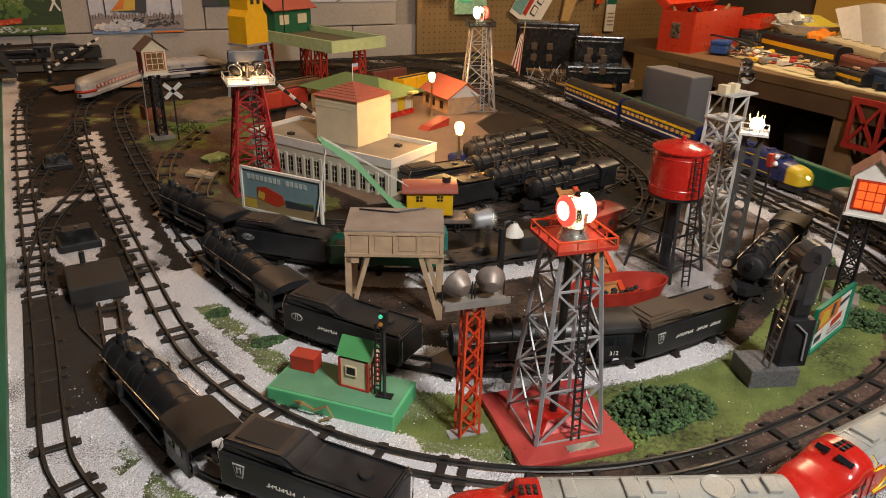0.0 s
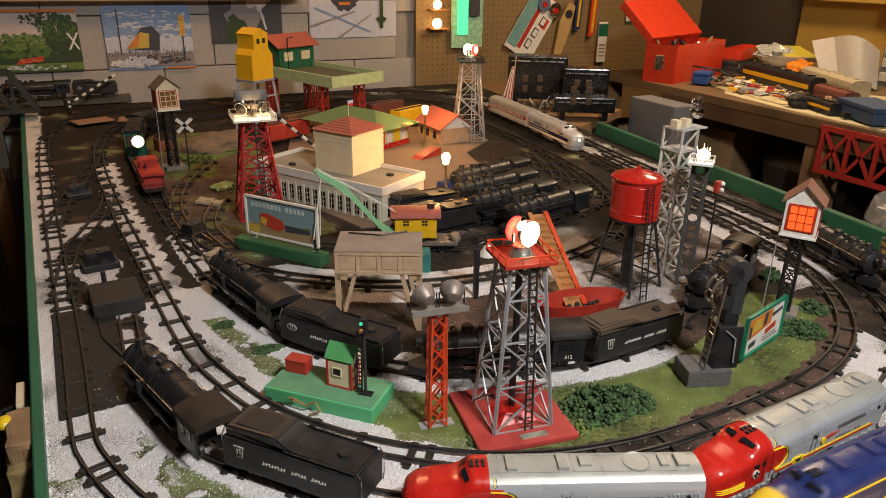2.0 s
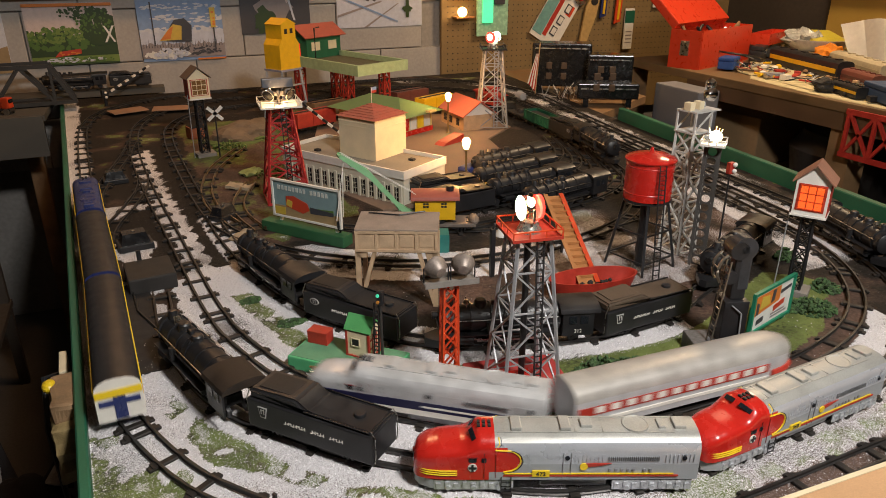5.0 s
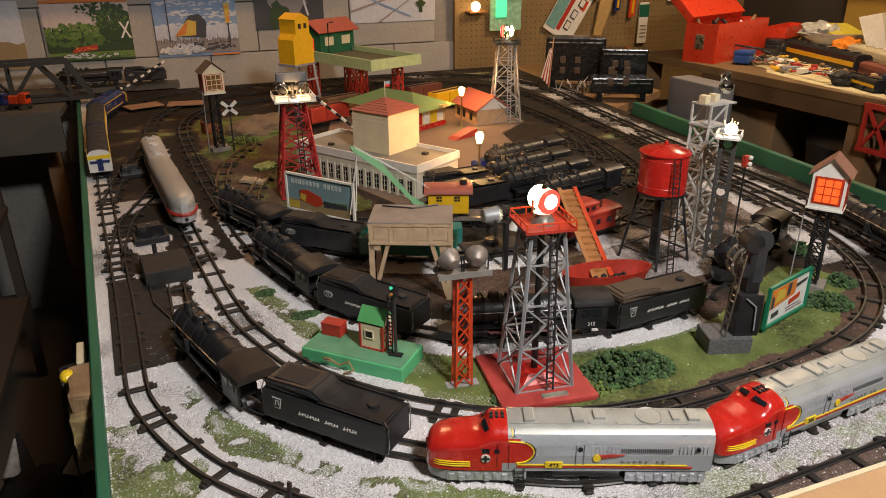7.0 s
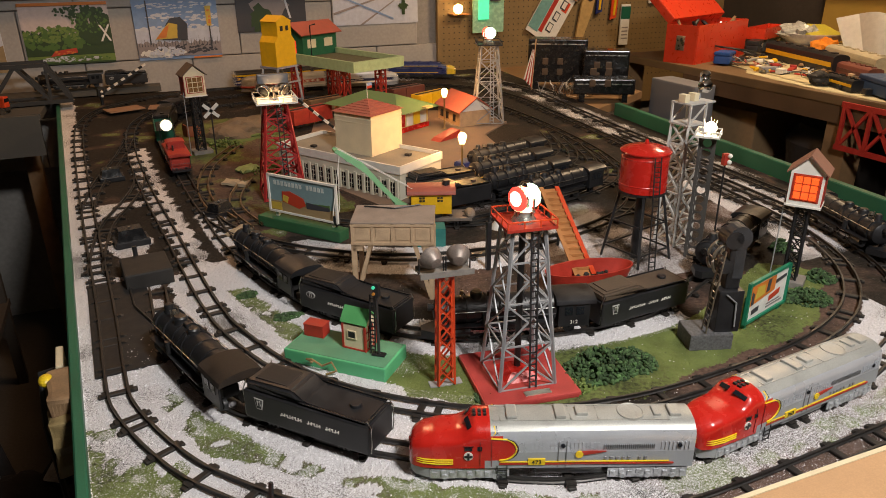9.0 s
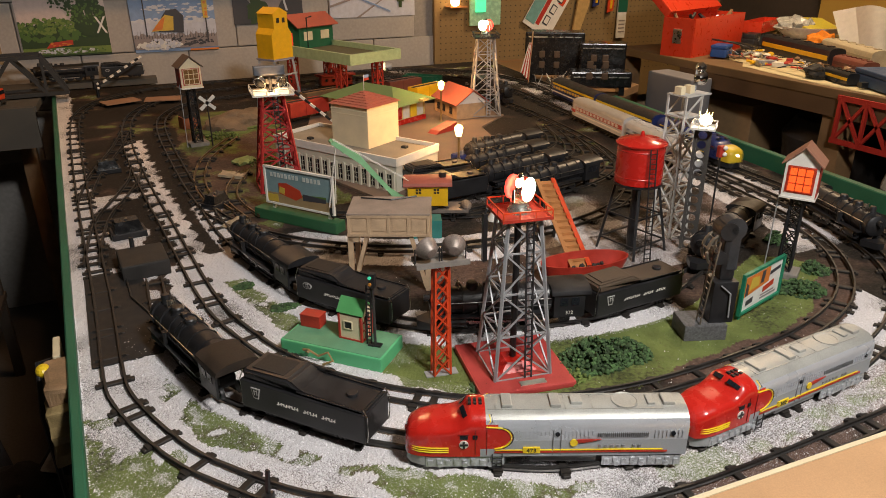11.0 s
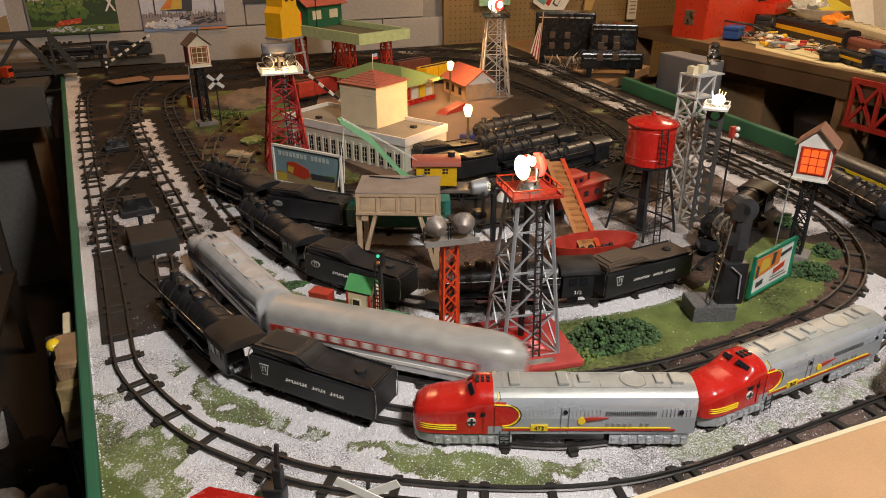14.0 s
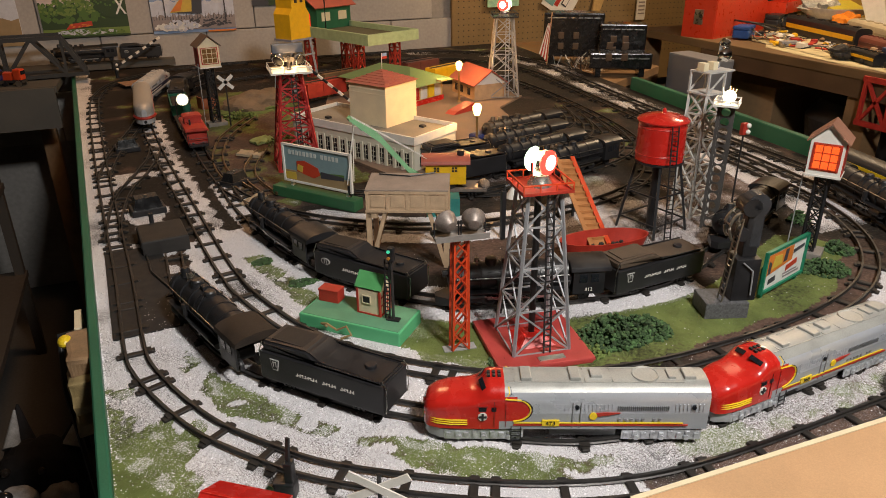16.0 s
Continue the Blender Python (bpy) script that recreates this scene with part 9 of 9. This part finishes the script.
    for xx, yy, yaw, w, l, lab in ((-0.115, 1.14, 25, 0.05, 0.035, "pale green"), (-0.16, 1.03, 60, 0.03, 0.06, "pale tan"), (-0.205, 0.70, 40, 0.045, 0.03, "pale tan")):
        sc = thing("card_scrap", pose(xx, yy, 0.003, 4, -3, yaw), f"{lab} crumpled card scrap lying on the layout", "scrap", "card scraps")
        bm = box(B(), 0, 0, 0, w, l, 0.006)
        bmesh.ops.subdivide_edges(bm, edges=bm.edges[:], cuts=3, use_grid_fill=True)
        for v in bm.verts:
            v.co += Vector((0, 0, 0.006 * noise.noise(v.co * 90 + Vector((xx, yy, 0)))))
            v.co.z = max(v.co.z, 0.0)
        part("card", bm, mat("pale_green_card", (0.26, 0.34, 0.14), 0.8) if "green" in lab else mat("pale_tan_card", (0.38, 0.30, 0.20), 0.8), sc)
    for xx, yy, lab, mm in ((0.372, 0.872, "blue plastic cart with a white label", BLUE), (0.335, 0.715, "orange-yellow round cover beside the yard", YELLOW), (0.47, 1.22, "low red slide piece on the pavement", RED_MATTE)):
        c = thing("toy_piece", pose(xx, yy, 0, 0, 0, 25), lab, "toy piece")
        bm = B()
        if mm is RED_MATTE:
            slab(bm, [(-0.045, 0), (0.045, 0), (0.045, 0.022), (-0.03, 0.008)], 0, 0.036, Matrix.Translation((0, 0.018, 0.005)) @ UPRIGHT)
        elif mm is BLUE:
            box(bm, 0, 0, 0.004, 0.058, 0.036, 0.036, bevel=0.006)
        else:
            ball(bm, (0, 0, 0.022), 0.024, 1.3, 0.8, 0.9, 16)
        part("body", bm, mm, c, smooth=mm is YELLOW)
        if mm is BLUE:
            bm = B()
            box(bm, 0, -0.020, 0.018, 0.03, 0.003, 0.010)
            part("label_bar", bm, WHITE, c)
    lp = thing("hooded_lamp", pose(0.165, 0.352, 0, 0, 0, 0), "black post with a hooded white lamp", "street lamp")
    bm = B()
    box(bm, 0, 0, 0, 0.008, 0.008, 0.088, bevel=0.001)
    tube(bm, [(0, 0, 0.086), (0.003, 0, 0.096), (0.012, 0, 0.098), (0.018, 0, 0.092)], 0.0022)
    part("post", bm, BLACK, lp)
    bm = B()
    turned(bm, [(0.004, 0.094), (0.007, 0.088), (0.014, 0.078), (0.015, 0.074), (0.013, 0.074), (0.0, 0.084)], 18, (0.020, 0, 0))
    part("hood", bm, WHITE, lp, smooth=True)
    tc = thing("teal_wagon", pose(0.100, 0.455, 0.0, 0, 0, -20), "teal painted slanted hopper beside the loader", "hopper")
    bm = B()
    slab(bm, [(-0.032, 0.0), (0.030, 0.0), (0.030, 0.036), (-0.012, 0.036)], 0, 0.036, Matrix.Translation((0, 0.018 + 0.05, 0)) @ UPRIGHT)
    part("hopper_body", bm, TEAL, tc)
    bm = B()
    ball(bm, (0.004, 0.05, 0.038), 0.005)
    part("red_knob", bm, RED, tc)


far_side()


# ---- the dog beside the table ----
def dog():
    fur = mat("black_fur", (0.016, 0.015, 0.016), 0.95, vary=0.6, scale=40, fine=420, bump=1.0, spec=0.15)
    pale = mat("white_fur", (0.30, 0.30, 0.30), 0.95, vary=0.4, scale=60, fine=420, bump=1.0, spec=0.15)
    t = thing("dog", pose(-0.660, 0.597, -0.440, 36, 0, 162), "black and white husky dog looking up beside the table", "dog")

    def furry(name, c, r, sx, sy, sz, m, seed, parent=t):
        bm = B()
        bmesh.ops.create_icosphere(bm, subdivisions=4, radius=r)
        for v in bm.verts:
            v.co *= 1 + 0.10 * noise.noise(v.co * 60 + Vector((seed, 0, 0)))
            v.co = Vector((v.co.x * sx, v.co.y * sy, v.co.z * sz)) + Vector(c)
        return part(name, bm, m, parent, smooth=True)

    head = furry("head", (0, 0, 0), 0.080, 1.0, 1.0, 0.92, fur, 1)
    furry("neck", (0, -0.10, -0.13), 0.095, 1.0, 0.9, 1.3, fur, 2)
    furry("chest", (0, -0.16, -0.28), 0.13, 1.0, 1.0, 1.2, fur, 3)
    furry("muzzle", (0, 0.085, -0.034), 0.036, 0.85, 1.45, 0.75, pale, 4, head)
    for s in (-1, 1):
        furry("cheek", (s * 0.046, 0.040, -0.034), 0.040, 0.9, 0.9, 0.8, pale, 5 + s, head)
        bm = B()
        ball(bm, (s * 0.031, 0.074, 0.014), 0.0085)
        part("eye", bm, mat("dark_eye", (0.02, 0.015, 0.012), 0.12), head, smooth=True)
        ear = B()
        cyl(ear, (s * 0.048, -0.012, 0.050), (s * 0.064, -0.014, 0.135), 0.030, 0.002, 14)
        e = part("ear", ear, fur, head, smooth=True)
        inner = B()
        cyl(inner, (s * 0.053, 0.012, 0.052), (s * 0.0645, -0.005, 0.124), 0.0175, 0.0020, 12)
        part("inner_ear", inner, pale, e, "pale grey inner ear", smooth=True)
    bm = B()
    ball(bm, (0, 0.136, -0.022), 0.014, 1.1, 0.8, 0.8)
    part("nose", bm, BLACK_GLOSS, head, smooth=True)
    furry("body", (0.0, -0.42, -0.30), 0.16, 0.95, 1.7, 0.85, fur, 11)


# ---- near edge: crossbuck, gate, red roof, planks, clamp, cloth ----
def near_edge():
    x = thing("crossbuck_sign", pose(-0.226, -0.168, 0, 0, 0, -28), "white crossbuck sign on a black post at the near edge", "sign", "crossbucks")
    bm = B()
    cyl(bm, (0, 0, 0), (0, 0, 0.046), 0.0022, seg=8)
    box(bm, 0, 0, 0, 0.014, 0.014, 0.003)
    part("post", bm, BLACK, x)
    for s in (-1, 1):
        bm = B()
        box(bm, 0, -0.003 - 0.0005 * s, -0.004, 0.064, 0.0016, 0.0082, Matrix.Translation((0, 0, 0.032)) @ Matrix.Rotation(radians(s * 28), 4, "Y"))
        part("board", bm, WHITE, x)
    g = thing("crossing_gate", pose(-0.302, -0.112, 0, 0, 0, -30), "black crossing gate mechanism with a raised arm", "crossing gate")
    bm = B()
    box(bm, 0, 0, 0, 0.022, 0.016, 0.020, bevel=0.002)
    box(bm, 0.006, 0, 0.020, 0.008, 0.010, 0.022, bevel=0.001)
    part("mechanism", bm, BLACK, g)
    bm = B()
    beam(bm, (0.004, 0, 0.030), (0.006, 0.004, 0.066), 0.004, 0.0025)
    part("raised_arm", bm, BLACK, g)
    bm = B()
    tube(bm, [(-0.012, -0.008, 0.020), (-0.018, -0.012, 0.010), (-0.008, -0.014, 0.003)], 0.0014)
    cyl(bm, (-0.010, -0.009, 0.018), (-0.010, -0.012, 0.018), 0.004, seg=10)
    part("crank", bm, STEEL, g)
    h = thing("gate_house", pose(-0.346, -0.142, 0, 0, 0, -38), "toy hut with a bright red roof at the near edge", "toy house")
    bm = B()
    box(bm, 0, 0, 0, 0.062, 0.040, 0.026)
    part("wall_block", bm, MINT, h)
    for s in (-1, 1):
        bm = B()
        box(bm, 0, 0, 0, 0.074, 0.032, 0.002, Matrix.Translation((0, s * 0.0125, 0.0315)) @ Matrix.Rotation(radians(-s * 24), 4, "X"))
        part("roof_slope", bm, RED, h)
    # pale plank shelf along the near edge
    p = thing("plank_shelf", pose(0, 0, 0), "pale pine planks along the near edge of the layout", "plank")
    bm = B()
    slab(bm, [(-0.02, -0.262), (0.33, -0.273), (1.05, -0.300), (1.05, -0.395), (0.04, -0.395)], 0.0105, 0.022)
    bmesh.ops.bevel(bm, geom=bm.edges[:], offset=0.0015, segments=2, affect="EDGES")
    part("plank", bm, PALE_WOOD, p)
    bm = B()
    slab(bm, [(0.04, -0.40), (1.05, -0.40), (1.05, -0.445), (0.04, -0.445)], -0.03, 0.026)
    part("edge_batten", bm, mat("cream_batten", (0.6, 0.45, 0.22), 0.6), p)
    bm = B()
    slab(bm, [(-0.02, -0.2605), (0.33, -0.2715), (1.05, -0.2985), (1.05, -0.3035), (0.33, -0.2765), (-0.02, -0.2655)], 0.0225, 0.0240)
    part("pale_edge", bm, CREAM, p)
    # wooden block and clamp on the left edge board
    c = thing("wood_block", pose(-0.497, 0.235, -0.016, 0, 0, 3), "tape-wrapped wooden block clamped to the edge board", "wood block")
    bm = B()
    box(bm, 0.004, 0.012, -0.06, 0.034, 0.085, 0.088, bevel=0.006)
    bmesh.ops.subdivide_edges(bm, edges=bm.edges[:], cuts=4, use_grid_fill=True)
    for v in bm.verts:
        v.co += Vector((0.006 * noise.noise(v.co * 45), 0.006 * noise.noise(v.co * 45 + Vector((5, 0, 0))), 0))
    part("block", bm, mat("stained_block", (0.27, 0.17, 0.09), 0.7, vary=0.5, scale=40), c)
    bm = B()
    box(bm, 0.002, -0.026, -0.075, 0.036, 0.045, 0.080, bevel=0.006)
    bmesh.ops.subdivide_edges(bm, edges=bm.edges[:], cuts=4, use_grid_fill=True)
    for v in bm.verts:
        v.co += Vector((0.005 * noise.noise(v.co * 60), 0.005 * noise.noise(v.co * 60 + Vector((5, 0, 0))), 0))
    part("tape_wrap", bm, mat("old_tape", (0.30, 0.22, 0.10), 0.5, vary=0.4), c)
    bm = B()
    ball(bm, (-0.014, 0.030, 0.024), 0.009, 1.0, 1.3, 0.9)
    part("yellow_wire_nut", bm, YELLOW_BRIGHT, c)
    w = thing("outlet_plate", pose(left_edge(0.35) - 0.024, 0.36, -0.085, 0, 0, 3), "pale plate with black cable on the edge board", "outlet")
    bm = B()
    box(bm, -0.004, 0, 0, 0.010, 0.060, 0.075, bevel=0.002)
    part("plate", bm, CREAM, w)
    bm = B()
    tube(bm, [(-0.010, 0.01, 0.05), (-0.03, -0.01, 0.06), (-0.035, -0.05, 0.0), (-0.022, -0.12, -0.15), (-0.02, -0.3, -0.4)], 0.004)
    part("cable", bm, BLACK, w)
    dog()
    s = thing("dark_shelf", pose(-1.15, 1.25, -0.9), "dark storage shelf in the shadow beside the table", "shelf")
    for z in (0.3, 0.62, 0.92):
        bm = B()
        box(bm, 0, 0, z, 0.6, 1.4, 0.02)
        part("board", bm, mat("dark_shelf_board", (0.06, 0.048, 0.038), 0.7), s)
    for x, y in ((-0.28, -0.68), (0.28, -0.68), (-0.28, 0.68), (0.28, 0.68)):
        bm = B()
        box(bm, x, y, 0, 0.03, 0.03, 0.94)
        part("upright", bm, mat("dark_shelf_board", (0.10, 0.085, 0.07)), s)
    for kx, (x, y, z, mm) in enumerate(((-1.05, 1.00, -0.58, DUSTY), (-1.00, 1.55, -0.26, GREY_PAINT), (-1.0, 1.15, 0.04, DUSTY), (-1.02, 1.60, 0.04, DUSTY), (-1.2, 0.85, -0.26, mat("cardboard", (0.32, 0.2, 0.1))))):
        b = thing("storage_box", pose(x, y, z, 0, 0, 6 * kx), "storage box on the dark shelf", "box", "storage boxes")
        bm = B()
        box(bm, 0, 0, 0, 0.26, 0.22, 0.13, bevel=0.004)
        part("body", bm, mm, b)
        bm = B()
        box(bm, 0, 0, 0.13, 0.27, 0.23, 0.016, bevel=0.003)
        part("lid", bm, mm, b)


near_edge()
# unseen fixtures; the two over the back belong to the added lamps
for i, (x, y) in enumerate(((0.15, -0.95), (1.80, 1.15), (-0.15, 1.65))):
    t = thing("unseen_ceiling_lamp", pose(x, y, CEILING - 0.06), "plain white ceiling lamp fixture, out of view", "ceiling lamp", "ceiling lamps")
    bm = B()
    box(bm, 0, 0, 0.02, 0.30, 0.30, 0.04, bevel=0.006)
    part("housing", bm, WHITE, t)


# ---- trains: standing on the tracks ----
def standing():
    line = DISPLAY_LINE
    # two silver-and-red cab units, nose to the left of the line's growth
    s1 = line.near(-0.146, -0.074)
    for k, (num, lab) in enumerate((("473", "silver and red streamlined diesel with yellow trim, parked on the curve"), ("360", "silver and red streamlined diesel coupled behind another, parked"))):
        s = s1 + k * 0.300
        a, b = line.at(s + 0.05), line.at(s + 0.24)
        d = a - b
        c = (a + b) / 2
        diesel(pose(c[0], c[1], 0, 0, 0, math.degrees(math.atan2(d[1], d[0]))), lab, SILVER, SILVER_ROOF, RED, YELLOW_BRIGHT, num, "silver and red diesels")


def on_line(line, nose, length, back=False):
    """A standing pose with the nose at a place on the line, facing along its growth or back."""
    sgn = -1 if back else 1
    a, b = line.at(nose - sgn * length * 0.22), line.at(nose - sgn * length * 0.78)
    d = a - b
    c = (a + b) / 2
    return pose(c[0], c[1], 0, 0, 0, math.degrees(math.atan2(d[1], d[0])))


standing()
D = DISPLAY_LINE
s_t = D.near(-0.155, -0.053) - 0.016
tender(on_line(D, s_t - 0.165, 0.165, True), "black coal tender with white name bars, parked on the curve", "keystone", "black tenders")
steam_engine(on_line(D, s_t - 0.172 - 0.235, 0.235, True), "dusty black steam locomotive with a rusty cab roof, parked", "steam locomotives", rust_cab=True)
S = SIDING_LINE
s_n = S.near(-0.056, 0.228) + 0.030
tender(on_line(S, s_n - 0.170, 0.17, True), "long black tender with an oval white emblem, parked on a siding", "oval", "black tenders", 0.170)
steam_engine(on_line(S, s_n - 0.178 - 0.24, 0.24, True), "black steam locomotive parked on a siding beside its tender", "steam locomotives", 0.24)
s_p = S.near(0.362, 0.11)
tender(on_line(S, s_p - 0.165, 0.165, True), "black coal tender with a dusty brown top, parked on a siding", "keystone", "black tenders", 0.160, brown_top=True)
steam_engine(on_line(S, s_p - 0.170 - 0.232, 0.232, True), "black steam locomotive with white numerals on its cab, parked", "steam locomotives", 0.232, number="312")
steam_engine(on_line(S, S.near(0.455, 0.157), 0.24, True), "dusty black steam locomotive standing on the inner curve", "steam locomotives", 0.24, rust_cab=False)
steam_engine(on_line(D, D.near(0.80, 0.09), 0.235, True), "black steam locomotive parked beside the green edge board", "steam locomotives")
for i, (ln, x) in enumerate(zip(YARD_LINES, (0.350, 0.305, 0.315, 0.36))):
    steam_engine(on_line(ln, ln.near(x, 0.58 + 0.088 * i), 0.235, True), "black steam locomotive standing in the yard", "steam locomotives")
for ln, x, y in ((YARD_LINES[1], 0.295, 0.66), (YARD_LINES[2], 0.305, 0.745)):
    tender(on_line(ln, ln.near(x, y) - 0.15, 0.15, True), "dusty black tender standing in the yard", "oval", "black tenders", 0.15, False)
raised = Matrix.Translation((0, 0, SHELF_TOP))
steam_engine(raised @ on_line(BACK_LINE, 0.272, 0.235, True), "black steam locomotive with bright wheel tyres standing along the back wall", "steam locomotives")
tender(raised @ on_line(BACK_LINE, 0.515, 0.15, True), "black tender standing along the back wall", "oval", "black tenders", 0.15, False)

# ---- trains that run ----
silver_engine = diesel(pose(0, 0, 0), "pale silver streamlined diesel with a dark blue side stripe, running", mat("pale_silver", (0.55, 0.55, 0.56), 0.4, 0.2), mat("pale_silver_top", (0.50, 0.50, 0.50), 0.45, 0.2), mat("pale_silver_nose", (0.56, 0.56, 0.57), 0.35, 0.2), None, "", "silver train")
bm = B()
for s in (-1, 1):
    box(bm, -0.008, s * 0.0258, 0.0295, 0.262, 0.0012, 0.0105)
part("blue_stripe", bm, mat("navy_stripe", (0.012, 0.012, 0.05), 0.5), silver_engine)
bm = B()
for s in (-1, 1):
    box(bm, -0.012, s * 0.0257, 0.0220, 0.250, 0.0012, 0.0075)
    box(bm, -0.068, s * 0.0262, 0.0335, 0.130, 0.0010, 0.0024)
part("white_stripe", bm, WHITE, silver_engine)
silver_car = coach(pose(0, 0, 0), "silver observation car with red and white side stripes, running", mat("pale_silver", (0.5, 0.5, 0.5)), mat("car_top_silver", (0.42, 0.40, 0.37), 0.45, 0.2), RED_MATTE, "silver train", 0.325, True, pattern=WHITE, band=True)
blue_engine = diesel(pose(0, 0, 0), "dark blue streamlined diesel with a yellow nose, running", BLUE, BLUE, mat("yellow_nose", (0.72, 0.5, 0.03), 0.4), None, "", "blue train", BLACK, short_nose=True)
bm = B()
for s in (-1, 1):
    box(bm, -0.03, s * 0.0258, 0.0555, 0.20, 0.0012, 0.0018)
    box(bm, -0.03, s * 0.0258, 0.0275, 0.20, 0.0012, 0.0018)
part("yellow_stripe", bm, YELLOW_BRIGHT, blue_engine)
PANE = mat("amber_coach_window", (0.62, 0.36, 0.05), 0.3, emit=(1.0, 0.55, 0.1), power=0.10)
blue_cars = [coach(pose(0, 0, 0), "dark blue passenger car with a yellow stripe, running", BLUE, mat("coach_black_top", (0.02, 0.02, 0.022), 0.45), YELLOW_BRIGHT, "blue train", 0.312, False, True, YELLOW_BRIGHT if k else None, PANE) for k in range(2)]
freight_engine = steam_engine(pose(0, 0, 0), "black steam locomotive pulling the short freight train", "freight train", 0.225)
freight_tender = tender(pose(0, 0, 0), "black tender of the running freight train", "oval", "freight train", 0.15, False)
freight_green = gondola(pose(0, 0, 0), "dark green open gondola car, running", CAR_GREEN, DUSTY)
freight_lamp = searchlight_car(pose(0, 0, 0))
freight_end = caboose(pose(0, 0, 0), "red caboose with a cupola at the end of the freight train")


def run(line, cars, marks):
    """Keys cars (thing, place of its middle behind the nose, wheelbase) along a line. marks: (seconds, metres of the nose)."""
    ts, ss = [a for a, _ in marks], [b for _, b in marks]
    for ob, behind, base in cars:
        rows = []
        for i in range(161):
            t = i / 10
            f = float(np.interp(t, ts, ss)) - behind
            a, b = line.at(f + base / 2), line.at(f - base / 2)
            d, c = a - b, (a + b) / 2
            rows.append((t, pose(c[0], c[1], 0, 0, 0, math.degrees(math.atan2(d[1], d[0])))))
        walk(ob, rows)


def unroll(line, places, lead=0.0):
    """Lengths along a closed line for places passed in order, growing with time; lead is added to each."""
    out, last = [], None
    for t, x, y, extra in places:
        s = line.near(x, y) + extra
        while last is not None and s < last - 0.03:
            s += line.length
        last = s if last is None else max(s, last)
        out.append((t, last))
    return out


def turn_head(head, base, start, period):
    """Turns a beacon's lens drum evenly; start is its bearing at 0 s in the tower's space."""
    walk(head, [(i / 2, Matrix.Translation(base) @ pose(0, 0, 0, 0, 0, start - 180 / period * i)) for i in range(33)])


def motions():
    turn_head(near_head, near_head.matrix_basis.translation.copy(), 247 + 9 + 360 * 3.0 / 9.4, 9.4)
    turn_head(far_head, far_head.matrix_basis.translation.copy(), 247 + 20 + 180 + 360 * 3.7 / 11.5, 11.5)
    # the silver train: nose places, or tail places plus its length
    n = 0.665
    run(MIDDLE_LOOP, [(silver_engine, 0.145, 0.17), (silver_car, 0.466, 0.19)],
        unroll(MIDDLE_LOOP, [(0.0, 0.1, 2.18, 0), (2.0, 0.925, 1.10, 0), (3.5, 0.645, 0.02, 0), (4.0, 0.375, -0.075, 0), (6.5, -0.293, 0.40, n), (7.0, -0.322, 0.72, n), (8.0, -0.375, 1.51, n), (11.2, 0.829, 0.425, 0), (11.5, 0.787, 0.23, 0), (12.0, 0.625, 0.005, 0), (12.5, 0.345, -0.08, 0), (13.8, -0.285, 0.34, 0), (14.5, -0.203, 0.132, n), (15.0, -0.308, 0.55, n), (16.0, -0.365, 1.335, n)]))
    n = 0.950
    run(FRONT_LOOP, [(blue_engine, 0.145, 0.17), (blue_cars[0], 0.468, 0.19), (blue_cars[1], 0.790, 0.19)],
        unroll(FRONT_LOOP, [(0.0, 0.955, 0.44, 0), (2.0, 0.135, -0.25, 0), (3.0, -0.345, -0.02, 0), (3.5, -0.437, 0.271, 0), (4.0, -0.452, 0.567, 0), (6.5, -0.475, 0.905, n), (7.0, -0.492, 1.2, n), (8.0, -0.52, 1.85, n), (11.0, 0.96, 0.57, 0), (11.4, 0.94, 0.32, 0), (12.6, 0.949, 0.455, n), (13.0, 0.943, 0.375, n), (16.0, 0.943, 0.370, n)]))
    n = 0.0
    run(INNER_LOOP, [(freight_end, 0.0, 0.09), (freight_lamp, -0.172, 0.11), (freight_green, -0.352, 0.11), (freight_tender, -0.515, 0.09), (freight_engine, -0.71, 0.12)],
        unroll(INNER_LOOP, [(0.0, 0.368, 0.42, 0), (0.5, 0.065, 0.44, 0), (1.0, -0.12, 0.57, 0), (1.5, -0.25, 0.886, 0), (2.0, -0.273, 1.198, 0), (2.5, -0.283, 1.56, 0), (5.5, 0.83, 1.32, 0), (6.5, 0.56, 0.49, 0), (7.0, 0.368, 0.42, 0), (7.5, 0.105, 0.43, 0), (8.0, -0.12, 0.57, 0), (8.5, -0.25, 0.872, 0), (9.5, -0.283, 1.56, 0), (12.5, 0.83, 1.32, 0), (13.5, 0.56, 0.49, 0), (14.0, 0.368, 0.42, 0), (14.4, 0.165, 0.415, 0), (15.0, -0.12, 0.575, 0), (16.0, -0.272, 1.18, 0)]))


motions()
